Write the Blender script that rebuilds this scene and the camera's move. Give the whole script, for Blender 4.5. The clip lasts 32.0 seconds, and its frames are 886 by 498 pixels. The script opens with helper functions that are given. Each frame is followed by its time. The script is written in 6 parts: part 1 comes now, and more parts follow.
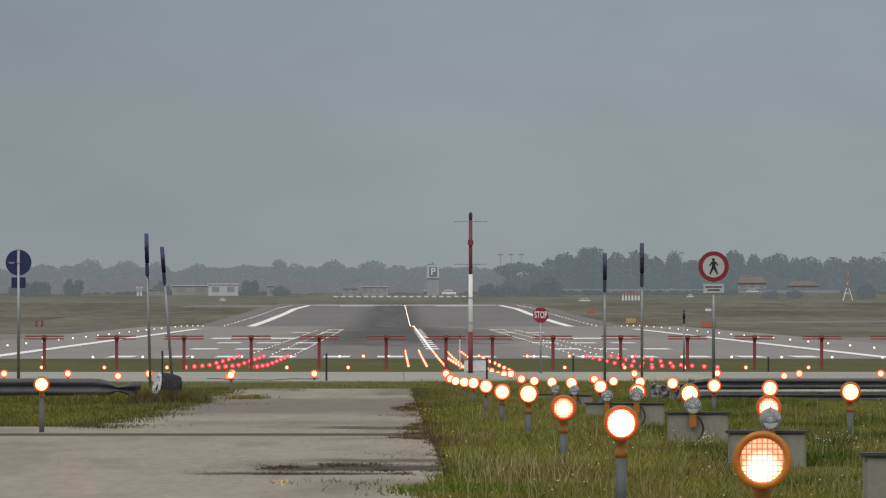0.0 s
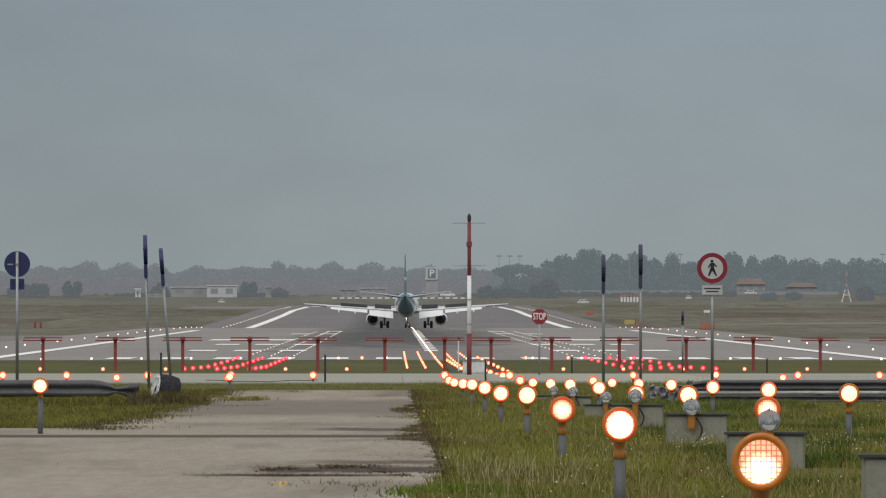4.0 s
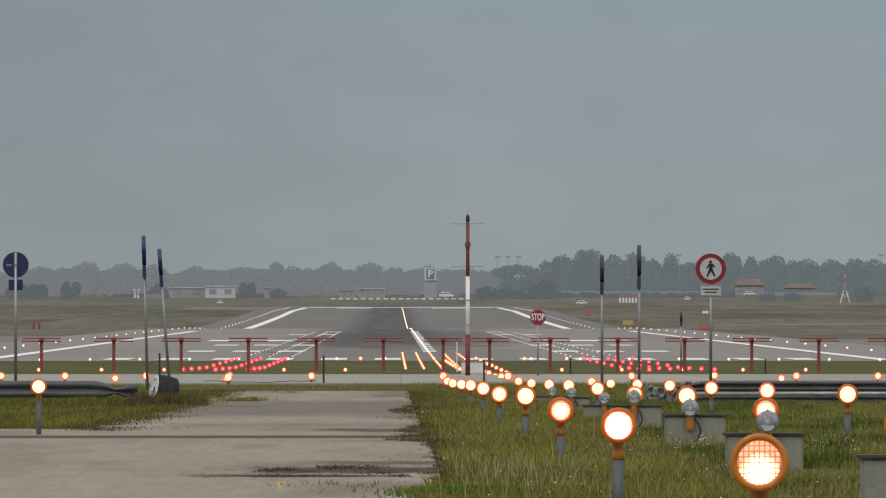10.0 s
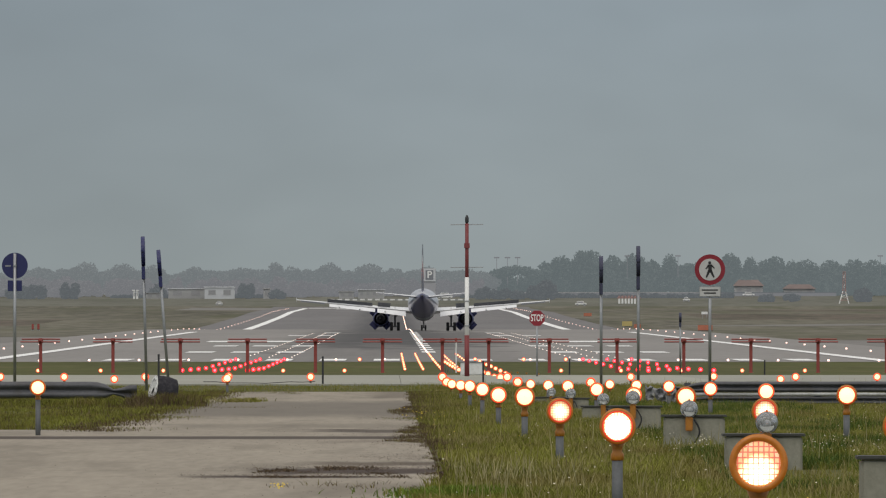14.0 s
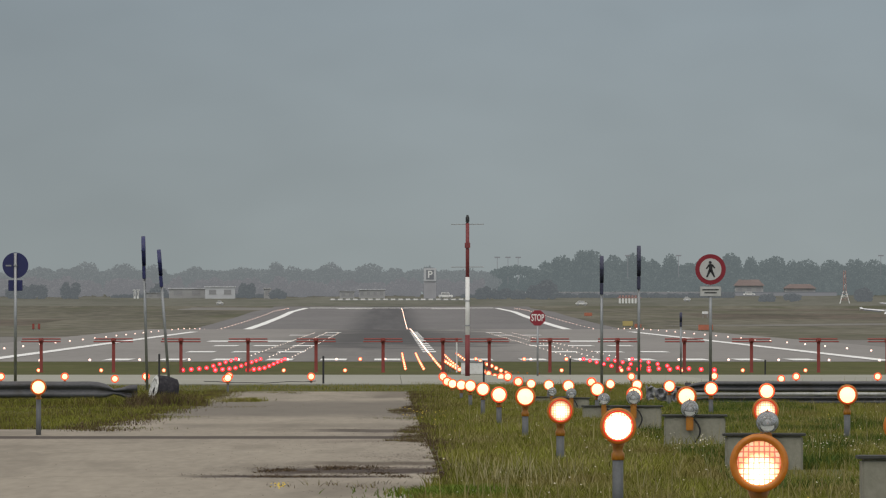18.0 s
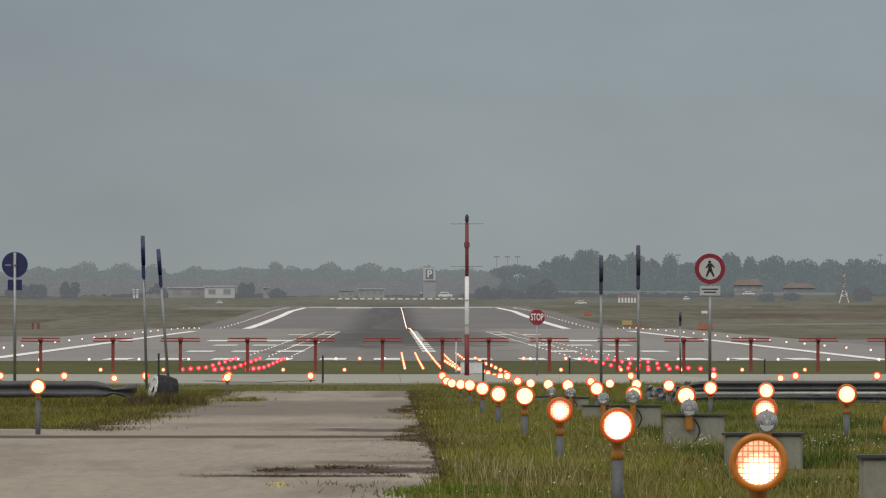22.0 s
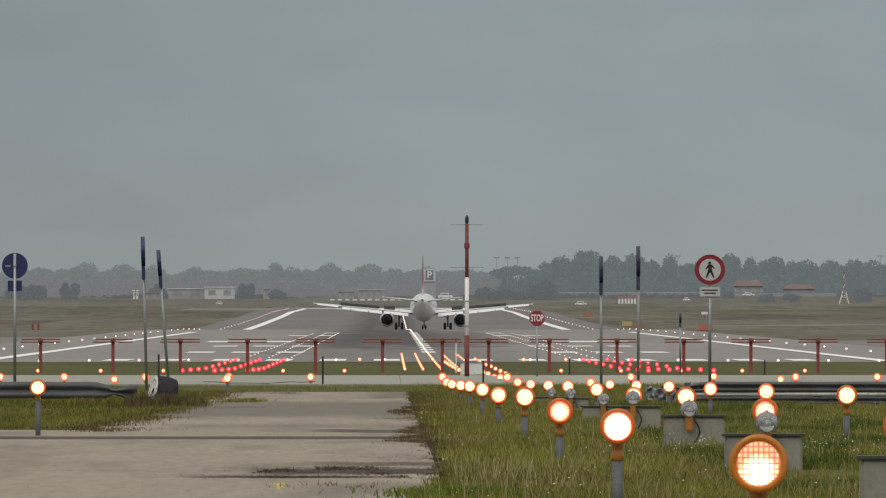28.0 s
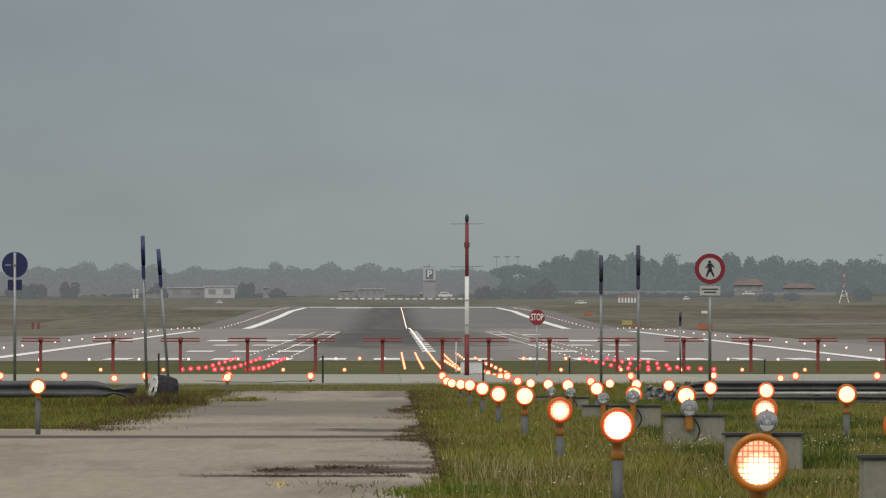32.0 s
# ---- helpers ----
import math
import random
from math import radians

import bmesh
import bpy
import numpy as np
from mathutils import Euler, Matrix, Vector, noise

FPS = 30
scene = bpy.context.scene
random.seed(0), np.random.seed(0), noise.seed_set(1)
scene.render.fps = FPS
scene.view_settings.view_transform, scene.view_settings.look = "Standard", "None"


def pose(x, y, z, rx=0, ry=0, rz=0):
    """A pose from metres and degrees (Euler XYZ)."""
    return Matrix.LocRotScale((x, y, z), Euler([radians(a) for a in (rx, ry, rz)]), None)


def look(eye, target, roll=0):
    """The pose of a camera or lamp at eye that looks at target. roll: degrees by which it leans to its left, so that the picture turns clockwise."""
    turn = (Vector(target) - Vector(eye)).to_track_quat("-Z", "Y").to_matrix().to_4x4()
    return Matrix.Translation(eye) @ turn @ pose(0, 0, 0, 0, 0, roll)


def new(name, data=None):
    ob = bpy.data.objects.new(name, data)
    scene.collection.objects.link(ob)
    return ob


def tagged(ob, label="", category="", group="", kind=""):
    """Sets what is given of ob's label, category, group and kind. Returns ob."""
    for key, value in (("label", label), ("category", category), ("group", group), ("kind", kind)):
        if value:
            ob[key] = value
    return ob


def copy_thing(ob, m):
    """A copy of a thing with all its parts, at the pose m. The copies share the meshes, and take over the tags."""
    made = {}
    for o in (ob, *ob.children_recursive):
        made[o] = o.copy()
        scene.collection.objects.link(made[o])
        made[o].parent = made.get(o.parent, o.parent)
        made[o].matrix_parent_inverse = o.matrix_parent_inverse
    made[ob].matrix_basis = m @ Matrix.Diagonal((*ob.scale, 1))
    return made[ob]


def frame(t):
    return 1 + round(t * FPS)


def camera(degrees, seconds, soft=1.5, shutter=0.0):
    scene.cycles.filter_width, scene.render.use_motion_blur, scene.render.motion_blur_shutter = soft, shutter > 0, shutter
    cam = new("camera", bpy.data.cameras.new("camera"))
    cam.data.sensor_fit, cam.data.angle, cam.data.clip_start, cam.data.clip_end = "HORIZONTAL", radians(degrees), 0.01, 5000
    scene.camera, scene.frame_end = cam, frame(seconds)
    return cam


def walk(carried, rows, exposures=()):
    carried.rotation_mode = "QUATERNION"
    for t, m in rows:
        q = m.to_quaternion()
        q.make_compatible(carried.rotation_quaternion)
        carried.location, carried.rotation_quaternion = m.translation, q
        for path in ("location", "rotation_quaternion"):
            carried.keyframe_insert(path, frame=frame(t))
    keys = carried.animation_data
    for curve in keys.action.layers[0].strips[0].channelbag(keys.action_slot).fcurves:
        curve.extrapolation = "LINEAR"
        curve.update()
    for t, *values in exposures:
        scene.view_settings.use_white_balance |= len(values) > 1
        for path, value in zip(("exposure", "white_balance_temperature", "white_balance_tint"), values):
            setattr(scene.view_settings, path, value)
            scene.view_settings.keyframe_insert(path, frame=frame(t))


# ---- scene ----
cam = camera(3.3268, 32.0, soft=1.2)
EYE = 3.32
PX = math.degrees(1 / 27000.0)
DRIFT = [(0, 6.5, -4), (0.5, 6, -3), (1, 6, -1.5), (1.5, 5, 0), (2, 4, -2), (2.5, 3, -1.5), (3, 3, -1.5), (3.5, 4.3, -1.5),
         (5.5, 3, 0), (6, 2.5, 0), (6.5, 0, 0), (7, 2.5, 0), (7.5, 1.5, 0.6), (8, 1.5, 0), (9, 1.5, 0), (10, 1.5, 0),
         (10.5, 1.5, 0), (11, 2.3, 1.8), (11.5, 1.5, 0), (12, 1.5, 0), (12.5, 2, 0), (13, 3, 0), (13.5, 0, 0),
         (14, 0, 1.5), (14.5, 1.5, 1.5), (16.5, 1.5, 0.3), (17, 0.5, 2), (17.5, 1.5, 1.5), (18, 1, 1), (18.5, 0.5, 0),
         (19, 0, 0), (21, 0, 0), (23, 0, 0), (25.5, 0, 0), (27.5, -1.5, 0), (28, 0, 1.7), (28.5, 0, 0.5), (29, 0, 0), (30.5, 0, 0), (32, 0, 0)]
walk(cam, [(t, pose(0, 0, EYE, 90 + (103 + dy) * PX, 0, -(90 - dx) * PX)) for t, dx, dy in DRIFT],
     exposures=[(0, 0.03, 6400, 10.6), (32, 0.03, 6650, 10.6)])

# ---- overcast daylight ----
world = bpy.data.worlds.new("overcast_sky")
scene.world = world
world.use_nodes = True
wn, wl = world.node_tree.nodes, world.node_tree.links
wn.clear()
w_out = wn.new("ShaderNodeOutputWorld")
w_bg = wn.new("ShaderNodeBackground")
sky = wn.new("ShaderNodeTexSky")
sky.sky_type, sky.sun_disc = "NISHITA", False
sky.sun_elevation, sky.sun_rotation = radians(48), radians(215)
w_co = wn.new("ShaderNodeTexCoord")
w_sep = wn.new("ShaderNodeSeparateXYZ")
w_ramp = wn.new("ShaderNodeValToRGB")
w_noise = wn.new("ShaderNodeTexNoise")
w_noise.inputs["Scale"].default_value = 90
w_noise.inputs["Detail"].default_value = 2
w_map = wn.new("ShaderNodeMapping")
w_map.inputs["Scale"].default_value = (1, 1, 2.2)
w_nr = wn.new("ShaderNodeMapRange")
w_nr.inputs["From Min"].default_value, w_nr.inputs["From Max"].default_value = 0.3, 0.7
w_nr.inputs["To Min"].default_value, w_nr.inputs["To Max"].default_value = 0.965, 1.035
w_mul = wn.new("ShaderNodeMix")
w_mul.data_type, w_mul.blend_type = "RGBA", "MULTIPLY"
w_mul.inputs["Factor"].default_value = 1
w_add = wn.new("ShaderNodeMix")
w_add.data_type, w_add.blend_type = "RGBA", "ADD"
w_add.inputs["Factor"].default_value = 0.006
e = w_ramp.color_ramp.elements
e[0].position, e[0].color = 0.0, (0.262, 0.300, 0.305, 1)
e[1].position, e[1].color = 1.0, (0.85, 0.81, 0.765, 1)
m1 = w_ramp.color_ramp.elements.new(0.02)
m1.color = (0.232, 0.282, 0.318, 1)
m2 = w_ramp.color_ramp.elements.new(0.12)
m2.color = (0.28, 0.31, 0.33, 1)
wl.new(w_co.outputs["Generated"], w_sep.inputs[0])
wl.new(w_sep.outputs["Z"], w_ramp.inputs["Fac"])
wl.new(w_co.outputs["Generated"], w_map.inputs["Vector"])
wl.new(w_map.outputs[0], w_noise.inputs["Vector"])
wl.new(w_noise.outputs["Fac"], w_nr.inputs["Value"])
wl.new(w_ramp.outputs["Color"], w_mul.inputs["A"])
wl.new(w_nr.outputs["Result"], w_mul.inputs["B"])
w_side = wn.new("ShaderNodeMapRange")
w_side.interpolation_type = "SMOOTHSTEP"
w_side.inputs["From Min"].default_value, w_side.inputs["From Max"].default_value = -0.035, 0.012
w_side.inputs["To Min"].default_value, w_side.inputs["To Max"].default_value = 0.88, 1.02
w_cast = wn.new("ShaderNodeMix")
w_cast.data_type, w_cast.blend_type = "RGBA", "MULTIPLY"
w_cast.inputs["Factor"].default_value = 1
wl.new(w_sep.outputs["X"], w_side.inputs["Value"])
wl.new(w_mul.outputs["Result"], w_cast.inputs["A"])
wl.new(w_side.outputs["Result"], w_cast.inputs["B"])
# the cloud is brightest round the hidden sun, behind the camera
w_glow = wn.new("ShaderNodeMapRange")
w_glow.interpolation_type = "SMOOTHSTEP"
w_glow.inputs["From Min"].default_value, w_glow.inputs["From Max"].default_value = 0.5, -0.9
w_glow.inputs["To Min"].default_value, w_glow.inputs["To Max"].default_value = 1.0, 1.8
w_lit = wn.new("ShaderNodeMix")
w_lit.data_type, w_lit.blend_type = "RGBA", "MULTIPLY"
w_lit.inputs["Factor"].default_value = 1
wl.new(w_sep.outputs["Y"], w_glow.inputs["Value"])
wl.new(w_cast.outputs["Result"], w_lit.inputs["A"])
wl.new(w_glow.outputs["Result"], w_lit.inputs["B"])
wl.new(w_lit.outputs["Result"], w_add.inputs["A"])
wl.new(sky.outputs["Color"], w_add.inputs["B"])
wl.new(w_add.outputs["Result"], w_bg.inputs["Color"])
w_bg.inputs["Strength"].default_value = 1.0
wl.new(w_bg.outputs[0], w_out.inputs["Surface"])
sun = new("sun", bpy.data.lights.new("sun", "SUN"))
sun.data.energy, sun.data.angle, sun.data.color = 0.55, radians(25), (1, 0.95, 0.88)
sun.matrix_world = look((-60, -80, 110), (0, 0, 0))


# ---- materials ----
def mat(name, base, rough=0.7, metal=0.0, var=0.15, scale=3.0, fine=40.0, bump=0.0, dirt=None, dirt_amount=0.3,
        emit=None, strength=0.0, stretch=(1, 1, 1), per_object=0.0, per_island=0.0, coat=0.0, sheen=0.5):
    """A surface with two scales of variation, optional stains and fine relief."""
    m = bpy.data.materials.new(name)
    m.use_nodes = True
    nt = m.node_tree
    n, l = nt.nodes, nt.links
    b = n["Principled BSDF"]
    b.inputs["Roughness"].default_value, b.inputs["Metallic"].default_value = rough, metal
    b.inputs["Base Color"].default_value = (*base, 1)
    b.inputs["Specular IOR Level"].default_value = sheen
    b.inputs["Coat Weight"].default_value, b.inputs["Coat Roughness"].default_value = coat, 0.08
    if emit:
        b.inputs["Emission Color"].default_value = (*emit, 1)
        b.inputs["Emission Strength"].default_value = strength
    if var <= 0 and not dirt:
        return m
    co = n.new("ShaderNodeTexCoord")
    mp = n.new("ShaderNodeMapping")
    mp.inputs["Scale"].default_value = stretch
    l.new(co.outputs["Object"], mp.inputs["Vector"])
    big, small = n.new("ShaderNodeTexNoise"), n.new("ShaderNodeTexNoise")
    big.inputs["Scale"].default_value, small.inputs["Scale"].default_value = scale, fine
    big.inputs["Detail"].default_value, small.inputs["Detail"].default_value = 5, 4
    l.new(mp.outputs[0], big.inputs["Vector"])
    l.new(mp.outputs[0], small.inputs["Vector"])
    sm = n.new("ShaderNodeMath")
    sm.operation = "ADD"
    l.new(big.outputs["Fac"], sm.inputs[0])
    l.new(small.outputs["Fac"], sm.inputs[1])
    val = sm.outputs[0]
    mr = n.new("ShaderNodeMapRange")
    mr.inputs["From Min"].default_value, mr.inputs["From Max"].default_value = 0.65, 1.35
    mr.inputs["To Min"].default_value, mr.inputs["To Max"].default_value = 1 - var, 1 + var
    l.new(val, mr.inputs["Value"])
    col = n.new("ShaderNodeMix")
    col.data_type, col.blend_type = "RGBA", "MULTIPLY"
    col.inputs["Factor"].default_value = 1
    col.inputs["A"].default_value = (*base, 1)
    l.new(mr.outputs["Result"], col.inputs["B"])
    out = col.outputs["Result"]
    if per_object or per_island:
        src = n.new("ShaderNodeObjectInfo" if per_object else "ShaderNodeNewGeometry")
        rnd = src.outputs["Random" if per_object else "Random Per Island"]
        r2 = n.new("ShaderNodeMapRange")
        k = per_object or per_island
        r2.inputs["To Min"].default_value, r2.inputs["To Max"].default_value = 1 - k, 1 + k
        l.new(rnd, r2.inputs["Value"])
        c2 = n.new("ShaderNodeMix")
        c2.data_type, c2.blend_type = "RGBA", "MULTIPLY"
        c2.inputs["Factor"].default_value = 1
        l.new(out, c2.inputs["A"])
        l.new(r2.outputs["Result"], c2.inputs["B"])
        out = c2.outputs["Result"]
    if dirt:
        dn = n.new("ShaderNodeTexNoise")
        dn.inputs["Scale"].default_value = scale * 2.3
        dn.inputs["Detail"].default_value = 7
        l.new(mp.outputs[0], dn.inputs["Vector"])
        dr = n.new("ShaderNodeMapRange")
        dr.inputs["From Min"].default_value, dr.inputs["From Max"].default_value = 0.5, 0.68
        dr.inputs["To Min"].default_value, dr.inputs["To Max"].default_value = 0, dirt_amount
        l.new(dn.outputs["Fac"], dr.inputs["Value"])
        c3 = n.new("ShaderNodeMix")
        c3.data_type = "RGBA"
        l.new(dr.outputs["Result"], c3.inputs["Factor"])
        l.new(out, c3.inputs["A"])
        c3.inputs["B"].default_value = (*dirt, 1)
        out = c3.outputs["Result"]
    l.new(out, b.inputs["Base Color"])
    if bump:
        bp = n.new("ShaderNodeBump")
        bp.inputs["Strength"].default_value = bump
        bp.inputs["Distance"].default_value = 0.01
        l.new(small.outputs["Fac"], bp.inputs["Height"])
        l.new(bp.outputs[0], b.inputs["Normal"])
    return m


def glow(name, colour, strength, glass=(0.6, 0.55, 0.5)):
    m = bpy.data.materials.new(name)
    m.use_nodes = True
    b = m.node_tree.nodes["Principled BSDF"]
    b.inputs["Base Color"].default_value = (*glass, 1)
    b.inputs["Roughness"].default_value = 0.2
    b.inputs["Emission Color"].default_value = (*colour, 1)
    b.inputs["Emission Strength"].default_value = strength
    return m


def rubber_band(m, centre, half, colour, amount):
    """Tyre rubber laid down in a broad streaky band along a runway."""
    n, l = m.node_tree.nodes, m.node_tree.links
    b = n["Principled BSDF"]
    was = b.inputs["Base Color"].links[0].from_socket
    co, sep = n.new("ShaderNodeTexCoord"), n.new("ShaderNodeSeparateXYZ")
    l.new(co.outputs["Object"], sep.inputs[0])
    sub, ab, mr = n.new("ShaderNodeMath"), n.new("ShaderNodeMath"), n.new("ShaderNodeMapRange")
    sub.operation, ab.operation = "SUBTRACT", "ABSOLUTE"
    sub.inputs[1].default_value = centre
    l.new(sep.outputs["X"], sub.inputs[0])
    l.new(sub.outputs[0], ab.inputs[0])
    l.new(ab.outputs[0], mr.inputs["Value"])
    mr.interpolation_type = "SMOOTHSTEP"
    mr.inputs["From Min"].default_value, mr.inputs["From Max"].default_value = half * 0.35, half
    mr.inputs["To Min"].default_value, mr.inputs["To Max"].default_value = 1, 0
    mp, tx = n.new("ShaderNodeMapping"), n.new("ShaderNodeTexNoise")
    mp.inputs["Scale"].default_value = (0.42, 0.0011, 1)
    tx.inputs["Scale"].default_value, tx.inputs["Detail"].default_value = 1.0, 3
    l.new(co.outputs["Object"], mp.inputs["Vector"])
    l.new(mp.outputs[0], tx.inputs["Vector"])
    m2, m3 = n.new("ShaderNodeMath"), n.new("ShaderNodeMath")
    m2.operation = m3.operation = "MULTIPLY"
    l.new(mr.outputs["Result"], m2.inputs[0])
    soft = n.new("ShaderNodeMapRange")
    soft.inputs["From Min"].default_value, soft.inputs["From Max"].default_value = 0.3, 0.62
    soft.inputs["To Min"].default_value, soft.inputs["To Max"].default_value = 0.62, 1.0
    l.new(tx.outputs["Fac"], soft.inputs["Value"])
    l.new(soft.outputs["Result"], m2.inputs[1])
    l.new(m2.outputs[0], m3.inputs[0])
    m3.inputs[1].default_value = amount
    m3.use_clamp = True
    c = n.new("ShaderNodeMix")
    c.data_type = "RGBA"
    l.new(m3.outputs[0], c.inputs["Factor"])
    l.new(was, c.inputs["A"])
    c.inputs["B"].default_value = (*colour, 1)
    l.new(c.outputs["Result"], b.inputs["Base Color"])
    return m


def stain(m, d0, d1, x0, x1, ragged, soft, colour, amount, edge_x=0.25, wander=0.8, grain=(1, 0.03, 1)):
    """A stained band across the concrete from d0 to d1 and x0 to x1, with an uneven, soft outline."""
    n, l = m.node_tree.nodes, m.node_tree.links
    b = n["Principled BSDF"]
    was = b.inputs["Base Color"].links[0].from_socket
    co, sep, mp, tx = n.new("ShaderNodeTexCoord"), n.new("ShaderNodeSeparateXYZ"), n.new("ShaderNodeMapping"), n.new("ShaderNodeTexNoise")
    mp.inputs["Scale"].default_value = grain
    tx.inputs["Scale"].default_value, tx.inputs["Detail"].default_value = 1.4, 6
    l.new(co.outputs["Object"], sep.inputs[0])
    l.new(co.outputs["Object"], mp.inputs["Vector"])
    l.new(mp.outputs[0], tx.inputs["Vector"])

    def math_node(op, p, q):
        k = n.new("ShaderNodeMath")
        k.operation = op
        for i, v in enumerate((p, q)):
            if isinstance(v, (int, float)):
                k.inputs[i].default_value = v
            else:
                l.new(v, k.inputs[i])
        return k.outputs[0]

    def inside(value, low, high, edge):
        k = n.new("ShaderNodeMapRange")
        k.interpolation_type = "SMOOTHSTEP"
        l.new(math_node("ABSOLUTE", math_node("SUBTRACT", value, (low + high) / 2), 0), k.inputs["Value"])
        k.inputs["From Min"].default_value, k.inputs["From Max"].default_value = (high - low) / 2 - edge, (high - low) / 2 + edge
        k.inputs["To Min"].default_value, k.inputs["To Max"].default_value = 1, 0
        return k.outputs["Result"]

    shift = math_node("SUBTRACT", tx.outputs["Fac"], 0.5)
    along = math_node("ADD", sep.outputs["Y"], math_node("MULTIPLY", shift, ragged))
    across = math_node("ADD", sep.outputs["X"], math_node("MULTIPLY", shift, wander))
    fac = math_node("MULTIPLY", math_node("MULTIPLY", inside(along, d0, d1, soft), inside(across, x0, x1, edge_x)), amount)
    c = n.new("ShaderNodeMix")
    c.data_type = "RGBA"
    l.new(fac, c.inputs["Factor"])
    l.new(was, c.inputs["A"])
    c.inputs["B"].default_value = (*colour, 1)
    l.new(c.outputs["Result"], b.inputs["Base Color"])
    return m


M_FIELD = mat("field_grass", (0.134, 0.127, 0.097), 0.9, sheen=0.12, var=0.5, scale=0.02, fine=0.3, stretch=(1, 0.06, 1),
              dirt=(0.0828, 0.0864, 0.0468), dirt_amount=0.8)
M_EARTH = mat("bare_earth", (0.126, 0.107, 0.0851), 0.95, sheen=0.12, var=0.4, scale=0.04, fine=0.5, stretch=(1, 0.1, 1), dirt=(0.074, 0.074, 0.0518), dirt_amount=0.8)
M_LAWN_FAR = mat("mown_turf", (0.08, 0.084, 0.0275), 0.9, sheen=0.12, var=0.25, scale=0.1, fine=1.2, stretch=(1, 0.08, 1), dirt=(0.122, 0.106, 0.049), dirt_amount=0.65)
M_LAWN = mat("green_turf", (0.081, 0.0836, 0.022), 0.9, sheen=0.12, var=0.3, scale=0.4, fine=5, stretch=(1, 0.08, 1), dirt=(0.129, 0.11, 0.0494), dirt_amount=0.5)
M_CONCRETE = mat("old_concrete", (0.302, 0.268, 0.217), 0.9, sheen=0.15, var=0.17, scale=0.9, fine=14, stretch=(1, 0.05, 1), dirt=(0.16, 0.14, 0.112), dirt_amount=0.45)
for band in ((192, 246, -3.6, 0.6, 18, 9, (0.15, 0.135, 0.115), 0.75), (160, 172, -2.4, 0.3, 12, 4, (0.16, 0.142, 0.115), 0.5), (99.5, 103.5, -0.85, 0.6, 6, 0.8, (0.075, 0.058, 0.05), 0.95),
             (96.5, 98.0, -1.3, -0.1, 1.6, 0.35, (0.06, 0.045, 0.04), 0.95), (106, 109, -0.55, 0.6, 4, 1.0, (0.1, 0.08, 0.06), 0.8), (151, 158, -0.9, 0.6, 5, 1.2, (0.085, 0.07, 0.06), 0.85),
             (138.2, 143.2, -40, 0.2, 0.9, 0.5, (0.085, 0.07, 0.06), 0.95), (132, 136, -0.5, 0.6, 6, 1.5, (0.15, 0.125, 0.1), 0.5), (262, 292, -0.3, 0.6, 20, 5, (0.12, 0.1, 0.08), 0.6), (86, 93, -0.5, 0.6, 6, 2, (0.13, 0.11, 0.085), 0.5)):
    stain(M_CONCRETE, *band)
M_STRIP = mat("perimeter_concrete", (0.315, 0.312, 0.262), 0.85, per_object=0.08, var=0.12, scale=0.15, fine=3, dirt=(0.182, 0.175, 0.152))
M_ASPHALT = rubber_band(mat("runway_asphalt", (0.245, 0.234, 0.222), 0.85, sheen=0.15, var=0.14, scale=0.05, fine=1.2, stretch=(1, 0.08, 1),
                            dirt=(0.265, 0.257, 0.242), dirt_amount=0.5), -0.6, 12, (0.0507, 0.0507, 0.0546), 0.33)
M_ASPHALT_FAR = rubber_band(mat("newer_runway_asphalt", (0.172, 0.167, 0.167), 0.85, sheen=0.15, var=0.16, scale=0.05, fine=1.2, stretch=(1, 0.08, 1),
                                dirt=(0.192, 0.188, 0.18), dirt_amount=0.5), -1.4, 9, (0.055, 0.055, 0.06), 0.68)
# heavy rubber where most aircraft touch down, thinner skid marks beside it
stain(M_ASPHALT, 1290, 2330, -5.5, 4.2, 700, 180, (0.055, 0.055, 0.06), 0.62, 3.0, 5, (0.25, 0.004, 1))
stain(M_ASPHALT, 1330, 2050, -9.0, 12.0, 1500, 60, (0.07, 0.069, 0.07), 0.6, 4.0, 8, (0.1, 0.012, 1))
M_TAXI = mat("taxiway_asphalt", (0.188, 0.18, 0.168), 0.85, sheen=0.2, var=0.14, scale=0.05, fine=1.2, stretch=(1, 0.1, 1))
M_MARK = mat("white_marking", (0.85, 0.85, 0.83), 0.7, var=0.06, scale=0.6, fine=6, dirt=(0.45, 0.44, 0.43), dirt_amount=0.3)
M_CRACK = mat("weedy_joint", (0.116, 0.0896, 0.0752), 0.95, sheen=0.12, var=0.4, scale=3, fine=30)
M_LUSH = mat("lush_grass_blade", (0.1, 0.15, 0.02), 0.75, sheen=0.12, var=0.2, scale=3, per_island=0.25)
M_GRASS = mat("grass_blade", (0.152, 0.156, 0.027), 0.8, sheen=0.12, dirt=(0.168, 0.13, 0.044), dirt_amount=0.8, var=0.55, scale=0.7, fine=5, stretch=(1, 0.12, 1), per_island=0.12)
M_STRAW = mat("dry_grass_blade", (0.25, 0.215, 0.09), 0.85, sheen=0.12, var=0.2, scale=0.8, fine=8, per_island=0.2)
M_PALE_STALK = mat("bleached_stalk", (0.32, 0.285, 0.15), 0.85, sheen=0.12, var=0.2, scale=0.8, fine=8, per_island=0.2)
M_FLOWER = mat("flower_heads", (0.675, 0.63, 0.495), 0.8, var=0.1, per_island=0.2)
M_YELLOW_FL = mat("yellow_flower_heads", (0.7, 0.5, 0.05), 0.8, var=0.1)
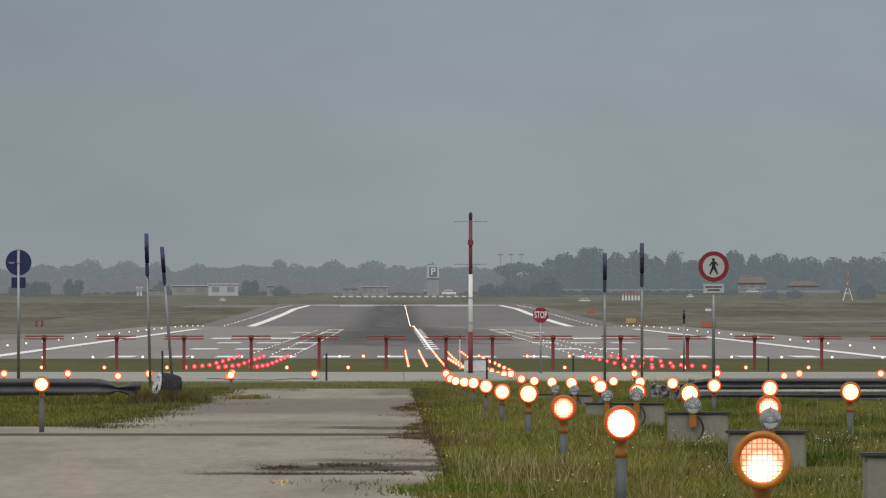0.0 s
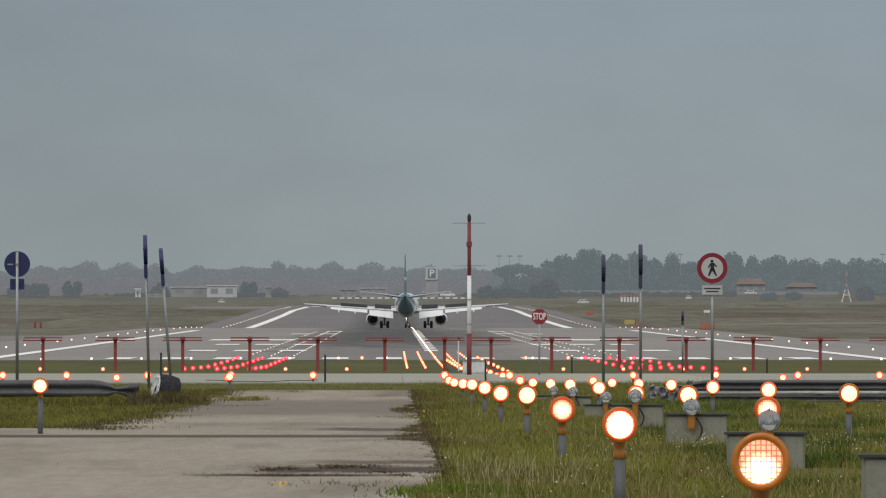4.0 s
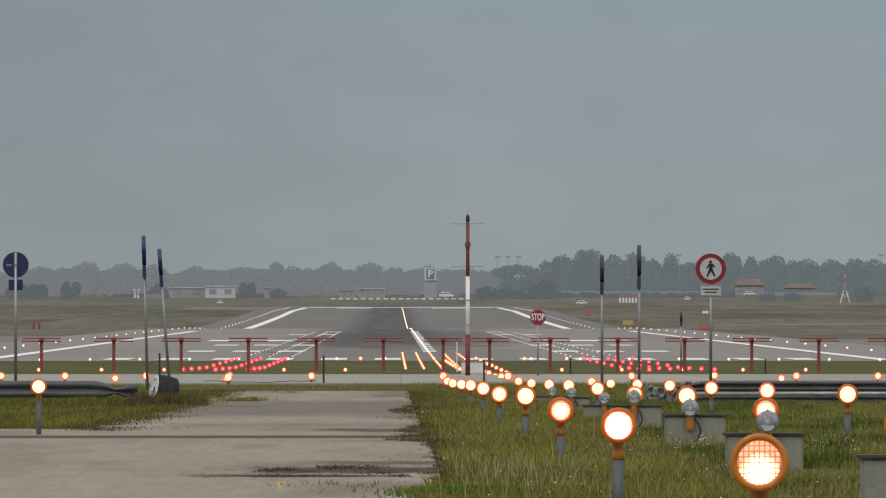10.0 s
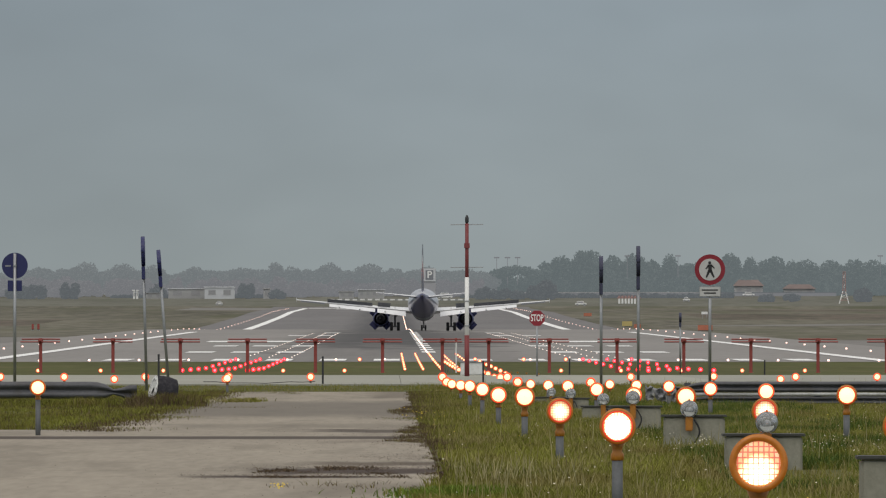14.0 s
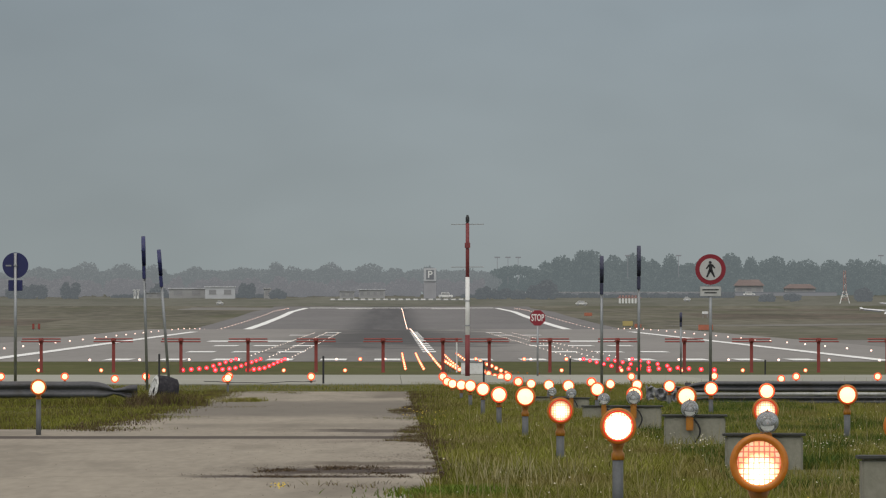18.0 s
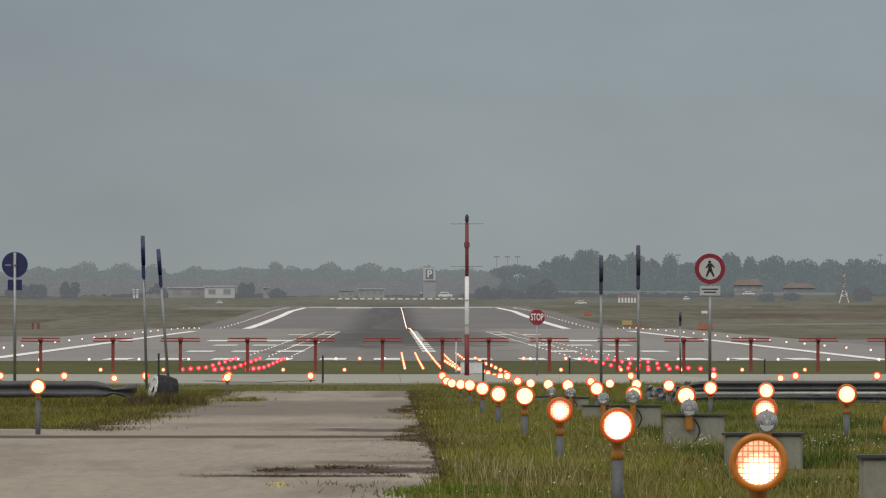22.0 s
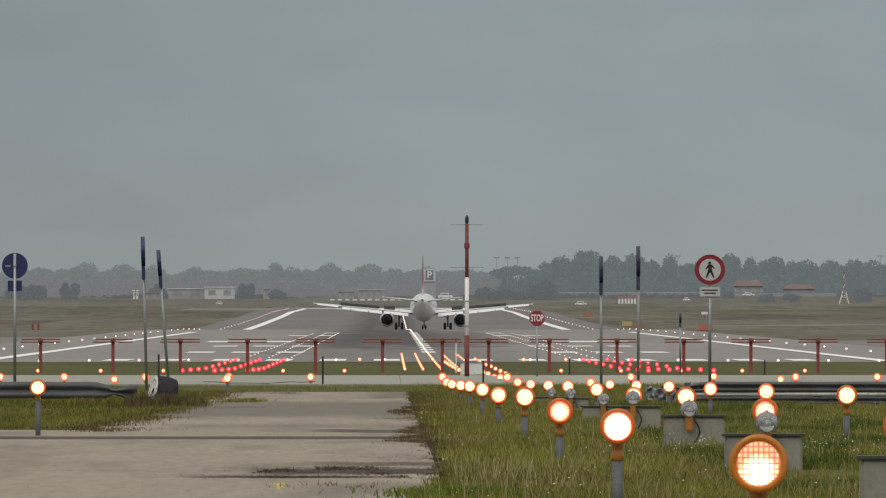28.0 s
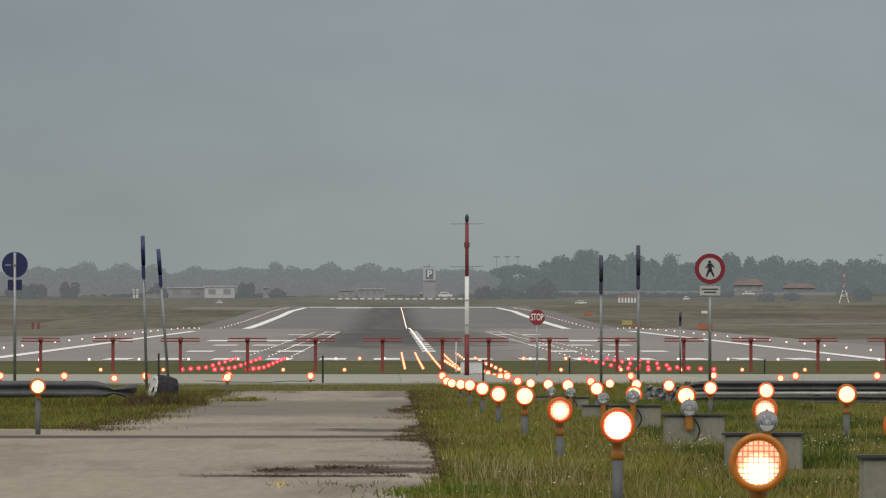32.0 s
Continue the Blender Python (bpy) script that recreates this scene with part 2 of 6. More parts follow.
M_ORANGE = mat("orange_enamel", (0.4, 0.155, 0.012), 0.45, var=0.15, scale=12, fine=90, dirt=(0.25, 0.1, 0.03))
M_PLINTH = mat("painted_plinth", (0.264, 0.255, 0.204), 0.8, var=0.14, scale=4, fine=50, bump=0.2, dirt=(0.17, 0.17, 0.128), dirt_amount=0.5)
M_LID = mat("plinth_lid", (0.05, 0.05, 0.045), 0.7, var=0.2, scale=8)
M_STEEL = mat("galvanised_steel", (0.34, 0.35, 0.36), 0.5, 0.7, var=0.15, scale=5, fine=60)
M_POSTGREY = mat("grey_painted_post", (0.13, 0.137, 0.142), 0.6, 0.2, var=0.15, scale=6, fine=60)
M_RAIL = mat("weathered_guard_rail", (0.08, 0.081, 0.088), 0.55, 0.2, var=0.25, scale=2, fine=20, dirt=(0.068, 0.0595, 0.051), dirt_amount=0.6)
M_RED = mat("aviation_red_paint", (0.29, 0.055, 0.045), 0.55, var=0.15, scale=5, fine=50, dirt=(0.3, 0.06, 0.04))
M_MASTRED = mat("weathered_dark_red_paint", (0.19, 0.034, 0.036), 0.6, var=0.2, scale=5, fine=50, dirt=(0.12, 0.04, 0.04))
M_SIGNRED = mat("sign_red", (0.235, 0.012, 0.024), 0.4, var=0.08, scale=6)
M_WHITE = mat("white_paint", (0.78, 0.78, 0.76), 0.5, var=0.05, scale=4, fine=40, dirt=(0.5, 0.48, 0.44))
M_BLACK = mat("black_paint", (0.02, 0.02, 0.022), 0.6, var=0.2, scale=6)
M_BLUE = mat("sign_blue", (0.018, 0.022, 0.10), 0.45, var=0.12, scale=5, fine=40)
M_NAVYBACK = mat("sign_edge_dark", (0.035, 0.038, 0.075), 0.6, var=0.2, scale=6)
M_TYRE = mat("tyre_rubber", (0.02, 0.02, 0.021), 0.8, var=0.25, scale=6, fine=40)
M_GLASS = mat("flasher_glass", (0.93, 0.94, 0.94), 0.04, 0.0, var=0.05, scale=25, fine=80)
M_GLASS.node_tree.nodes["Principled BSDF"].inputs["Transmission Weight"].default_value = 0.8
M_GLASS.node_tree.nodes["Principled BSDF"].inputs["IOR"].default_value = 1.35
M_MIRROR = mat("lamp_reflector", (0.7, 0.71, 0.73), 0.16, 1.0, var=0.1, scale=20)
M_WEED = mat("dead_weeds", (0.09, 0.064, 0.038), 0.9, sheen=0.12, var=0.3, scale=2, fine=10, per_island=0.4)
M_SMOKE = bpy.data.materials.new("tyre_smoke")
M_SMOKE.use_nodes = True
M_LAMP = glow("warm_lamp_lens", (1.0, 0.48, 0.18), 3.2)
M_LAMP_FAR = glow("amber_lamp_lens", (1.0, 0.44, 0.19), 2.4)
M_LAMP_NEAR, M_LAMP_HOT, M_LAMP_WARM = (glow("warm_prismatic_lens", (1.0, 0.66, 0.3), 2.3, (0.3, 0.16, 0.1)) for _ in range(3))
# rims and inner ring emit to imitate the halo round a lit lens
M_HALO_RIM = glow("amber_halo_rim", (1.0, 0.075, 0.03), 1.0, (0.3, 0.08, 0.02))
M_FRINGE_GLOW = glow("red_fringe_glow", (1.0, 0.03, 0.02), 0.7, (0.25, 0.04, 0.02))
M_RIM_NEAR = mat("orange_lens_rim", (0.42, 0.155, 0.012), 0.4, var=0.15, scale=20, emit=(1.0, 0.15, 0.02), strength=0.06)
M_RED_HALO_RIM = glow("red_halo_rim", (1.0, 0.012, 0.02), 1.7, (0.2, 0.005, 0.005))
M_DOT = glow("small_white_lens", (1.0, 0.8, 0.68), 1.8)
M_REDLAMP = glow("red_lamp_lens", (1.0, 0.045, 0.06), 8.0, (0.2, 0.005, 0.005))
M_WHITELAMP = glow("white_lamp_lens", (1.0, 0.6, 0.48), 2.2)
M_CENTRE = glow("centreline_lamp_lens", (1.0, 0.62, 0.45), 2.6)
# both board colours are muted to imitate distance haze
M_AMBERSIGN = mat("hazed_yellow_board", (0.44, 0.35, 0.13), 0.6, var=0.1, scale=2)
M_ORANGESIGN = mat("hazed_orange_board", (0.42, 0.14, 0.08), 0.6, var=0.1, scale=2)
# the emission of the next four imitates distance haze over the trees
M_HAZE_WOODS = mat("haze_glow_wood", (0.03, 0.038, 0.033), 0.95, var=0.1, scale=0.08, fine=0.7, per_island=0.05, emit=(0.38, 0.45, 0.47), strength=0.285)
M_HAZE_WOODS_FAR = mat("haze_glow_far_wood", (0.03, 0.035, 0.032), 0.95, var=0.1, scale=0.08, fine=0.7, per_island=0.05, emit=(0.41, 0.455, 0.475), strength=0.36)
M_HAZE_BUSH = mat("haze_glow_bush", (0.028, 0.033, 0.03), 0.95, var=0.1, scale=0.08, fine=0.7, per_island=0.05, emit=(0.37, 0.41, 0.44), strength=0.255)
M_HAZE_SCRUB = mat("haze_glow_scrub", (0.035, 0.033, 0.033), 0.95, var=0.05, scale=0.05, fine=0.7, per_island=0.03, emit=(0.395, 0.412, 0.437), strength=0.385)
# the next six base colours are paled or greyed to imitate distance haze
M_FARWALL = mat("hazed_pale_render", (0.36, 0.36, 0.36), 0.85, var=0.1, scale=0.3, fine=3)
M_FARRED = mat("haze_paled_red_paint", (0.36, 0.22, 0.2), 0.7, var=0.1, scale=2)
M_MEADOW = mat("haze_greyed_meadow", (0.144, 0.144, 0.118), 0.95, sheen=0.12, var=0.25, scale=0.03, fine=0.3, stretch=(1, 0.2, 1), dirt=(0.0988, 0.106, 0.076), dirt_amount=0.6)
M_FARROOF = mat("hazed_clay_roof", (0.185, 0.145, 0.135), 0.85, var=0.15, scale=0.3, fine=3)
M_HAZED_GLASS = mat("hazed_window", (0.29, 0.29, 0.295), 0.4, var=0.1, scale=2)
M_TOWER = mat("hazed_sheet_metal", (0.36, 0.36, 0.38), 0.7, var=0.1, scale=0.5)
M_TURF = mat("turf_blade", (0.057, 0.0912, 0.0182), 0.8, sheen=0.12, var=0.35, scale=0.9, fine=6, stretch=(1, 0.12, 1), per_island=0.1)
# white for far boards and sheds, greyed in its colour to imitate haze
M_HAZED_WHITE = mat("haze_dulled_white_paint", (0.52, 0.53, 0.545), 0.6, var=0.06, scale=0.6, fine=4)
M_SIGNFACE = mat("weathered_sign_face", (0.5, 0.5, 0.49), 0.5, var=0.08, scale=4, fine=20, dirt=(0.38, 0.37, 0.34), dirt_amount=0.4)
M_SHEET = mat("grey_plastic_sheet", (0.5, 0.5, 0.49), 0.5, var=0.2, scale=4, dirt=(0.3, 0.3, 0.28), dirt_amount=0.5)
M_TARP = mat("dark_tarpaulin", (0.2, 0.2, 0.21), 0.35, var=0.3, scale=6, dirt=(0.62, 0.62, 0.61), dirt_amount=0.75)
M_FLAKED = mat("flaking_white_paint", (0.72, 0.72, 0.7), 0.7, var=0.15, scale=9, fine=40, dirt=(0.05, 0.05, 0.05), dirt_amount=0.95)
M_OLDTYRE = mat("dusty_tyre", (0.028, 0.027, 0.032), 0.85, sheen=0.2, var=0.3, scale=8, fine=40, dirt=(0.1, 0.095, 0.1), dirt_amount=0.3)
M_FARGLASS = mat("dark_window", (0.06, 0.065, 0.07), 0.2, var=0.1, scale=2)



def smoke_shader(m):
    """Thin blue-white smoke: mostly clear, with ragged wisps."""
    n, l = m.node_tree.nodes, m.node_tree.links
    n.clear()
    out, mix = n.new("ShaderNodeOutputMaterial"), n.new("ShaderNodeMixShader")
    clear, wisp = n.new("ShaderNodeBsdfTransparent"), n.new("ShaderNodeBsdfDiffuse")
    wisp.inputs["Color"].default_value = (0.66, 0.83, 1.0, 1)
    aloft = n.new("ShaderNodeCombineXYZ")
    aloft.inputs["Y"].default_value, aloft.inputs["Z"].default_value = -0.8, 0.6
    l.new(aloft.outputs[0], wisp.inputs["Normal"])
    co, tx, mr = n.new("ShaderNodeTexCoord"), n.new("ShaderNodeTexNoise"), n.new("ShaderNodeMapRange")
    tx.inputs["Scale"].default_value, tx.inputs["Detail"].default_value = 1.3, 3
    l.new(co.outputs["Object"], tx.inputs["Vector"])
    mr.inputs["From Min"].default_value, mr.inputs["From Max"].default_value = 0.32, 0.7
    mr.inputs["To Min"].default_value, mr.inputs["To Max"].default_value = 0.06, 0.22
    l.new(tx.outputs["Fac"], mr.inputs["Value"])
    flat, ln, rim, thin = n.new("ShaderNodeVectorMath"), n.new("ShaderNodeVectorMath"), n.new("ShaderNodeMapRange"), n.new("ShaderNodeMath")
    flat.operation, ln.operation, thin.operation = "MULTIPLY", "LENGTH", "MULTIPLY"
    flat.inputs[1].default_value = (1, 0, 1)
    l.new(co.outputs["Object"], flat.inputs[0])
    l.new(flat.outputs[0], ln.inputs[0])
    l.new(ln.outputs["Value"], rim.inputs["Value"])
    rim.interpolation_type = "SMOOTHSTEP"
    rim.inputs["From Min"].default_value, rim.inputs["From Max"].default_value = 0.1, 0.92
    rim.inputs["To Min"].default_value, rim.inputs["To Max"].default_value = 1, 0
    l.new(rim.outputs["Result"], thin.inputs[0])
    l.new(mr.outputs["Result"], thin.inputs[1])
    l.new(thin.outputs[0], mix.inputs["Fac"])
    l.new(clear.outputs[0], mix.inputs[1])
    l.new(wisp.outputs[0], mix.inputs[2])
    l.new(mix.outputs[0], out.inputs["Surface"])


smoke_shader(M_SMOKE)


# ---- shape helpers ----
def part(name, bm, material, parent=None, label="", smooth=False):
    """Link a bmesh as one mesh object under a thing or a part."""
    me = bpy.data.meshes.new(name)
    bm.to_mesh(me)
    bm.free()
    for mm in (material if isinstance(material, (list, tuple)) else [material]):
        me.materials.append(mm)
    if smooth:
        for p in me.polygons:
            p.use_smooth = True
    ob = new(name, me)
    if parent:
        ob.parent = parent
    if label:
        ob["label"] = label
    return ob


def mesh_part(name, verts, faces, material, parent=None, label="", smooth=False):
    me = bpy.data.meshes.new(name)
    me.from_pydata(verts, [], faces)
    me.update()
    for mm in (material if isinstance(material, (list, tuple)) else [material]):
        me.materials.append(mm)
    if smooth:
        for p in me.polygons:
            p.use_smooth = True
    ob = new(name, me)
    if parent:
        ob.parent = parent
    if label:
        ob["label"] = label
    return ob


def thing(name, m=None, label="", category="", group="", kind=""):
    ob = new(name)
    ob.empty_display_size = 0.2
    if m:
        ob.matrix_basis = m
    return tagged(ob, label, category, group, kind)


def box(x0, x1, y0, y1, z0, z1, bevel=0.0, bm=None):
    bm = bm or bmesh.new()
    r = bmesh.ops.create_cube(bm, size=1, matrix=Matrix.LocRotScale(((x0 + x1) / 2, (y0 + y1) / 2, (z0 + z1) / 2), None,
                                                                    (x1 - x0, y1 - y0, z1 - z0)))
    if bevel:
        es = {ed for v in r["verts"] for ed in v.link_edges}
        bmesh.ops.bevel(bm, geom=list(es), offset=bevel, segments=2, affect="EDGES")
    return bm


def rod(a, b, r0, r1=None, seg=12, bm=None, caps=True):
    bm = bm or bmesh.new()
    a, b = Vector(a), Vector(b)
    turn = (b - a).to_track_quat("Z", "Y")
    bmesh.ops.create_cone(bm, cap_ends=caps, segments=seg, radius1=r0, radius2=r0 if r1 is None else r1, depth=(b - a).length,
                          matrix=Matrix.LocRotScale((a + b) / 2, turn, None))
    return bm


def lathe(rings, seg=20, axis="Y", closed=True, bm=None):
    """Surface of revolution: rings of (along, radius)."""
    bm = bm or bmesh.new()
    rows = []
    for s, r in rings:
        row = []
        for i in range(seg):
            a = 2 * math.pi * i / seg
            c, q = r * math.cos(a), r * math.sin(a)
            row.append(bm.verts.new((c, s, q) if axis == "Y" else (c, q, s)))
        rows.append(row)
    for p, q in zip(rows, rows[1:]):
        for i in range(seg):
            bm.faces.new((p[i], p[(i + 1) % seg], q[(i + 1) % seg], q[i]))
    if closed:
        bm.faces.new(rows[0])
        bm.faces.new(rows[-1])
    bmesh.ops.recalc_face_normals(bm, faces=bm.faces)
    return bm


# ---- ground ----
G_D = [-2500, -200, 0, 80, 112, 142, 165, 195, 240, 290, 335, 430, 523, 600, 785, 930, 1979, 2200, 2350, 2400, 2470, 2560, 2724, 2974, 3000, 3300, 3487, 3840, 4478, 4560, 4750, 4900, 6500]
G_Z = [1.9, 1.9, 1.9, 2.25, 2.2, 2.1, 2.02, 1.92, 1.8, 1.7, 1.63, 1.42, 1.09, 0.6, 0.05, 0.0, 0.2, 0.2, -0.02, -0.13, -0.38, -0.63, -0.42, 0.05, 0.11, 0.79, 1.22, 2.25, 3.15, 3.83, 5.78, 7.3, 14.0]
CL = 2.56


def gz(d, x=0.0):
    """Height of the ground. Beside the far runway, under the exit taxiways, it lies a little lower."""
    dip = 0.42 * min(1.0, max(0.0, (x - 42) / 6)) * min(1.0, max(0.0, (d - 2350) / 120)) * min(1.0, max(0.0, (3300 - d) / 300))
    return float(np.interp(d, G_D, G_Z)) - dip


def strip(name, x0, x1, d0, d1, lift, material, kind="structure", label="", category="", step=None, skew=0.0):
    """A sheet laid on the ground from d0 to d1, following its rise and fall. skew: sideways metres per metre."""
    ds = sorted({d0, d1, *[d for d in G_D if d0 < d < d1], *(np.arange(d0, d1, step) if step else [])})
    verts, faces = [], []
    for d in ds:
        s = skew * (d - d0)
        verts += [(x0 + s, d, gz(d, x0 + s) + lift), (x1 + s, d, gz(d, x1 + s) + lift)]
    for i in range(len(ds) - 1):
        faces.append((2 * i, 2 * i + 1, 2 * i + 3, 2 * i + 2))
    ob = mesh_part(name, verts, faces, material)
    return tagged(ob, label, category, "", kind)


def ground_sheet():
    xs = [-6000, -3000, -1500, -800, -400, -200, -100, -60, -40, -30, -20, -12, -6, -3, 0, 3, 6, 12, 20, 30, 42, 48, 60, 100, 200, 400, 800, 1500, 3000, 6000]
    verts, faces = [], []
    for d in G_D:
        verts += [(x, d, gz(d, x)) for x in xs]
    n = len(xs)
    for i in range(len(G_D) - 1):
        for j in range(n - 1):
            faces.append((i * n + j, i * n + j + 1, (i + 1) * n + j + 1, (i + 1) * n + j))
    return tagged(mesh_part("ground", verts, faces, M_FIELD), "flat airfield ground of olive and straw-brown grass", "ground", "", "structure")


ground_sheet()
strip("lawn", -300, 300, -60, 328, 0.012, M_LAWN, label="green turf beside the service road", category="grass")
strip("lawn", -300, 300, 415, 933, 0.012, M_LAWN_FAR, label="mown green turf around the antennas", category="grass")
strip("runway", CL - 38, CL + 38, 933, 2400, 0.03, M_ASPHALT, label="long grey asphalt runway with dark tyre rubber along its middle", category="runway")
strip("runway", CL - 38, CL + 38, 2400, 4540, 0.03, M_ASPHALT_FAR, label="darker resurfaced asphalt on the runway's far half", category="runway")
strip("pavement", CL - 75, CL - 38, 933, 1660, 0.03, M_TAXI, label="grey asphalt turning pad beside the runway", category="pavement")
strip("pavement", CL + 38, CL + 75, 933, 1500, 0.03, M_TAXI, label="grey asphalt turning pad beside the runway", category="pavement")
strip("taxiway", CL + 46, CL + 76, 2387, 3100, 0.02, M_TAXI, label="rapid exit taxiway of grey asphalt", category="taxiway", skew=0.46)
strip("taxiway", CL + 46, CL + 76, 3012, 3700, 0.025, M_TAXI, label="second rapid exit taxiway of grey asphalt", category="taxiway", skew=0.5)
strip("taxiway", CL - 62, CL - 38, 4150, 4500, 0.025, M_TAXI, label="grey asphalt taxiway beside the runway's far end", category="taxiway")
# the strip's greyer colour stands in for haze over the far field
strip("meadow", -900, 900, 4560, 4905, 0.02, M_MEADOW, label="rough meadow beyond the runway, greyed for haze", category="grass")
for x0, x1, d0, d1 in ((70, 900, 3300, 3700), (90, 900, 3950, 4250), (-900, -70, 2900, 3300), (-900, -66, 2250, 2480)):
    strip("rough_ground", x0, x1, d0, d1, 0.012, M_EARTH, label="band of bare brownish earth and dead grass", category="ground")
perimeter = thing("road", None, "pale concrete perimeter road crossing before the antennas", "road", "", "structure")
for k in range(32):
    x = -59 + 3.7 * k
    zs = [gz(328) + 0.045, gz(415) + 0.045]
    mesh_part("slab", [(x, 328, zs[0] - 0.1), (x + 3.69, 328, zs[0] - 0.1), (x + 3.69, 328, zs[0]), (x, 328, zs[0]), (x, 415, zs[1]), (x + 3.69, 415, zs[1]), (x + 3.69, 415, zs[1] - 0.1), (x, 415, zs[1] - 0.1)],
              [(0, 1, 2, 3), (3, 2, 5, 4), (4, 5, 6, 7), (0, 3, 4, 7), (1, 6, 5, 2)], M_STRIP, perimeter)
def paved(x0, x1, cuts, label):
    """A concrete road: slabs cast one after another over a dark bed that shows in the joints."""
    road = strip("road", x0, x1, cuts[0], cuts[-1], 0.006, M_CRACK, label=label, category="road")
    for a, b in zip(cuts, cuts[1:]):
        ds = [a + 0.03, *[d for d in G_D if a + 0.03 < d < b - 0.03], b - 0.03]
        verts = [(x, d, gz(d) + h) for d in ds for x, h in ((x0, -0.06), (x0, 0.02), (x1, 0.02), (x1, -0.06))]
        faces = [(4 * k + e, 4 * k + e + 1, 4 * k + e + 5, 4 * k + e + 4) for k in range(len(ds) - 1) for e in range(3)]
        n = 4 * len(ds)
        mesh_part("slab", verts, faces + [(3, 2, 1, 0), (n - 4, n - 3, n - 2, n - 1)], M_CONCRETE, road)


paved(-3.15, 0.3, (157, 192, 246, 292), "worn concrete service road with weeds along its edges")
paved(-40, 0.3, (40, 69, 97.3, 102, 141, 156.94), "worn concrete apron of the service road")

# edge stripes, threshold keys and touchdown marks
for side in (-1, 1):
    for a, b in ((940, 1960), (2560, 4480)):
        strip("runway_edge_line", CL + side * 28 - (0.55 if a < 2000 else 0.8), CL + side * 28 + (0.55 if a < 2000 else 0.8), a, b, 0.06, M_MARK, label="white painted runway edge line", category="road marking")
    for k in range(6 if side < 0 else 7):
        x = CL + side * (2.9 + 3.38 * k)
        strip("threshold_mark", x - 0.82, x + 0.82, 946, 976, 0.06, M_MARK, label="white painted threshold bar", category="road marking")
    for d, n in ((1105, 3), (1272, 3), (1720, 2), (1880, 1)):
        for k in range(n):
            x = CL + side * (10 + 3.3 * k)
            strip("touchdown_mark", x - 1, x + 1, d, d + 28, 0.06, M_MARK, label="white painted touchdown zone bar", category="road marking")
    strip("aiming_point_mark", CL + side * 16 - 4, CL + side * 16 + 4, 1425, 1470, 0.06, M_MARK, label="large white painted aiming point block", category="road marking")
    strip("touchdown_mark", CL + side * 13.5 - 5, CL + side * 13.5 + 5, 4330, 4400, 0.06, M_MARK, label="white painted block at the far end", category="road marking")
strip("runway_end_line", CL - 27, CL + 27, 4470, 4490, 0.07, M_MARK, label="white transverse line at the runway's far end", category="road marking")
for k in range(15):
    strip("centreline_mark", CL - 0.38, CL + 0.62, 1107 + 58 * k, 1137 + 58 * k, 0.06, M_MARK, label="white painted runway centre line stripe", category="road marking")


# ---- approach and runway lights ----
LENS_R = 0.0765


def prismatic(m, gain, low):
    """Ribbed glass in front of a lamp: a grid of brighter prisms and redder joints."""
    n, l = m.node_tree.nodes, m.node_tree.links
    b = n["Principled BSDF"]
    co, mp, br = n.new("ShaderNodeTexCoord"), n.new("ShaderNodeMapping"), n.new("ShaderNodeTexBrick")
    mp.inputs["Rotation"].default_value = (radians(90), 0, 0)
    wob, sub, scl, add = n.new("ShaderNodeTexNoise"), n.new("ShaderNodeVectorMath"), n.new("ShaderNodeVectorMath"), n.new("ShaderNodeVectorMath")
    wob.inputs["Scale"].default_value, wob.inputs["Detail"].default_value = 70, 2
    sub.operation, scl.operation = "SUBTRACT", "SCALE"
    sub.inputs[1].default_value = (0.5, 0.5, 0.5)
    scl.inputs["Scale"].default_value = 0.004
    l.new(co.outputs["Object"], wob.inputs["Vector"])
    l.new(wob.outputs["Color"], sub.inputs[0])
    l.new(sub.outputs[0], scl.inputs[0])
    l.new(scl.outputs[0], add.inputs[0])
    l.new(co.outputs["Object"], add.inputs[1])
    l.new(add.outputs[0], mp.inputs["Vector"])
    l.new(mp.outputs[0], br.inputs["Vector"])
    br.offset = 0.0
    br.inputs["Scale"].default_value = 1.0
    br.inputs["Brick Width"].default_value, br.inputs["Row Height"].default_value = 0.0165, 0.0175
    br.inputs["Mortar Size"].default_value, br.inputs["Mortar Smooth"].default_value = 0.0028, 0.6
    br.inputs["Color1"].default_value = (1.0, 0.72, 0.42, 1)
    br.inputs["Color2"].default_value = (1.0, 0.62, 0.26, 1)
    br.inputs["Mortar"].default_value = (0.8, 0.1, 0.065, 1)
    l.new(br.outputs["Color"], b.inputs["Emission Color"])
    # the filament behind the glass is hottest low in the middle
    off, ln, hot = n.new("ShaderNodeVectorMath"), n.new("ShaderNodeVectorMath"), n.new("ShaderNodeMapRange")
    off.operation, ln.operation = "ADD", "LENGTH"
    off.inputs[1].default_value = (0, 0.045, low)
    l.new(co.outputs["Object"], off.inputs[0])
    l.new(off.outputs[0], ln.inputs[0])
    l.new(ln.outputs["Value"], hot.inputs["Value"])
    hot.inputs["From Min"].default_value, hot.inputs["From Max"].default_value = 0.014, 0.066
    hot.inputs["To Min"].default_value, hot.inputs["To Max"].default_value = 9.0 * gain, 0.85 * gain
    l.new(hot.outputs["Result"], b.inputs["Emission Strength"])


prismatic(M_LAMP_NEAR, 1.0, 0.034)
prismatic(M_LAMP_HOT, 4.5, 0.006)
prismatic(M_LAMP_WARM, 0.8, 0.004)


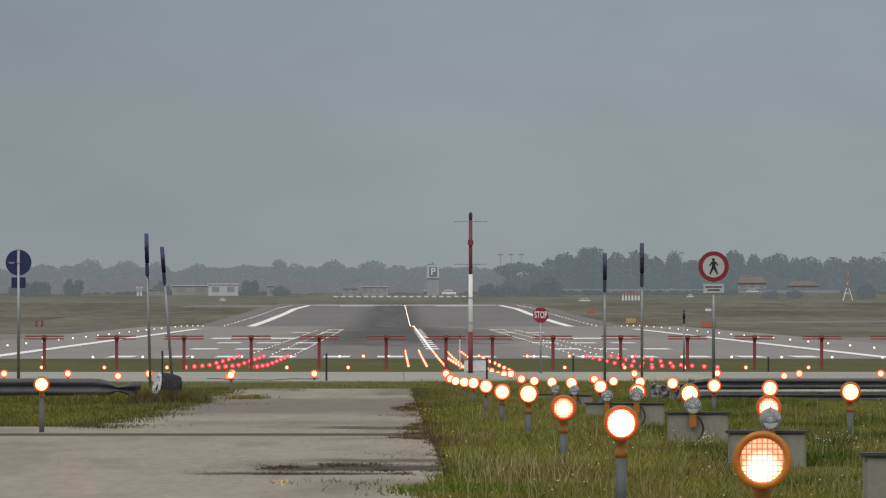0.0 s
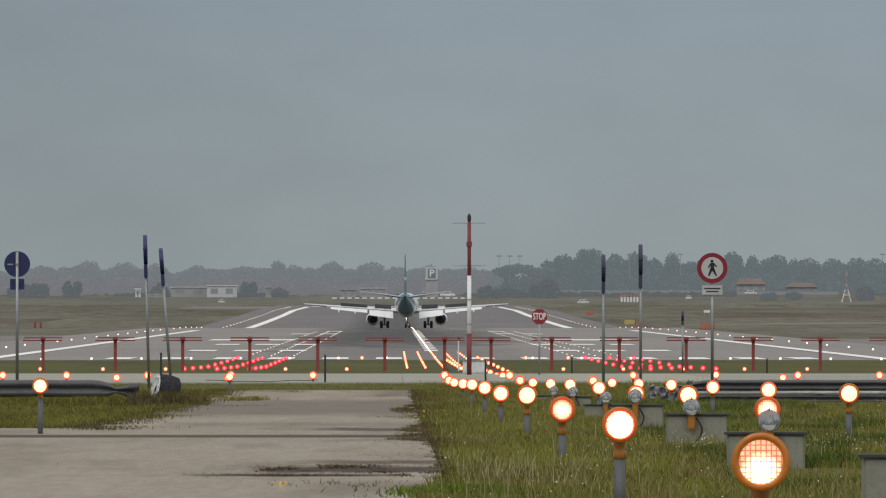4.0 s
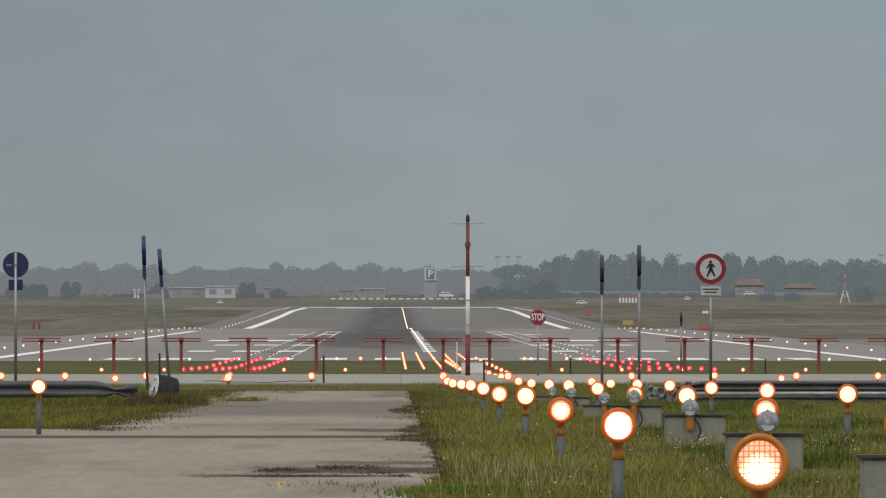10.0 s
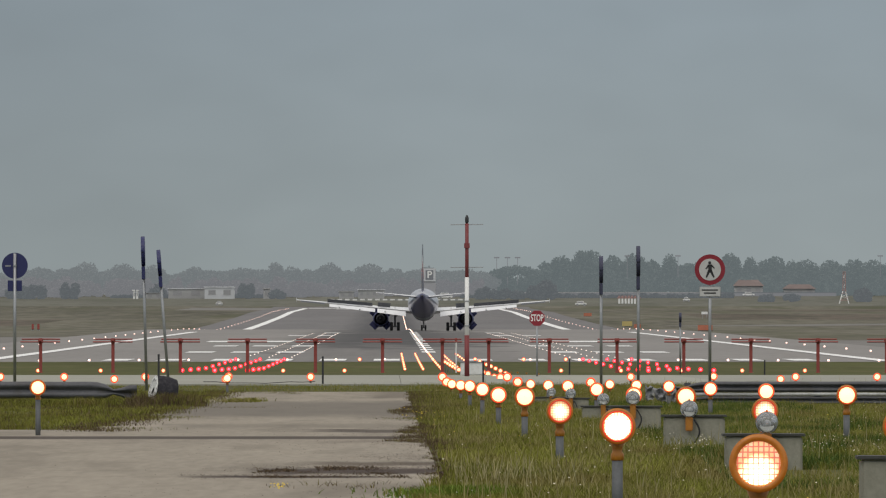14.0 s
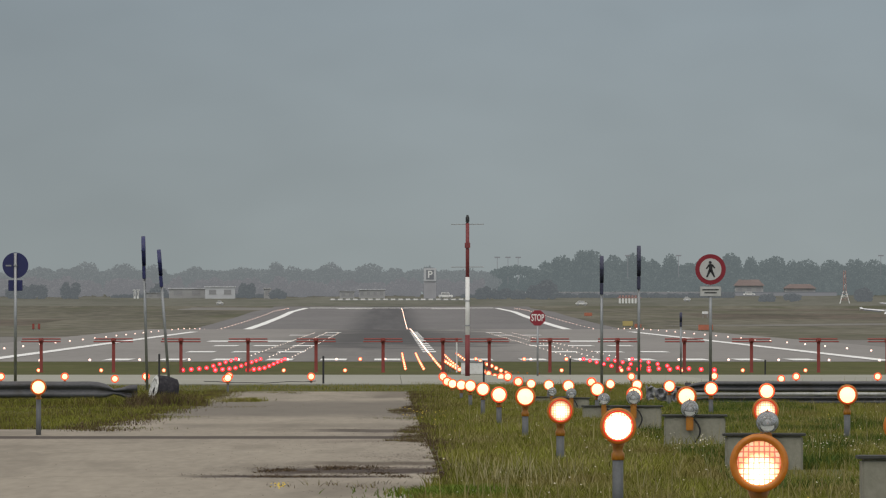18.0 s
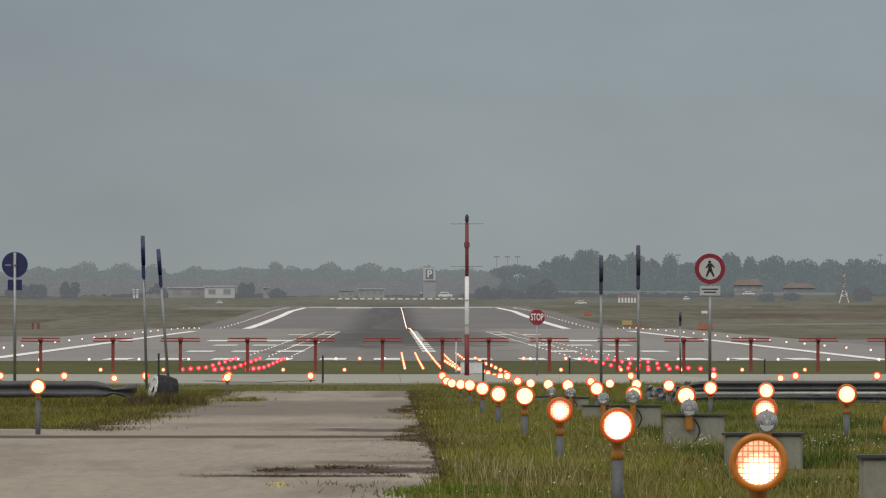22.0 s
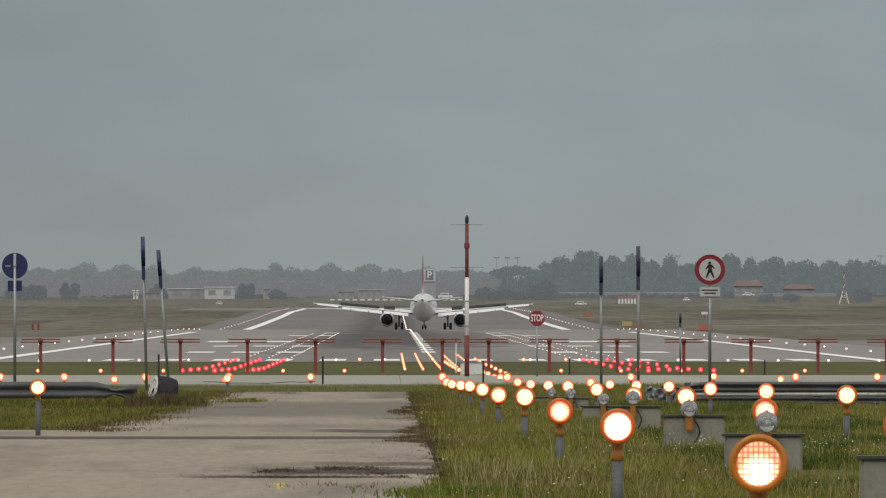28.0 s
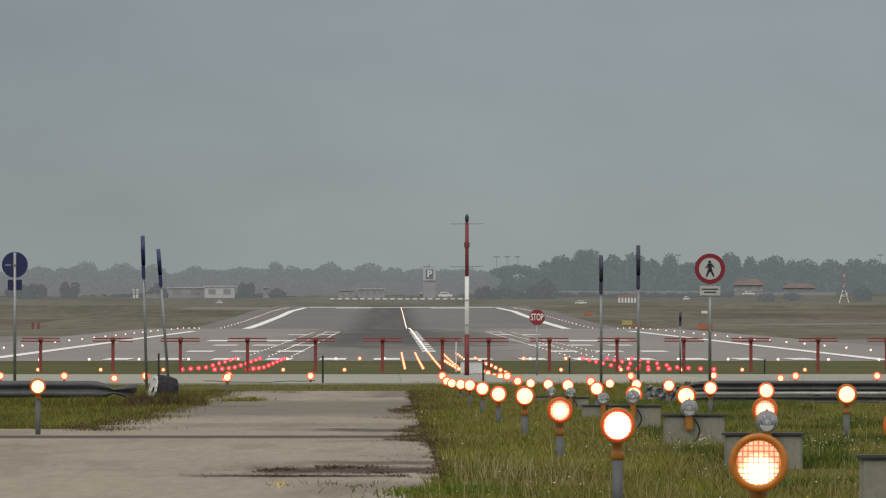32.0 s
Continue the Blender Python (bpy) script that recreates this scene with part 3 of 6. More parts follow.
def approach_light(d, x, z, size=1.0, lens=None, seg=24, label="lit approach lamp in an orange housing on a grey post", kind_name="approach_light", group="approach lights"):
    """A lamp on a slim post, its lens turned to the approach."""
    base = gz(d)
    o = thing(kind_name, pose(x, d, base), label, "runway light", group)
    h = z - base
    r = LENS_R * size
    part("housing", lathe([(-0.02, r * 1.02), (-0.035, r * 1.12), (-0.03, r * 1.2), (0.0, r * 1.2), (0.05 * size, r * 1.1), (0.11 * size, r * 0.7), (0.13 * size, r * 0.3)],
                          seg, closed=False), M_ORANGE, o, "orange enamelled housing", True).location = (0, 0, h)
    # far and red rims are widened to stand in for the lamps' halo
    wide = 1.21 if d < 150 else 1.14 if d < 300 else 1.6 if lens is M_REDLAMP else 1.36
    tall = 0.085 if d < 140 else 0.045
    ring = lathe([(-0.036, r * 0.9), (-0.05, r * 0.98), (-0.046, r * wide), (-0.03, r * wide)], seg, closed=False)
    part("rim", ring, M_RED_HALO_RIM if lens is M_REDLAMP else M_RIM_NEAR if d < 150 else M_HALO_RIM, o, "rim glowing to imitate the lamp's halo", True).location = (0, 0, h)
    # an added ring glows red to imitate the fringe around the glass
    if 70 < d < 150:
        part("fringe_ring", lathe([(-0.034, r * 0.95), (-0.052, r * 0.955), (-0.053, r * 1.03), (-0.04, r * 1.04)], seg, closed=False), M_FRINGE_GLOW, o, "added ring glowing as the lens's red fringe", True).location = (0, 0, h)
    dome = lathe([(-0.05, r * 0.02), (-0.048, r * 0.5), (-0.042, r * 0.8), (-0.034, r * 0.97)], seg, closed=False)
    part("lens", dome, lens or (M_LAMP if d < 300 else M_LAMP_FAR), o, "bright warm-white lens", True).location = (0, 0, h)
    neck = max(0.0, h - r * 1.15 - tall * size)
    part("bracket", lathe([(neck - 0.004, 0.027 * size), (neck, 0.034 * size), (neck + tall * 0.36 * size, 0.034 * size), (neck + tall * 0.48 * size, 0.026 * size), (neck + tall * 0.7 * size, 0.026 * size), (neck + (tall + 0.02) * size, 0.042 * size)], 12, "Z"),
         M_ORANGE, o, "waisted orange bracket", True).location = (0, 0.04, 0)
    part("post", rod((0, 0.04, -0.05), (0, 0.04, neck), 0.03 * size, 0.029 * size, 10), M_POSTGREY, o, "grey steel post", True)
    return o


ROW_D = [48, 78, 106, 135, 165, 195, 226, 256, 286, 316, 346, 376, 406, 436, 466, 496, 526, 556, 586, 616, 646, 676, 706, 736, 766]
ROW_H = [2.832, 2.716, 2.605, 2.535, 2.38, 2.28, 2.165, 2.025, 1.895, 1.79, 1.757, 1.61, 1.485, 1.44, 1.364, 1.33, 1.2, 1.05, 0.95, 0.9, 0.85, 0.8, 0.76, 0.72, 0.68]
LEFT_X = [1.152, 1.152, 1.165, 1.173, 1.15, 1.153, 1.15, 1.15, 1.12, 1.13, 1.14]
MID_X = [2.6, 2.6, 2.59, 2.6, 2.614, 2.614, 2.603, 2.62, 2.595, 2.6, 2.61, 2.67, 2.72, 2.74, 2.77, 2.78, 2.68, 2.62, 2.56, 2.56, 2.56, 2.56, 2.56, 2.56, 2.56]
# the right-hand lamps stand lower beyond the perimeter road, on falling ground
RIGHT = [(135, 4.023, 2.55), (165, 4.046, 2.417), (195, 4.069, 2.287), (226, 4.1, 2.16), (256, 4.1, 2.025), (286, 4.08, 1.89), (316, 4.116, 1.78),
         (436, 4.18, 1.253), (466, 4.11, 1.133), (496, 4.08, 1.04), (526, 4.1, 0.98), (556, 4.13, 0.94), (586, 4.16, 0.91), (616, 4.175, 0.88), (646, 4.187, 0.856),
         (676, 4.18, 0.816), (706, 4.21, 0.775), (736, 4.225, 0.765), (766, 4.17, 0.76)]
NEAR_LENS = {48: M_LAMP_NEAR, 78: M_LAMP_HOT, 106: M_LAMP_WARM}
for d, x, z in [(*q,) for q in zip(ROW_D, LEFT_X, ROW_H)] + [(*q,) for q in zip(ROW_D, MID_X, ROW_H)] + RIGHT:
    approach_light(d, x, z, 1.0 if d < 400 else 0.86, NEAR_LENS.get(d), 32 if d < 110 else 18)
for d in range(796, 1070, 30):
    for off in (-1.9, -0.95, 0, 0.95, 1.9):
        approach_light(d, CL + off, gz(d) + 0.1, 0.8, None, 12)
for d in range(700, 960, 30):
    for side in (-1, 1):
        for k in range(3):
            approach_light(d, CL + side * (9.2 + 1.5 * k), gz(d) + 0.16, 0.92, M_REDLAMP, 12, "lit red side-row lamp on a short post", "side_row_light", "red side-row lights")
# crossbars and lone lamps
for d, h, xs in ((560, 0.17, (-13.0, -10.7, -8.4, -4.0, -1.75, 6.2, 8.4, 10.6, 12.85, 15.15)), (335, 0.18, (-8.6, -7.2, -5.42, -1.79, 5.24, 8.86, 10.65)), (335, 0.13, (-6.1, -3.66, 8.53)), (335, 0.19, (-3.59, 7.06)),
                 (285, 0.3, (-3.08,)), (940, 0.16, (-2.0, 8.1, 10.7))):
    for x in xs:
        approach_light(d, x, gz(d) + h, 0.85 if d < 400 else 0.75 if d < 700 else 1.2, None, 14, group="crossbar lights")


approach_light(145, -3.367, gz(145) + 0.476, 0.85, None, 18, group="crossbar lights")


def flasher(d, x, lid, bx, bz):
    """An unlit flash lamp on its concrete plinth. lid: height of the plinth's top; bx, bz: where the glass bowl stands."""
    base = gz(d)
    o = thing("flash_light", pose(x, d, base), "unlit flash lamp with a clear glass bowl on a pale plinth", "runway light", "flash lights")
    top = lid - base
    q, bowl_z = bx - x, bz - base
    part("plinth", box(-0.26, 0.26, -0.03, 0.35, -0.1, top, 0.012), M_PLINTH, o, "pale painted concrete plinth")
    part("lid", box(-0.28, 0.28, -0.05, 0.37, top, top + 0.018, 0.004), M_LID, o, "dark metal lid")
    part("bracket", box(q - 0.032, q + 0.032, -0.09, -0.052, top - 0.12, max(top - 0.02, bowl_z - 0.07), 0.008), M_ORANGE, o, "rusty orange bracket")
    bm = bmesh.new()
    for k in range(8):
        a, b = k / 8, (k + 1) / 8
        rod((q + 0.04 + 0.05 * math.sin(a * 3), -0.08, top - 0.02 - 0.2 * a), (q + 0.04 + 0.05 * math.sin(b * 3), -0.08, top - 0.02 - 0.2 * b), 0.008, None, 6, bm)
    part("cable", bm, M_BLACK, o)
    part("reflector", lathe([(-0.005, 0.068), (0.02, 0.06), (0.05, 0.035), (0.06, 0.004)], 24, closed=False), M_MIRROR, o, "silvered reflector", True).location = (q, -0.07, bowl_z)
    part("flash_tube", lathe([(-0.03, 0.004), (-0.03, 0.016), (0.0, 0.02)], 16, closed=False), M_STEEL, o, "dark round flash tube", True).location = (q, -0.07, bowl_z - 0.008)
    bm = bmesh.new()
    for k in range(8):
        a, b = radians(205 + 16.25 * k), radians(205 + 16.25 * (k + 1))
        wa, wb = (0.019 * math.sin(math.pi * u / 8) for u in (k, k + 1))
        quad = [(math.cos(a) * (0.042 - wa), math.sin(a) * (0.042 - wa)), (math.cos(b) * (0.042 - wb), math.sin(b) * (0.042 - wb)), (math.cos(b) * (0.042 + wb), math.sin(b) * (0.042 + wb)), (math.cos(a) * (0.042 + wa), math.sin(a) * (0.042 + wa))]
        near, back = ([bm.verts.new((x, y, z)) for x, z in quad] for y in (-0.012, -0.004))
        bm.faces.new(near)
        bm.faces.new(back[::-1])
        for e in range(4):
            bm.faces.new((near[e], back[e], back[(e + 1) % 4], near[(e + 1) % 4]))
    part("crescent", bm, M_WHITE, o, "bright white crescent below the tube").location = (q, -0.085, bowl_z)
    bowl = lathe([(-0.075, 0.004), (-0.07, 0.033), (-0.052, 0.058), (-0.02, 0.07), (0.0, 0.072)], 24, closed=False)
    part("bowl", bowl, M_GLASS, o, "clear ribbed glass bowl", True).location = (q, -0.07, bowl_z)
    part("hood", lathe([(-0.008, 0.072), (0.0, 0.0765), (0.012, 0.073)], 24, closed=False), M_STEEL, o, "", True).location = (q, -0.07, bowl_z)
    part("clip", box(q - 0.007, q + 0.007, -0.088, -0.07, bowl_z + 0.071, bowl_z + 0.087, 0.002), M_ORANGE, o, "small orange clip")
    return o


for d, x, lid, bx, bz in ((76, 2.596, 2.566, 2.57, 2.665), (103, 2.51, 2.454, 2.528, 2.549), (131, 2.596, 2.384, 2.549, 2.455), (161, 2.576, 2.27, 2.54, 2.374),
                          (191, 2.64, 2.08, 2.643, 2.179), (222, 2.6, 1.996, 2.598, 2.078), (252, 2.6, 1.836, 2.629, 1.932)):
    flasher(d, x, lid, bx, bz)


def edge_light(m, lens, label, group, name="runway_edge_light"):
    o = thing(name, m, label, "runway light", group)
    part("base", lathe([(0, 0.11), (0.015, 0.1), (0.03, 0.07), (0.05, 0.06)], 10, "Z"), M_STEEL, o)
    part("lens", lathe([(0.05, 0.05), (0.08, 0.078), (0.14, 0.066), (0.17, 0.02)], 12, "Z"), lens, o, "", True)
    return o


first = edge_light(pose(CL - 32.7, 944, gz(944) + 0.03), M_WHITELAMP, "lit white lamp beside the runway edge", "runway edge lights")
for d in range(944, 4480, 60):
    for side in (-1, 1):
        if (d, side) != (944, -1):
            copy_thing(first, pose(CL + side * 32.7, d, gz(d) + 0.03))
first = edge_light(pose(-21.54, 931, gz(931) + 0.015), M_WHITELAMP, "lit lamp on the runway threshold", "threshold lights", "threshold_light")
for k in range(1, 20):
    if k not in (9,):
        x = -21.54 + 3.01 * k
        d = 950 - 0.8 * abs(x - CL)
        copy_thing(first, pose(x, d, gz(d) + 0.03))


def lamp_dots(name, places, r, lens, label):
    """Countless small flush lamps as one sheet of low domes."""
    verts, faces = [], []
    for x, d in places:
        b, z = len(verts), gz(d) + 0.035
        for rr, h in ((r, 0.0), (r * 0.8, r * 0.75), (r * 0.2, r)):
            verts += [(x + rr * math.cos(a * math.pi / 4), d + rr * math.sin(a * math.pi / 4), z + h) for a in range(8)]
        for q in (0, 8):
            faces += [(b + q + a, b + q + (a + 1) % 8, b + q + 8 + (a + 1) % 8, b + q + 8 + a) for a in range(8)]
        faces.append(tuple(b + 16 + a for a in range(8)))
    return tagged(mesh_part(name, verts, faces, lens), label, "runway lights", "", "stuff")


lamp_dots("runway_centreline_lights", [(CL, d) for d in range(1100, 4470, 15)], 0.065, M_CENTRE, "row of small lit lamps along the runway centre line")
lamp_dots("touchdown_zone_lights", [(CL + s * (9.2 + 1.5 * k), d) for s in (-1, 1) for k in range(3) for d in range(1010, 1900, 30)], 0.042, M_DOT,
          "rows of small lit lamps set into the touchdown zone")


# ---- localizer antennas ----
def antenna(x):
    d = 523
    o = thing("localizer_antenna", pose(x, d, gz(d)), "red-painted antenna with twin crossbars on a single post", "antenna", "localizer antennas")
    h = EYE - (600 - 544) * d / 27000 - gz(d)
    part("post", box(-0.055, 0.055, -0.05, 0.05, -0.05, h, 0.012), M_RED, o)
    part("base_plate", box(-0.1, 0.1, -0.1, 0.1, 0.0, 0.02, 0.005), M_RED, o)
    part("boom", box(-0.05, 0.05, -0.9, 0.9, h - 0.05, h + 0.03, 0.01), M_RED, o)
    part("head", box(-0.085, 0.085, -0.12, 0.12, h - 0.12, h + 0.05, 0.02), M_RED, o)
    part("crossbar", rod((-0.68, -0.5, h - 0.075), (0.68, -0.5, h - 0.075), 0.023, None, 8), M_RED, o)
    part("crossbar", rod((-0.66, 0.45, h + 0.015), (0.66, 0.45, h + 0.015), 0.023, None, 8), M_RED, o)
    return o


for x in (-14.4, -12.05, -9.57, -7.26, -4.96, -2.63, -0.33, 1.72, 3.31, 5.39, 7.71, 10.0, 12.3, 14.6, 16.95):
    if x > -14:
        antenna(x)


def monitor_mast():
    d = 400
    o = thing("monitor_mast", pose(1.96, d, gz(d)), "red and white banded monitor mast with thin crossbars", "mast")
    z = [0.0, 1.12, 2.64, 4.05]
    for k, mm in enumerate((M_MASTRED, M_WHITE, M_MASTRED)):
        part("mast_section", rod((0, 0, z[k]), (0, 0, z[k + 1]), 0.065 - 0.008 * k, None, 14), mm, o, "white section" if k == 1 else "", True)
    part("lamp_cap", lathe([(4.05, 0.03), (4.1, 0.05), (4.2, 0.05), (4.27, 0.02)], 12, "Z"), M_BLACK, o, "dark obstruction lamp", True)
    for h in (4.02, 2.9):
        part("crossbar", rod((-0.43, 0, h), (0.43, 0, h + 0.005), 0.011, None, 6), M_STEEL, o)
    part("junction_box", box(-0.072, 0.072, -0.09, 0.06, 3.4, 3.54, 0.01), M_MASTRED, o)
    for h in (1.35, 2.0):
        part("clamp", lathe([(h, 0.075), (h + 0.03, 0.075)], 12, "Z"), M_STEEL, o)
    return o


monitor_mast()
o = thing("equipment_cabinet", pose(2.3, 440, gz(440)), "white equipment cabinet behind the mast", "cabinet")
part("body", box(-0.33, 0.33, -0.2, 0.2, 0, 0.36, 0.01), M_WHITE, o)
part("roof", box(-0.36, 0.36, -0.23, 0.23, 0.36, 0.39, 0.006), M_STEEL, o)
part("door", box(-0.3, -0.02, -0.212, -0.201, 0.03, 0.33, 0.004), M_WHITE, o)
part("door", box(0.02, 0.3, -0.212, -0.201, 0.03, 0.33, 0.004), M_WHITE, o)
o = thing("thin_mast", pose(2.35, 560, gz(560)), "thin white mast with a dark red tip", "mast")
part("pole", rod((0, 0, 0), (0, 0, 1.25), 0.025, None, 8), M_WHITE, o)
part("tip", rod((0, 0, 1.25), (0, 0, 1.36), 0.045, None, 8), M_RED, o)


# ---- road signs ----
def disc(r, t, bm=None, y=0.0, z=0.0):
    bm = bm or bmesh.new()
    bmesh.ops.create_cone(bm, cap_ends=True, segments=40, radius1=r, radius2=r, depth=t, matrix=Matrix.Translation((0, y, z)) @ Euler((radians(90), 0, 0)).to_matrix().to_4x4())
    return bm


def text_mesh(body, size, material, parent, name="lettering", bold=0.0):
    cu = bpy.data.curves.new(name, "FONT")
    cu.body, cu.size, cu.align_x, cu.align_y, cu.extrude, cu.offset = body, size, "CENTER", "CENTER", 0.002, bold
    tmp = new(name, cu)
    me = bpy.data.meshes.new_from_object(tmp.evaluated_get(bpy.context.evaluated_depsgraph_get()))
    bpy.data.objects.remove(tmp)
    me.materials.append(material)
    ob = new(name, me)
    ob.parent = parent
    return ob


def no_walking_sign():
    d = 300
    o = thing("traffic_sign", pose(6.25, d, gz(d)), "round red-rimmed no-walking sign with a small panel on a steel post", "road sign")
    zc = EYE - (476 - 544) * d / 27000 - gz(d)
    part("post", rod((0, 0.04, 0), (0, 0.04, zc + 0.2), 0.03, None, 12), M_STEEL, o, "", True)
    part("plate", disc(0.3, 0.014), M_SIGNRED, o, "red rim").location = (0, 0, zc)
    part("face", disc(0.215, 0.006, y=-0.0105), M_SIGNFACE, o, "white face").location = (0, 0, zc)
    pic = bmesh.new()
    bmesh.ops.create_circle(pic, cap_ends=True, segments=16, radius=0.026, matrix=Matrix.Translation((-0.005, 0, 0.118)) @ Euler((radians(90), 0, 0)).to_matrix().to_4x4())
    def limb(a, b, w0, w1):
        (ax, az), (bx, bz) = a, b
        nx, nz = -(bz - az), bx - ax
        q = math.hypot(nx, nz)
        nx, nz = nx / q, nz / q
        pic.faces.new([pic.verts.new(p) for p in ((ax + nx * w0, 0, az + nz * w0), (bx + nx * w1, 0, bz + nz * w1), (bx - nx * w1, 0, bz - nz * w1), (ax - nx * w0, 0, az - nz * w0))])
    limb((0, 0.09), (0.002, -0.02), 0.032, 0.028)
    limb((-0.008, -0.01), (-0.062, -0.135), 0.024, 0.012)
    limb((0.01, -0.01), (0.068, -0.135), 0.024, 0.012)
    limb((-0.02, 0.08), (-0.07, 0.01), 0.014, 0.01)
    limb((0.02, 0.08), (0.075, 0.02), 0.014, 0.01)
    ex = bmesh.ops.extrude_face_region(pic, geom=list(pic.faces))
    bmesh.ops.translate(pic, verts=[v for v in ex["geom"] if isinstance(v, bmesh.types.BMVert)], vec=(0, -0.003, 0))
    bmesh.ops.scale(pic, verts=list(pic.verts), vec=(1.18, 1, 1.14))
    part("pictogram", pic, M_BLACK, o, "black walking figure sign").location = (0, -0.016, zc)
    zp = EYE - (515 - 544) * d / 27000 - gz(d)
    part("panel", box(-0.215, 0.215, -0.01, 0.01, zp - 0.105, zp + 0.105, 0.008), M_STEEL, o)
    part("panel_face", box(-0.2, 0.2, -0.015, -0.0105, zp - 0.09, zp + 0.09), M_SIGNFACE, o)
    for k, w in enumerate((0.16, 0.12)):
        part("panel_line", box(-w, w, -0.019, -0.0155, zp + 0.02 - 0.06 * k, zp + 0.045 - 0.06 * k), M_BLACK, o)
    return o


def stop_sign():
    d = 400
    o = thing("stop_sign", pose(3.8, d, gz(d)), "red octagonal stop sign on a thin steel post", "road sign")
    zc = EYE - (562 - 544) * d / 27000 - gz(d)
    bm = bmesh.new()
    bmesh.ops.create_cone(bm, cap_ends=True, segments=8, radius1=0.215, radius2=0.215, depth=0.012,
                          matrix=Matrix.Translation((0, 0, 0)) @ Euler((radians(90), radians(22.5), 0)).to_matrix().to_4x4())
    part("plate", bm, M_SIGNRED, o).location = (0, 0, zc)
    tx = text_mesh("STOP", 0.25, M_WHITE, o, bold=0.004)
    tx.location, tx.rotation_euler, tx.scale = (0, -0.01, zc), (radians(90), 0, 0), (0.56, 1.0, 1)
    part("post", rod((0, 0.03, 0), (0, 0.03, zc + 0.1), 0.027, None, 10), M_STEEL, o, "", True)
    return o


def edge_on_sign(x, d, top, plate_h, lean=0.0, dark=M_NAVYBACK):
    """A sign whose plates are turned edge-on to the road, so only their thin edge shows."""
    o = thing("traffic_sign", pose(x, d, gz(d)), "traffic sign turned edge-on on a galvanised post", "road sign", "edge-on traffic signs")
    h = top - gz(d)
    up = Matrix.Rotation(radians(lean), 4, "Y")
    o.matrix_basis = pose(x, d, gz(d)) @ up
    part("post", rod((0, 0, -0.1), (0, 0, h - 0.04), 0.028, None, 12), M_STEEL, o, "", True)
    bm = bmesh.new()
    big = plate_h * 0.7
    bmesh.ops.create_cone(bm, cap_ends=True, segments=32, radius1=big / 2, radius2=big / 2, depth=0.075,
                          matrix=Matrix.Translation((0, 0, h - big / 2)) @ Euler((0, radians(90), 0)).to_matrix().to_4x4())
    bmesh.ops.bevel(bm, geom=list(bm.edges), offset=0.006, segments=1, affect="EDGES")
    part("disc_plate", bm, dark, o)
    part("panel_plate", box(-0.036, 0.03, -big * 0.42, big * 0.42, h - plate_h, h - big - 0.004, 0.006), dark, o)
    part("clamp", box(-0.042, 0.042, -big * 0.5 - 0.02, -big * 0.38, h - big * 0.52, h - big * 0.46, 0.005), dark, o)
    return o


o = thing("loose_cable", None, "thin dark cable lying slack over the perimeter road", "cable")
bm = bmesh.new()
run = [((px - 694) * 331 / 27000, 331, gz(331) + 0.05 + 0.035 * abs(k - 4) / 4 + 0.01 * math.sin(k * 2.1)) for k, px in enumerate(range(360, 560, 22))]
for p, q in zip(run, run[1:]):
    rod(p, q, 0.007, None, 6, bm)
part("cable", bm, M_BLACK, o)
no_walking_sign()
stop_sign()
zt = lambda y, d: EYE - (y - 544) * d / 27000
edge_on_sign(-4.826, 300, zt(417, 300), 0.84, -1.5, dark=M_BLUE)
edge_on_sign(-4.385, 300, zt(440, 300), 0.74, -4.4, dark=M_BLUE)
edge_on_sign(4.11, 300, zt(452, 300), 0.76)
edge_on_sign(4.84, 300, zt(434, 300), 0.86)
edge_on_sign(8.5, 450, zt(552, 450), 0.42)


def blue_sign():
    d = 300
    o = thing("traffic_sign", pose(-7.42, d, gz(d)), "dark blue round sign with a small square panel below", "road sign")
    zc = zt(469, d) - gz(d)
    part("plate", disc(0.255, 0.014), M_BLUE, o).location = (0, 0.03, zc)
    part("panel", box(-0.14, 0.14, 0.02, 0.035, zc - 0.5, zc - 0.29, 0.006), M_BLUE, o)
    part("post", rod((0, 0, 0), (0, 0, zc + 0.24), 0.03, None, 12), M_STEEL, o, "", True)
    part("clamp", box(-0.036, 0.036, -0.04, 0.02, zc - 0.015, zc + 0.015, 0.005), M_STEEL, o)
    part("sticker", box(-0.19, -0.08, 0.018, 0.0225, zc - 0.02, zc + 0.01), M_STEEL, o, "pale scratch mark")
    return o


blue_sign()
for x, d, top, low in ((-5.05, 330, 628, 0), (-1.5, 330, 632, 0), (2.0, 335, 640, 0), (5.0, 430, 636, 0), (10.5, 430, 638, 0)):
    o = thing("marker_post", pose(x, d, gz(d)), "thin black marker post beside the perimeter road", "post", "marker posts")
    part("shaft", rod((0, 0, -0.05), (0, 0, zt(top, d) - gz(d)), 0.022, None, 8), M_BLACK, o)
    part("cap", rod((0, 0, zt(top, d) - gz(d)), (0, 0, zt(top, d) - gz(d) + 0.03), 0.026, 0.02, 8), M_BLACK, o)


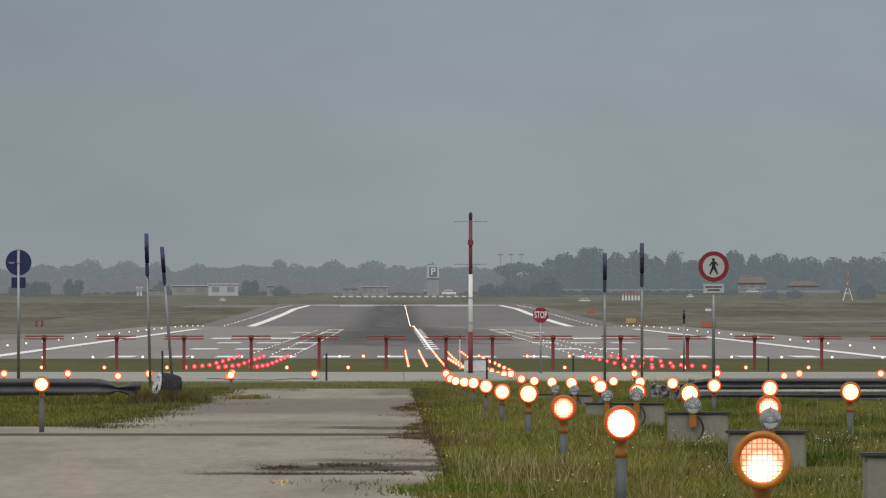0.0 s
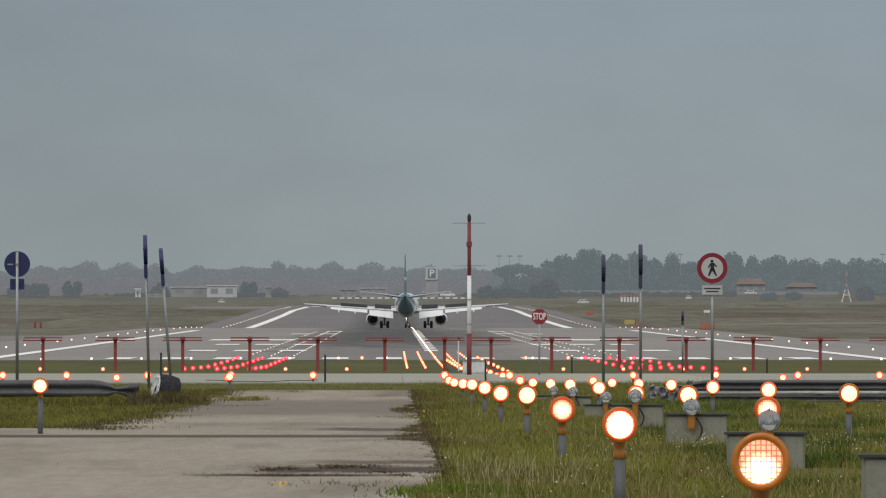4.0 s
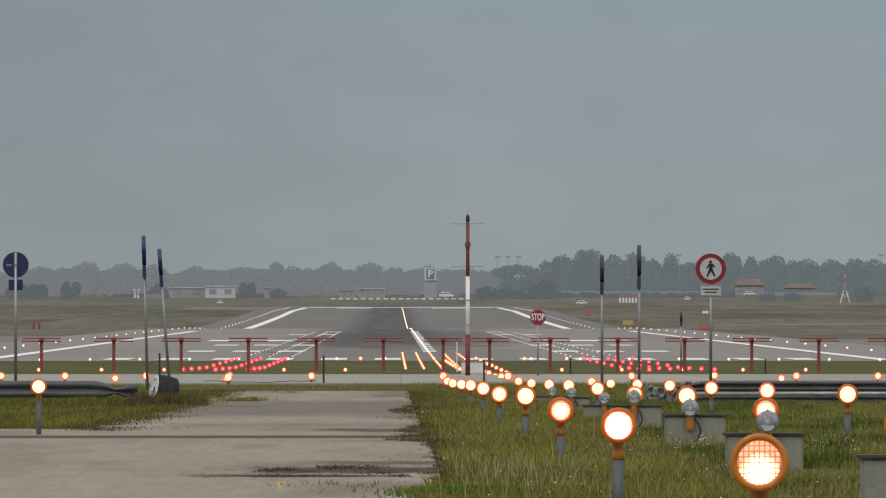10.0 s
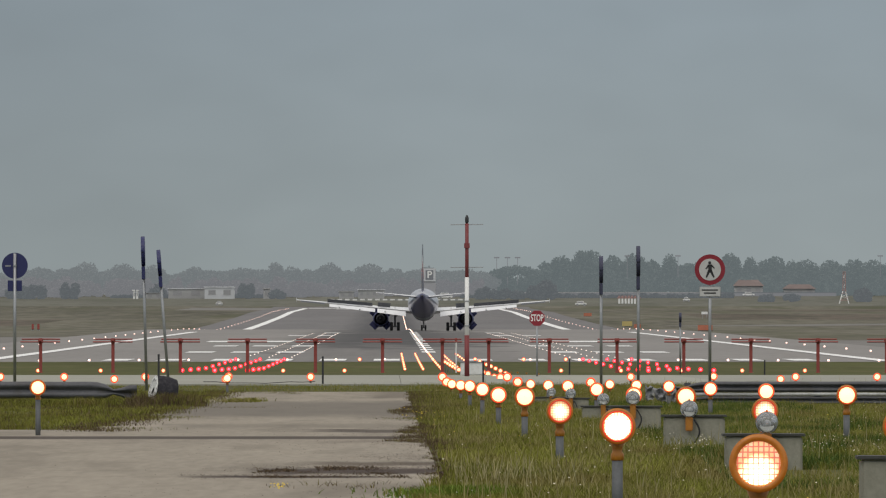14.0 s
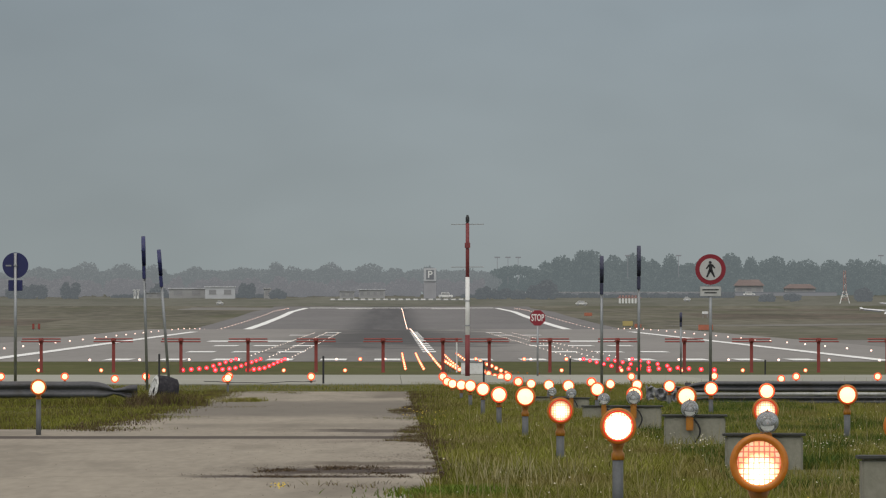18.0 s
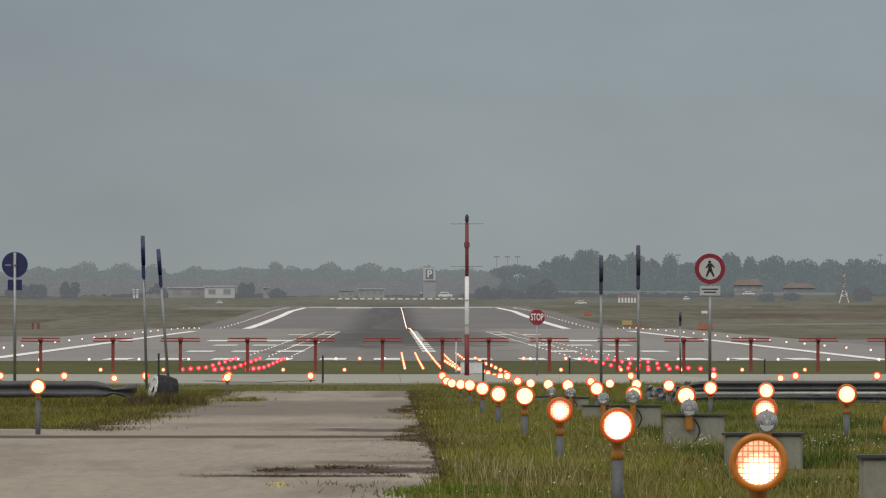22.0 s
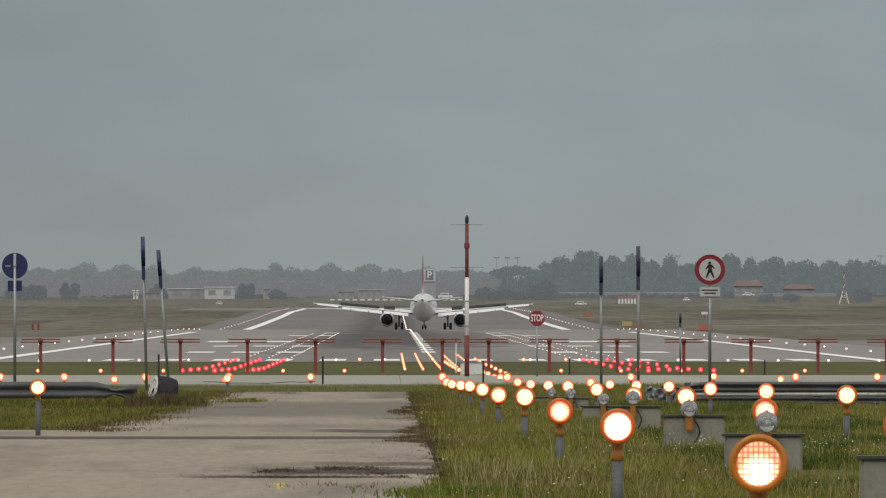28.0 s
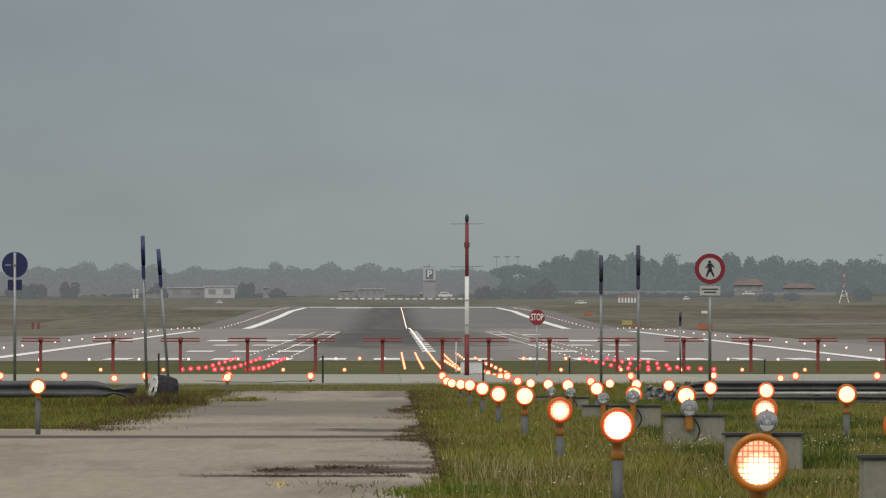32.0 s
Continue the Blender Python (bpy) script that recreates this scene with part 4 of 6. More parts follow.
# ---- guard rails ----
def guard_rail(x0, x1, d, torn, label, double):
    """A corrugated rail on posts. torn: the end that is bent out of shape (-1 low x, 1 high x). double: a pale tube and a second rail below."""
    o = thing("guard_rail", pose(0, d, gz(d)), label, "guard rail", "guard rails")
    top = zt(674, d) - gz(d)
    tall = 0.165 if double else 0.265
    wave = ((-0.02, 0.0), (-0.06, -0.05), (-0.088, -0.16), (-0.088, -0.3), (-0.05, -0.42), (-0.03, -0.5), (-0.05, -0.58), (-0.088, -0.7), (-0.088, -0.84), (-0.06, -0.95), (-0.02, -1.0))

    def beam(name, z, height, material, text):
        n = int((x1 - x0) / 0.12)
        verts, faces = [], []
        for i in range(n + 1):
            x = x0 + (x1 - x0) * i / n
            away = (x1 - x) if torn > 0 else (x - x0)
            bent = max(0.0, 1 - away / 0.75)
            squash = 1 - 0.75 * math.exp(-((away - 0.33) / 0.13) ** 2)
            sag = 0.012 * noise.noise((x * 1.3, d, 0)) - 0.05 * bent + 0.07 * bent * noise.noise((x * 4.0, 3, 0))
            for py, pz in wave:
                verts.append((x, py + 0.02 * math.sin(x * 2.1) + 0.12 * bent * noise.noise((x * 5, pz * 2, 1)), z + sag + height * (pz * squash - 0.5 * (1 - squash))))
        m = len(wave)
        faces = [(i * m + j, i * m + j + 1, (i + 1) * m + j + 1, (i + 1) * m + j) for i in range(n) for j in range(m - 1)]
        mesh_part(name, verts, faces, material, o, text, True).modifiers.new("thick", "SOLIDIFY").thickness = 0.004

    beam("rail", top, tall, M_RAIL, "weathered corrugated steel rail")
    if double:
        part("tube", rod((x0 + 0.5, -0.06, top - 0.195), (x1, -0.06, top - 0.195), 0.026, None, 12), M_SHEET, o, "pale grey tube between the rails", True)
        beam("lower_rail", top - 0.225, 0.13, M_RAIL, "dark lower rail")
    x = x0 + 0.4
    while x < x1:
        part("post", box(x - 0.05, x + 0.05, 0.0, 0.08, -0.3, top - 0.02, 0.006), M_RAIL, o)
        x += 2.0
    return o


guard_rail(-14, -3.93, 235, 1, "weathered steel guard rail with a torn end, half sunk in grass", False)
guard_rail(4.15, 16, 235, -1, "weathered double guard rail with a pale tube and a bent end", True)
o = thing("old_tyre", None, "old tyre with a flaking white painted side leaning in the grass", "tyre")
o.matrix_basis = Matrix.Translation((-3.53, 232, gz(232) - 0.03)) @ Matrix.Rotation(radians(13), 4, "Y") @ Matrix.Rotation(radians(-75), 4, "Z")
for name, rings, seg, material, text, even in (("tread", [(-0.15, 0.15), (-0.172, 0.205), (-0.15, 0.245), (-0.06, 0.258), (0.06, 0.258), (0.15, 0.245), (0.172, 0.205), (0.15, 0.15)], 32, M_OLDTYRE, "dusty dark tread", True),
                                               ("sidewall", [(-0.168, 0.05), (-0.178, 0.138), (-0.187, 0.195), (-0.172, 0.243)], 32, M_FLAKED, "flaking white painted side", False),
                                               ("inner_liner", [(-0.167, 0.05), (-0.06, 0.045), (0.0, 0.023)], 24, M_OLDTYRE, "dark hollow", False)):
    part(name, lathe(rings, seg, "Y", False), material, o, text, even).location = (0, 0, 0.24)
o = thing("crumpled_sheet", pose(4.05, 232, gz(232)), "crumpled dark grey tarpaulin at the guard rail's end", "sheeting")
verts, faces = [], []
for i in range(14):
    for j in range(8):
        verts.append((i * 0.036 - 0.2, -0.12 + 0.16 * noise.noise((i * 0.55, j * 0.6, 2)), 0.12 + j * 0.028 - i * 0.004 + 0.09 * noise.noise((i * 0.6, j * 0.5, 7))))
for i in range(13):
    for j in range(7):
        faces.append((i * 8 + j, i * 8 + j + 1, (i + 1) * 8 + j + 1, (i + 1) * 8 + j))
mesh_part("sheet", verts, faces, M_TARP, o, "", True).modifiers.new("thick", "SOLIDIFY").thickness = 0.006


# ---- soil and weeds on the service road ----
def soil_flecks(name, count, cx, cd, sx, sd, label, seed):
    """Ragged flecks of soil and moss gathered along a broken joint."""
    rnd = np.random.RandomState(seed)
    verts, faces = [], []
    for _ in range(count):
        x, d = min(0.33, cx + rnd.normal() * sx), cd + rnd.normal() * sd
        w, h = rnd.uniform(0.002, 0.013), rnd.uniform(0.03, 0.2)
        n, q = len(verts), rnd.uniform(0.3, 1, 6)
        z = 0.025 + 0.003 * rnd.rand()
        ring = ((-w * q[0], -h * 0.4), (0, -h * q[1]), (w * q[2], -h * 0.3), (w * q[3], h * 0.4), (0, h * q[4]), (-w * q[5], h * 0.5))
        verts += [(x + a, d + c, gz(d + c) + z) for a, c in ring]
        faces.append(tuple(range(n, n + 6)))
    return tagged(mesh_part(name, verts, faces, M_CRACK), label, "soil", "", "stuff")


for k, (cx, cd, sx, sd, n) in enumerate(((-0.25, 103.5, 0.42, 1.3, 520), (0.05, 101.5, 0.3, 0.9, 300), (-0.75, 98, 0.32, 0.25, 200), (0.1, 113, 0.2, 2.2, 300), (-0.2, 156.5, 0.38, 1.6, 300), (0.2, 107, 0.14, 4, 320), (0.15, 145, 0.2, 7, 320), (0.05, 185, 0.25, 9, 260), (0.2, 170, 0.12, 6, 160),
                                          (0.25, 128, 0.1, 5, 150), (0.22, 215, 0.12, 10, 160), (-0.1, 140, 0.2, 1.2, 120), (-2.4, 252, 0.5, 1.5, 160), (-3.1, 176, 0.4, 2, 160), (-4.6, 190, 0.9, 16, 900), (-5.4, 172, 0.9, 8, 500), (-3.2, 225, 0.3, 4, 200))):
    soil_flecks("soil_patch", n, cx, cd, sx, sd, "ragged dark soil and moss in a broken pavement joint", 40 + k)


# ---- grass ----
def grass(name, count, region, height, label, seed, materials=None, lean=0.35, width=0.006):
    """A field of separate blades. region: a function giving (x, d) or None."""
    rnd = np.random.RandomState(seed)
    verts, faces, idx = [], [], []
    k = 0
    while k < count:
        p = region(rnd)
        if p is None:
            continue
        x, d = p
        h = height * rnd.uniform(0.45, 1.25) * (0.6 + 0.8 * max(0, noise.noise((x * 1.3, d * 0.25, seed)) + 0.45))
        a, b = rnd.uniform(0, 6.283), rnd.uniform(0.05, lean) * h
        lx, ly = math.cos(a) * b, math.sin(a) * b
        w = width * rnd.uniform(0.6, 1.4)
        z = gz(d)
        n = len(verts)
        verts += [(x - w, d, z), (x + w, d, z), (x + w * 0.7 + lx * 0.4, d + ly * 0.4, z + h * 0.6), (x - w * 0.7 + lx * 0.4, d + ly * 0.4, z + h * 0.6), (x + lx, d + ly, z + h)]
        faces += [(n, n + 1, n + 2, n + 3), (n + 3, n + 2, n + 4)]
        s = 1 if rnd.rand() < 0.16 + 0.75 * max(0, noise.noise((x * 0.9, d * 0.11, seed + 5))) else 0
        idx += [s, s]
        k += 1
    ob = mesh_part(name, verts, faces, materials or [M_GRASS, M_STRAW])
    ob.data.polygons.foreach_set("material_index", idx)
    return tagged(ob, label, "grass", "", "stuff")


def road_edge(d):
    """Where the weeds begin along the road: they have crept over the concrete in two stretches."""
    creep = 0.27 * np.interp(d, (130, 134, 152, 166), (0, 1, 0.9, 0)) + 0.34 * math.exp(-((d - 208) / 15) ** 2) 
    return 0.33 - creep + 0.16 * noise.noise((d * 0.5, 3, 0)) + 0.1 * noise.noise((d * 1.9, 7, 0))


def trimmed(x, d):
    """True close before a lamp plinth, where the grass is kept short."""
    return 2.15 < x < 3.05 and any(0 < q - d < 13 for q in (76, 103, 131, 161, 191, 222, 252))


def right_verge(rnd):
    d = 78 + 255 * rnd.rand() ** 1.7
    x = rnd.uniform(0.0, min(1.2 + d * 0.034, 14))
    if trimmed(x, d) and rnd.rand() < 0.9:
        return None
    inside = x - 0.34 - 0.2 * noise.noise((d * 0.17, 3, 0)) - 0.1 * noise.noise((d * 0.7, 3, 0)) + 0.3 * max(0, 1 - (d - 78) / 20)
    return (x, d) if inside > 0 and rnd.rand() < 0.1 + inside / (0.3 + 0.0045 * max(0, d - 110)) else None


def left_verge(rnd):
    d = 157 + 135 * rnd.rand()
    x = rnd.uniform(-12, -2.4)
    edge = -3.05 + 0.5 * noise.noise((d * 0.08, 9, 0)) + 0.22 * rnd.normal() * (rnd.rand() ** 2) - max(0, 185 - d) * 0.02
    return (x, d) if x < edge and x > -0.045 * d else None


def mid_verge(rnd):
    d = 292 + 36 * rnd.rand()
    return rnd.uniform(-11, 12), d


def dry_edge(rnd):
    d = 86 + 208 * rnd.rand()
    x = road_edge(d) - 0.02 - 0.05 * rnd.rand() ** 3 + abs(rnd.normal()) * (0.16 + d * 0.0032)
    return (x, d) if x > 0.38 or noise.noise((x * 7, d * 0.45, 12)) > -0.3 else None


def green_turf(rnd):
    d = 88 + 150 * rnd.rand() ** 1.5
    x = 1.5 + 3.0 * rnd.rand() + d * 0.006
    return (x, d) if not trimmed(x, d) and noise.noise((x * 0.9, d * 0.06, 4)) > -0.15 else None


grass("grass_verge", 340000, right_verge, 0.075, "unmown green grass with dry stalks beside the service road", 11, None, 0.9, 0.0026)
grass("dry_grass_edge", 110000, dry_edge, 0.036, "trodden straw-coloured grass along the edge of the concrete", 19, [M_WEED, M_GRASS], 1.2, 0.0026)
grass("green_grass", 90000, green_turf, 0.085, "darker green grass between the lamp plinths", 20, [M_TURF, M_GRASS], 0.9, 0.0026)
grass("grass_verge", 90000, left_verge, 0.062, "low green and straw grass along the guard rail", 12, [M_GRASS, M_WEED], 1.0, 0.0032)
grass("grass_strip", 9000, mid_verge, 0.05, "short green grass strip before the perimeter road", 13)
grass("tall_stalks", 1400, right_verge, 0.2, "tall pale dry grass stalks", 14, [M_STRAW, M_PALE_STALK], 0.35, 0.0026)


def flower_dots(name, count, region, r, h, m, label, seed):
    rnd = np.random.RandomState(seed)
    verts, faces = [], []
    while len(faces) < count * 4:
        p = region(rnd)
        if p is None:
            continue
        x, d = p
        z = gz(d) + h * rnd.uniform(0.5, 1.2)
        q = r * rnd.uniform(0.6, 1.3)
        n = len(verts)
        verts += [(x - q, d, z), (x, d - q, z - q * 0.3), (x + q, d, z), (x, d + q, z - q * 0.3), (x, d, z + q * 0.7)]
        faces += [(n, n + 1, n + 4), (n + 1, n + 2, n + 4), (n + 2, n + 3, n + 4), (n + 3, n, n + 4)]
    return tagged(mesh_part(name, verts, faces, m), label, "flowers", "", "stuff")


flower_dots("white_flowers", 420, right_verge, 0.0052, 0.12, M_FLOWER, "scattered small white daisies in the grass", 21)
flower_dots("white_flowers", 220, lambda rnd: (3.05 + 0.75 * rnd.normal(), 108 + 22 * rnd.rand()), 0.006, 0.11, M_FLOWER, "drift of small white daisies between the plinths", 28)
flower_dots("yellow_flowers", 46, lambda rnd: (0.1 + 0.6 * rnd.rand(), 172 + 40 * rnd.rand()), 0.008, 0.06, M_YELLOW_FL, "yellow flowers along the broken edge of the concrete", 29)
flower_dots("yellow_flowers", 70, right_verge, 0.0065, 0.08, M_YELLOW_FL, "scattered small yellow flowers in the grass", 22)


def joint_weeds(rnd):
    k = rnd.randint(6)
    if k == 5:
        return -0.6 + 0.05 * rnd.normal(), 100.6 + 0.7 * rnd.normal()
    x0, x1, d = ((-1.0, 0.3, 103), (-1.3, -0.2, 98), (-0.3, 0.35, 113), (-0.7, 0.35, 156), (-0.25, 0.35, 128))[k]
    x = x0 + (x1 - x0) * rnd.rand() ** 0.7
    return x, d + rnd.normal() * (1.4 if k < 3 else 3.5)


def verge_weeds(rnd):
    k = rnd.randint(6)
    x, d, w = ((-3.1, 158, 0.35), (-2.1, 285, 0.4), (-3.3, 230, 0.25), (-2.6, 225, 0.5), (0.3, 185, 0.2), (-3.0, 190, 0.3))[k]
    return x + rnd.normal() * w, d + rnd.normal() * 2.0


grass("dead_weeds", 6000, joint_weeds, 0.02, "brown dead weeds growing from the pavement joints", 15, [M_WEED, M_CRACK], 1.6, 0.003)
grass("weed_tufts", 3600, verge_weeds, 0.032, "dark weed tufts along the verge and around the tyre", 16, [M_GRASS, M_WEED], 1.4, 0.004)


def edge_tufts(rnd):
    d = 152 + 140 * rnd.rand()
    return -3.15 + 0.2 * rnd.normal() + 0.35 * noise.noise((d * 0.12, 5, 0)), d


grass("edge_tufts", 9000, edge_tufts, 0.05, "dry tufts breaking up the verge's edge", 30, [M_WEED, M_GRASS], 1.0, 0.0035)


def rail_weeds(rnd):
    x = -3.7 - 3.0 * rnd.rand() ** 0.8
    return x, 229 + 4 * rnd.rand() + 3 * noise.noise((x * 0.8, 2, 0))


def tyre_weeds(rnd):
    x = -3.22 + 0.16 * rnd.normal() if rnd.rand() < 0.8 else -3.78 + 0.13 * rnd.normal()
    return x, 226.5 + 4.5 * rnd.rand()


grass("leafy_weeds", 700, lambda rnd: (-2.45 + 0.17 * rnd.normal(), 247 + 1.5 * rnd.normal()), 0.085, "clump of low pale leafy weeds beside the concrete", 34, [M_GRASS, M_STRAW], 1.6, 0.009)
grass("rail_weeds", 9000, rail_weeds, 0.12, "straggling weeds grown up before the guard rail", 23, [M_GRASS, M_WEED], 1.1, 0.004)
grass("tyre_weeds", 4200, tyre_weeds, 0.15, "dry weeds grown up around the old tyre", 24, [M_WEED, M_GRASS], 0.9, 0.004)


def gravel(name, count, label, seed):
    """Loose grit and crumbs of concrete on the road."""
    rnd = np.random.RandomState(seed)
    verts, faces = [], []
    for _ in range(count):
        d = 82 + 75 * rnd.rand()
        x = 0.3 - abs(rnd.normal()) * 0.9
        r = rnd.uniform(0.002, 0.006)
        z = gz(d) + 0.02
        n = len(verts)
        verts += [(x - r, d, z), (x, d - r, z), (x + r, d, z), (x, d + r, z), (x + r * 0.2, d, z + r * rnd.uniform(0.3, 0.7))]
        faces += [(n, n + 1, n + 4), (n + 1, n + 2, n + 4), (n + 2, n + 3, n + 4), (n + 3, n, n + 4)]
    return tagged(mesh_part(name, verts, faces, M_CRACK), label, "gravel", "", "stuff")


gravel("grit", 900, "dark grit and crumbs scattered on the concrete", 17)


def lush_corner(rnd):
    return 0.68 + 0.26 * rnd.normal(), 84 + 5 * rnd.rand()


grass("lush_grass", 14000, lush_corner, 0.048, "bright lush green grass at the corner of the concrete", 18, [M_LUSH, M_GRASS], 1.2, 0.004)


def stalk_clump(rnd):
    x = 0.72 + 0.28 * rnd.normal()
    return (x, 86 + 18 * rnd.rand()) if x > 0.4 else None


grass("tall_stalks", 260, stalk_clump, 0.16, "clump of tall pale dry stalks", 25, [M_PALE_STALK, M_STRAW], 0.5, 0.0026)


def road_weeds(rnd):
    x, d = ((-0.68, 91), (-0.42, 92), (-0.2, 90.5), (-0.05, 93), (0.12, 90), (0.18, 96))[rnd.randint(6)]
    return x + 0.06 * rnd.normal(), d + 0.6 * rnd.normal()


def crack_litter(rnd):
    if rnd.rand() < 0.75:
        x, d = 0.34 - 1.25 * rnd.rand() ** 1.3, 101.3 + 1.7 * rnd.normal()
        return (x, d) if noise.noise((x * 4, d * 0.5, 8)) > 0.05 else None
    x, d = rnd.uniform(-1.25, 0.1), 97.2 + 0.5 * rnd.normal()
    return (x, d) if noise.noise((x * 4, d * 0.5, 2)) > 0 else None


grass("dead_weeds", 5000, crack_litter, 0.026, "flattened dead weeds and litter in the broken joints of the concrete", 29, [M_WEED, M_CRACK], 1.8, 0.005)
grass("road_weeds", 190, road_weeds, 0.04, "small weeds rooted in cracks of the concrete", 26, [M_WEED, M_GRASS], 1.6, 0.0025)
flower_dots("yellow_flowers", 26, lambda rnd: (-0.68 + 0.03 * rnd.normal(), 90.8 + 0.4 * rnd.normal()), 0.006, 0.035, M_YELLOW_FL, "tuft of small yellow flowers on the concrete", 27)


# ---- far end of the airfield ----
def at_far(x, d):
    return (x - 694) * d / 27000


def leaf_cloud(name, trees, material, label, seed, scale=1.0):
    """Distant trees and bushes: crowns of many loose leaf clumps on thin trunks. trees: (x, d, width, height, shape)."""
    rnd = np.random.RandomState(seed)
    verts, faces = [], []
    for x, d, w, h, shape in trees:
        z0 = gz(d)
        lobes = [(x, z0 + h * 0.62, w * 0.36, h * 0.36)]
        for _ in range(5):
            lobes.append((x + rnd.uniform(-0.32, 0.32) * w, z0 + h * rnd.uniform(0.35, 0.78), w * rnd.uniform(0.16, 0.28), h * rnd.uniform(0.14, 0.24)))
        if shape == "umbrella":
            lobes = [(x + k * w * 0.17, z0 + h * (0.8 - 0.03 * k * k), w * 0.2, h * 0.16) for k in (-2, -1, 0, 1, 2)]
        if shape == "bush":
            lobes = [(x + rnd.uniform(-0.35, 0.35) * w, z0 + h * rnd.uniform(0.2, 0.6), w * 0.25, h * 0.4) for _ in range(5)]
        for lx, lz, rw, rh in lobes:
            for _ in range(int(40 + 130 * rw * rh / 2.2 * scale)):
                a, b, r = rnd.uniform(0, 6.283), rnd.uniform(-1, 1), rnd.rand() ** 0.4
                c = math.sqrt(1 - b * b)
                p = np.array((lx + rw * r * c * math.cos(a), d + rw * r * c * math.sin(a), max(z0 + 0.3, lz + rh * r * b)))
                s = rnd.uniform(0.25, 0.55)
                u, v = rnd.normal(size=3), rnd.normal(size=3)
                u, v = u / np.linalg.norm(u) * s, v / np.linalg.norm(v) * s
                n = len(verts)
                verts += [tuple(p - u), tuple(p + v), tuple(p + u), tuple(p - v)]
                faces += [(n, n + 1, n + 2, n + 3)]
        if shape != "bush":
            n = len(verts)
            t = 0.02 * h + 0.08
            top = z0 + h * 0.6
            verts += [(x - t, d, z0 - 0.3), (x + t, d - t, z0 - 0.3), (x + t, d + t, z0 - 0.3), (x - t * 0.4, d, top), (x + t * 0.4, d - t * 0.4, top), (x + t * 0.4, d + t * 0.4, top)]
            faces += [(n, n + 1, n + 4, n + 3), (n + 1, n + 2, n + 5, n + 4), (n + 2, n, n + 3, n + 5)]
    return tagged(mesh_part(name, verts, faces, material), label, "trees", "", "stuff")


def woods():
    rnd = random.Random(5)
    trees = []
    # named crowns standing above the rest: place across, top, width, distance
    for x, y, w, d in ((75, 472, 45, 4900), (152, 461, 52, 4900), (218, 464, 60, 4900), (270, 466, 40, 4900), (345, 470, 44, 4900), (430, 470, 46, 4900),
                       (488, 461, 34, 4880), (515, 468, 30, 4900), (545, 472, 30, 4900), (585, 463, 46, 4880), (655, 464, 60, 4880), (700, 473, 40, 4900), (758, 469, 34, 4900), (730, 476, 40, 4900), (800, 478, 50, 4900), (860, 480, 40, 4900),
                       (912, 466, 70, 4900), (996, 450, 36, 4900), (965, 460, 34, 4930), (1045, 440, 56, 4900), (1015, 456, 50, 4910), (1085, 449, 40, 4930), (1118, 446, 36, 4910),
                       (1150, 458, 40, 4930), (1186, 447, 34, 4910), (1222, 462, 40, 4930), (1292, 445, 44, 4900), (1258, 455, 44, 4930), (1328, 452, 30, 4910), (1352, 456, 36, 4930),
                       (1378, 451, 30, 4910), (1402, 458, 30, 4930), (1428, 456, 50, 4900), (1470, 458, 50, 4930), (1512, 455, 44, 4900), (1545, 457, 50, 4930), (1590, 452, 60, 4900)):
        top = EYE - (y - 544) * d / 27000
        trees.append((at_far(x, d), d, w * 1.25 * d / 27000, top - gz(d), "umbrella" if x == 912 else "tree"))
    for k in range(230):
        x = rnd.uniform(-60, 1640)
        right = x > 890
        d = rnd.uniform(4910, 4970) if right else rnd.uniform(4910, 4980)
        y = rnd.uniform(466, 492) if right else rnd.uniform(473, 487)
        top = EYE - (y - 544) * d / 27000
        trees.append((at_far(x, d), d, rnd.uniform(36, 70) * d / 27000, top - gz(d), "tree"))
    # trees, scrub and hedge all glow faintly here, as painted haze
    leaf_cloud("backdrop_woods", [q for q in trees if q[0] < 35], M_HAZE_WOODS_FAR, "pale hazy line of the most distant trees", 31, 1.0)
    leaf_cloud("backdrop_woods", [q for q in trees if q[0] >= 35], M_HAZE_WOODS, "hazy grey-green wood of tall trees", 34, 1.0)
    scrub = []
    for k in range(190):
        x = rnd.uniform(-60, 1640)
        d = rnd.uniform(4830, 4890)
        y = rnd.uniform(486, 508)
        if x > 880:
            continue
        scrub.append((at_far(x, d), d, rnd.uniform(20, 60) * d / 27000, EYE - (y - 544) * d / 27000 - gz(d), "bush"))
    leaf_cloud("haze_glow_scrub", scrub, M_HAZE_SCRUB, "hazy grey-brown belt of scrub and hedges", 32, 0.8)
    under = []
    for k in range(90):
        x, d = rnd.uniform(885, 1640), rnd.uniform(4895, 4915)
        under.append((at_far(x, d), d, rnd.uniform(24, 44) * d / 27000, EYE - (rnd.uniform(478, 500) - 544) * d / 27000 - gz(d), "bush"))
    leaf_cloud("backdrop_undergrowth", under, M_HAZE_WOODS, "grey-green undergrowth below the tall trees", 35, 0.9)
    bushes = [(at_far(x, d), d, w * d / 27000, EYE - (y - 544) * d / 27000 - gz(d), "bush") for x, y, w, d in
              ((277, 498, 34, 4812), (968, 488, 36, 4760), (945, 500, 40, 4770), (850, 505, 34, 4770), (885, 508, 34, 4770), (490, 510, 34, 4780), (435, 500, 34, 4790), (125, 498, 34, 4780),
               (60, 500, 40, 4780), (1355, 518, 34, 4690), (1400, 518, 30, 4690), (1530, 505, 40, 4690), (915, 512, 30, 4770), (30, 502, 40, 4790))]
    leaf_cloud("dark_bushes", bushes, M_HAZE_BUSH, "dark rounded bushes at the field's edge", 33, 1.3)

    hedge = []
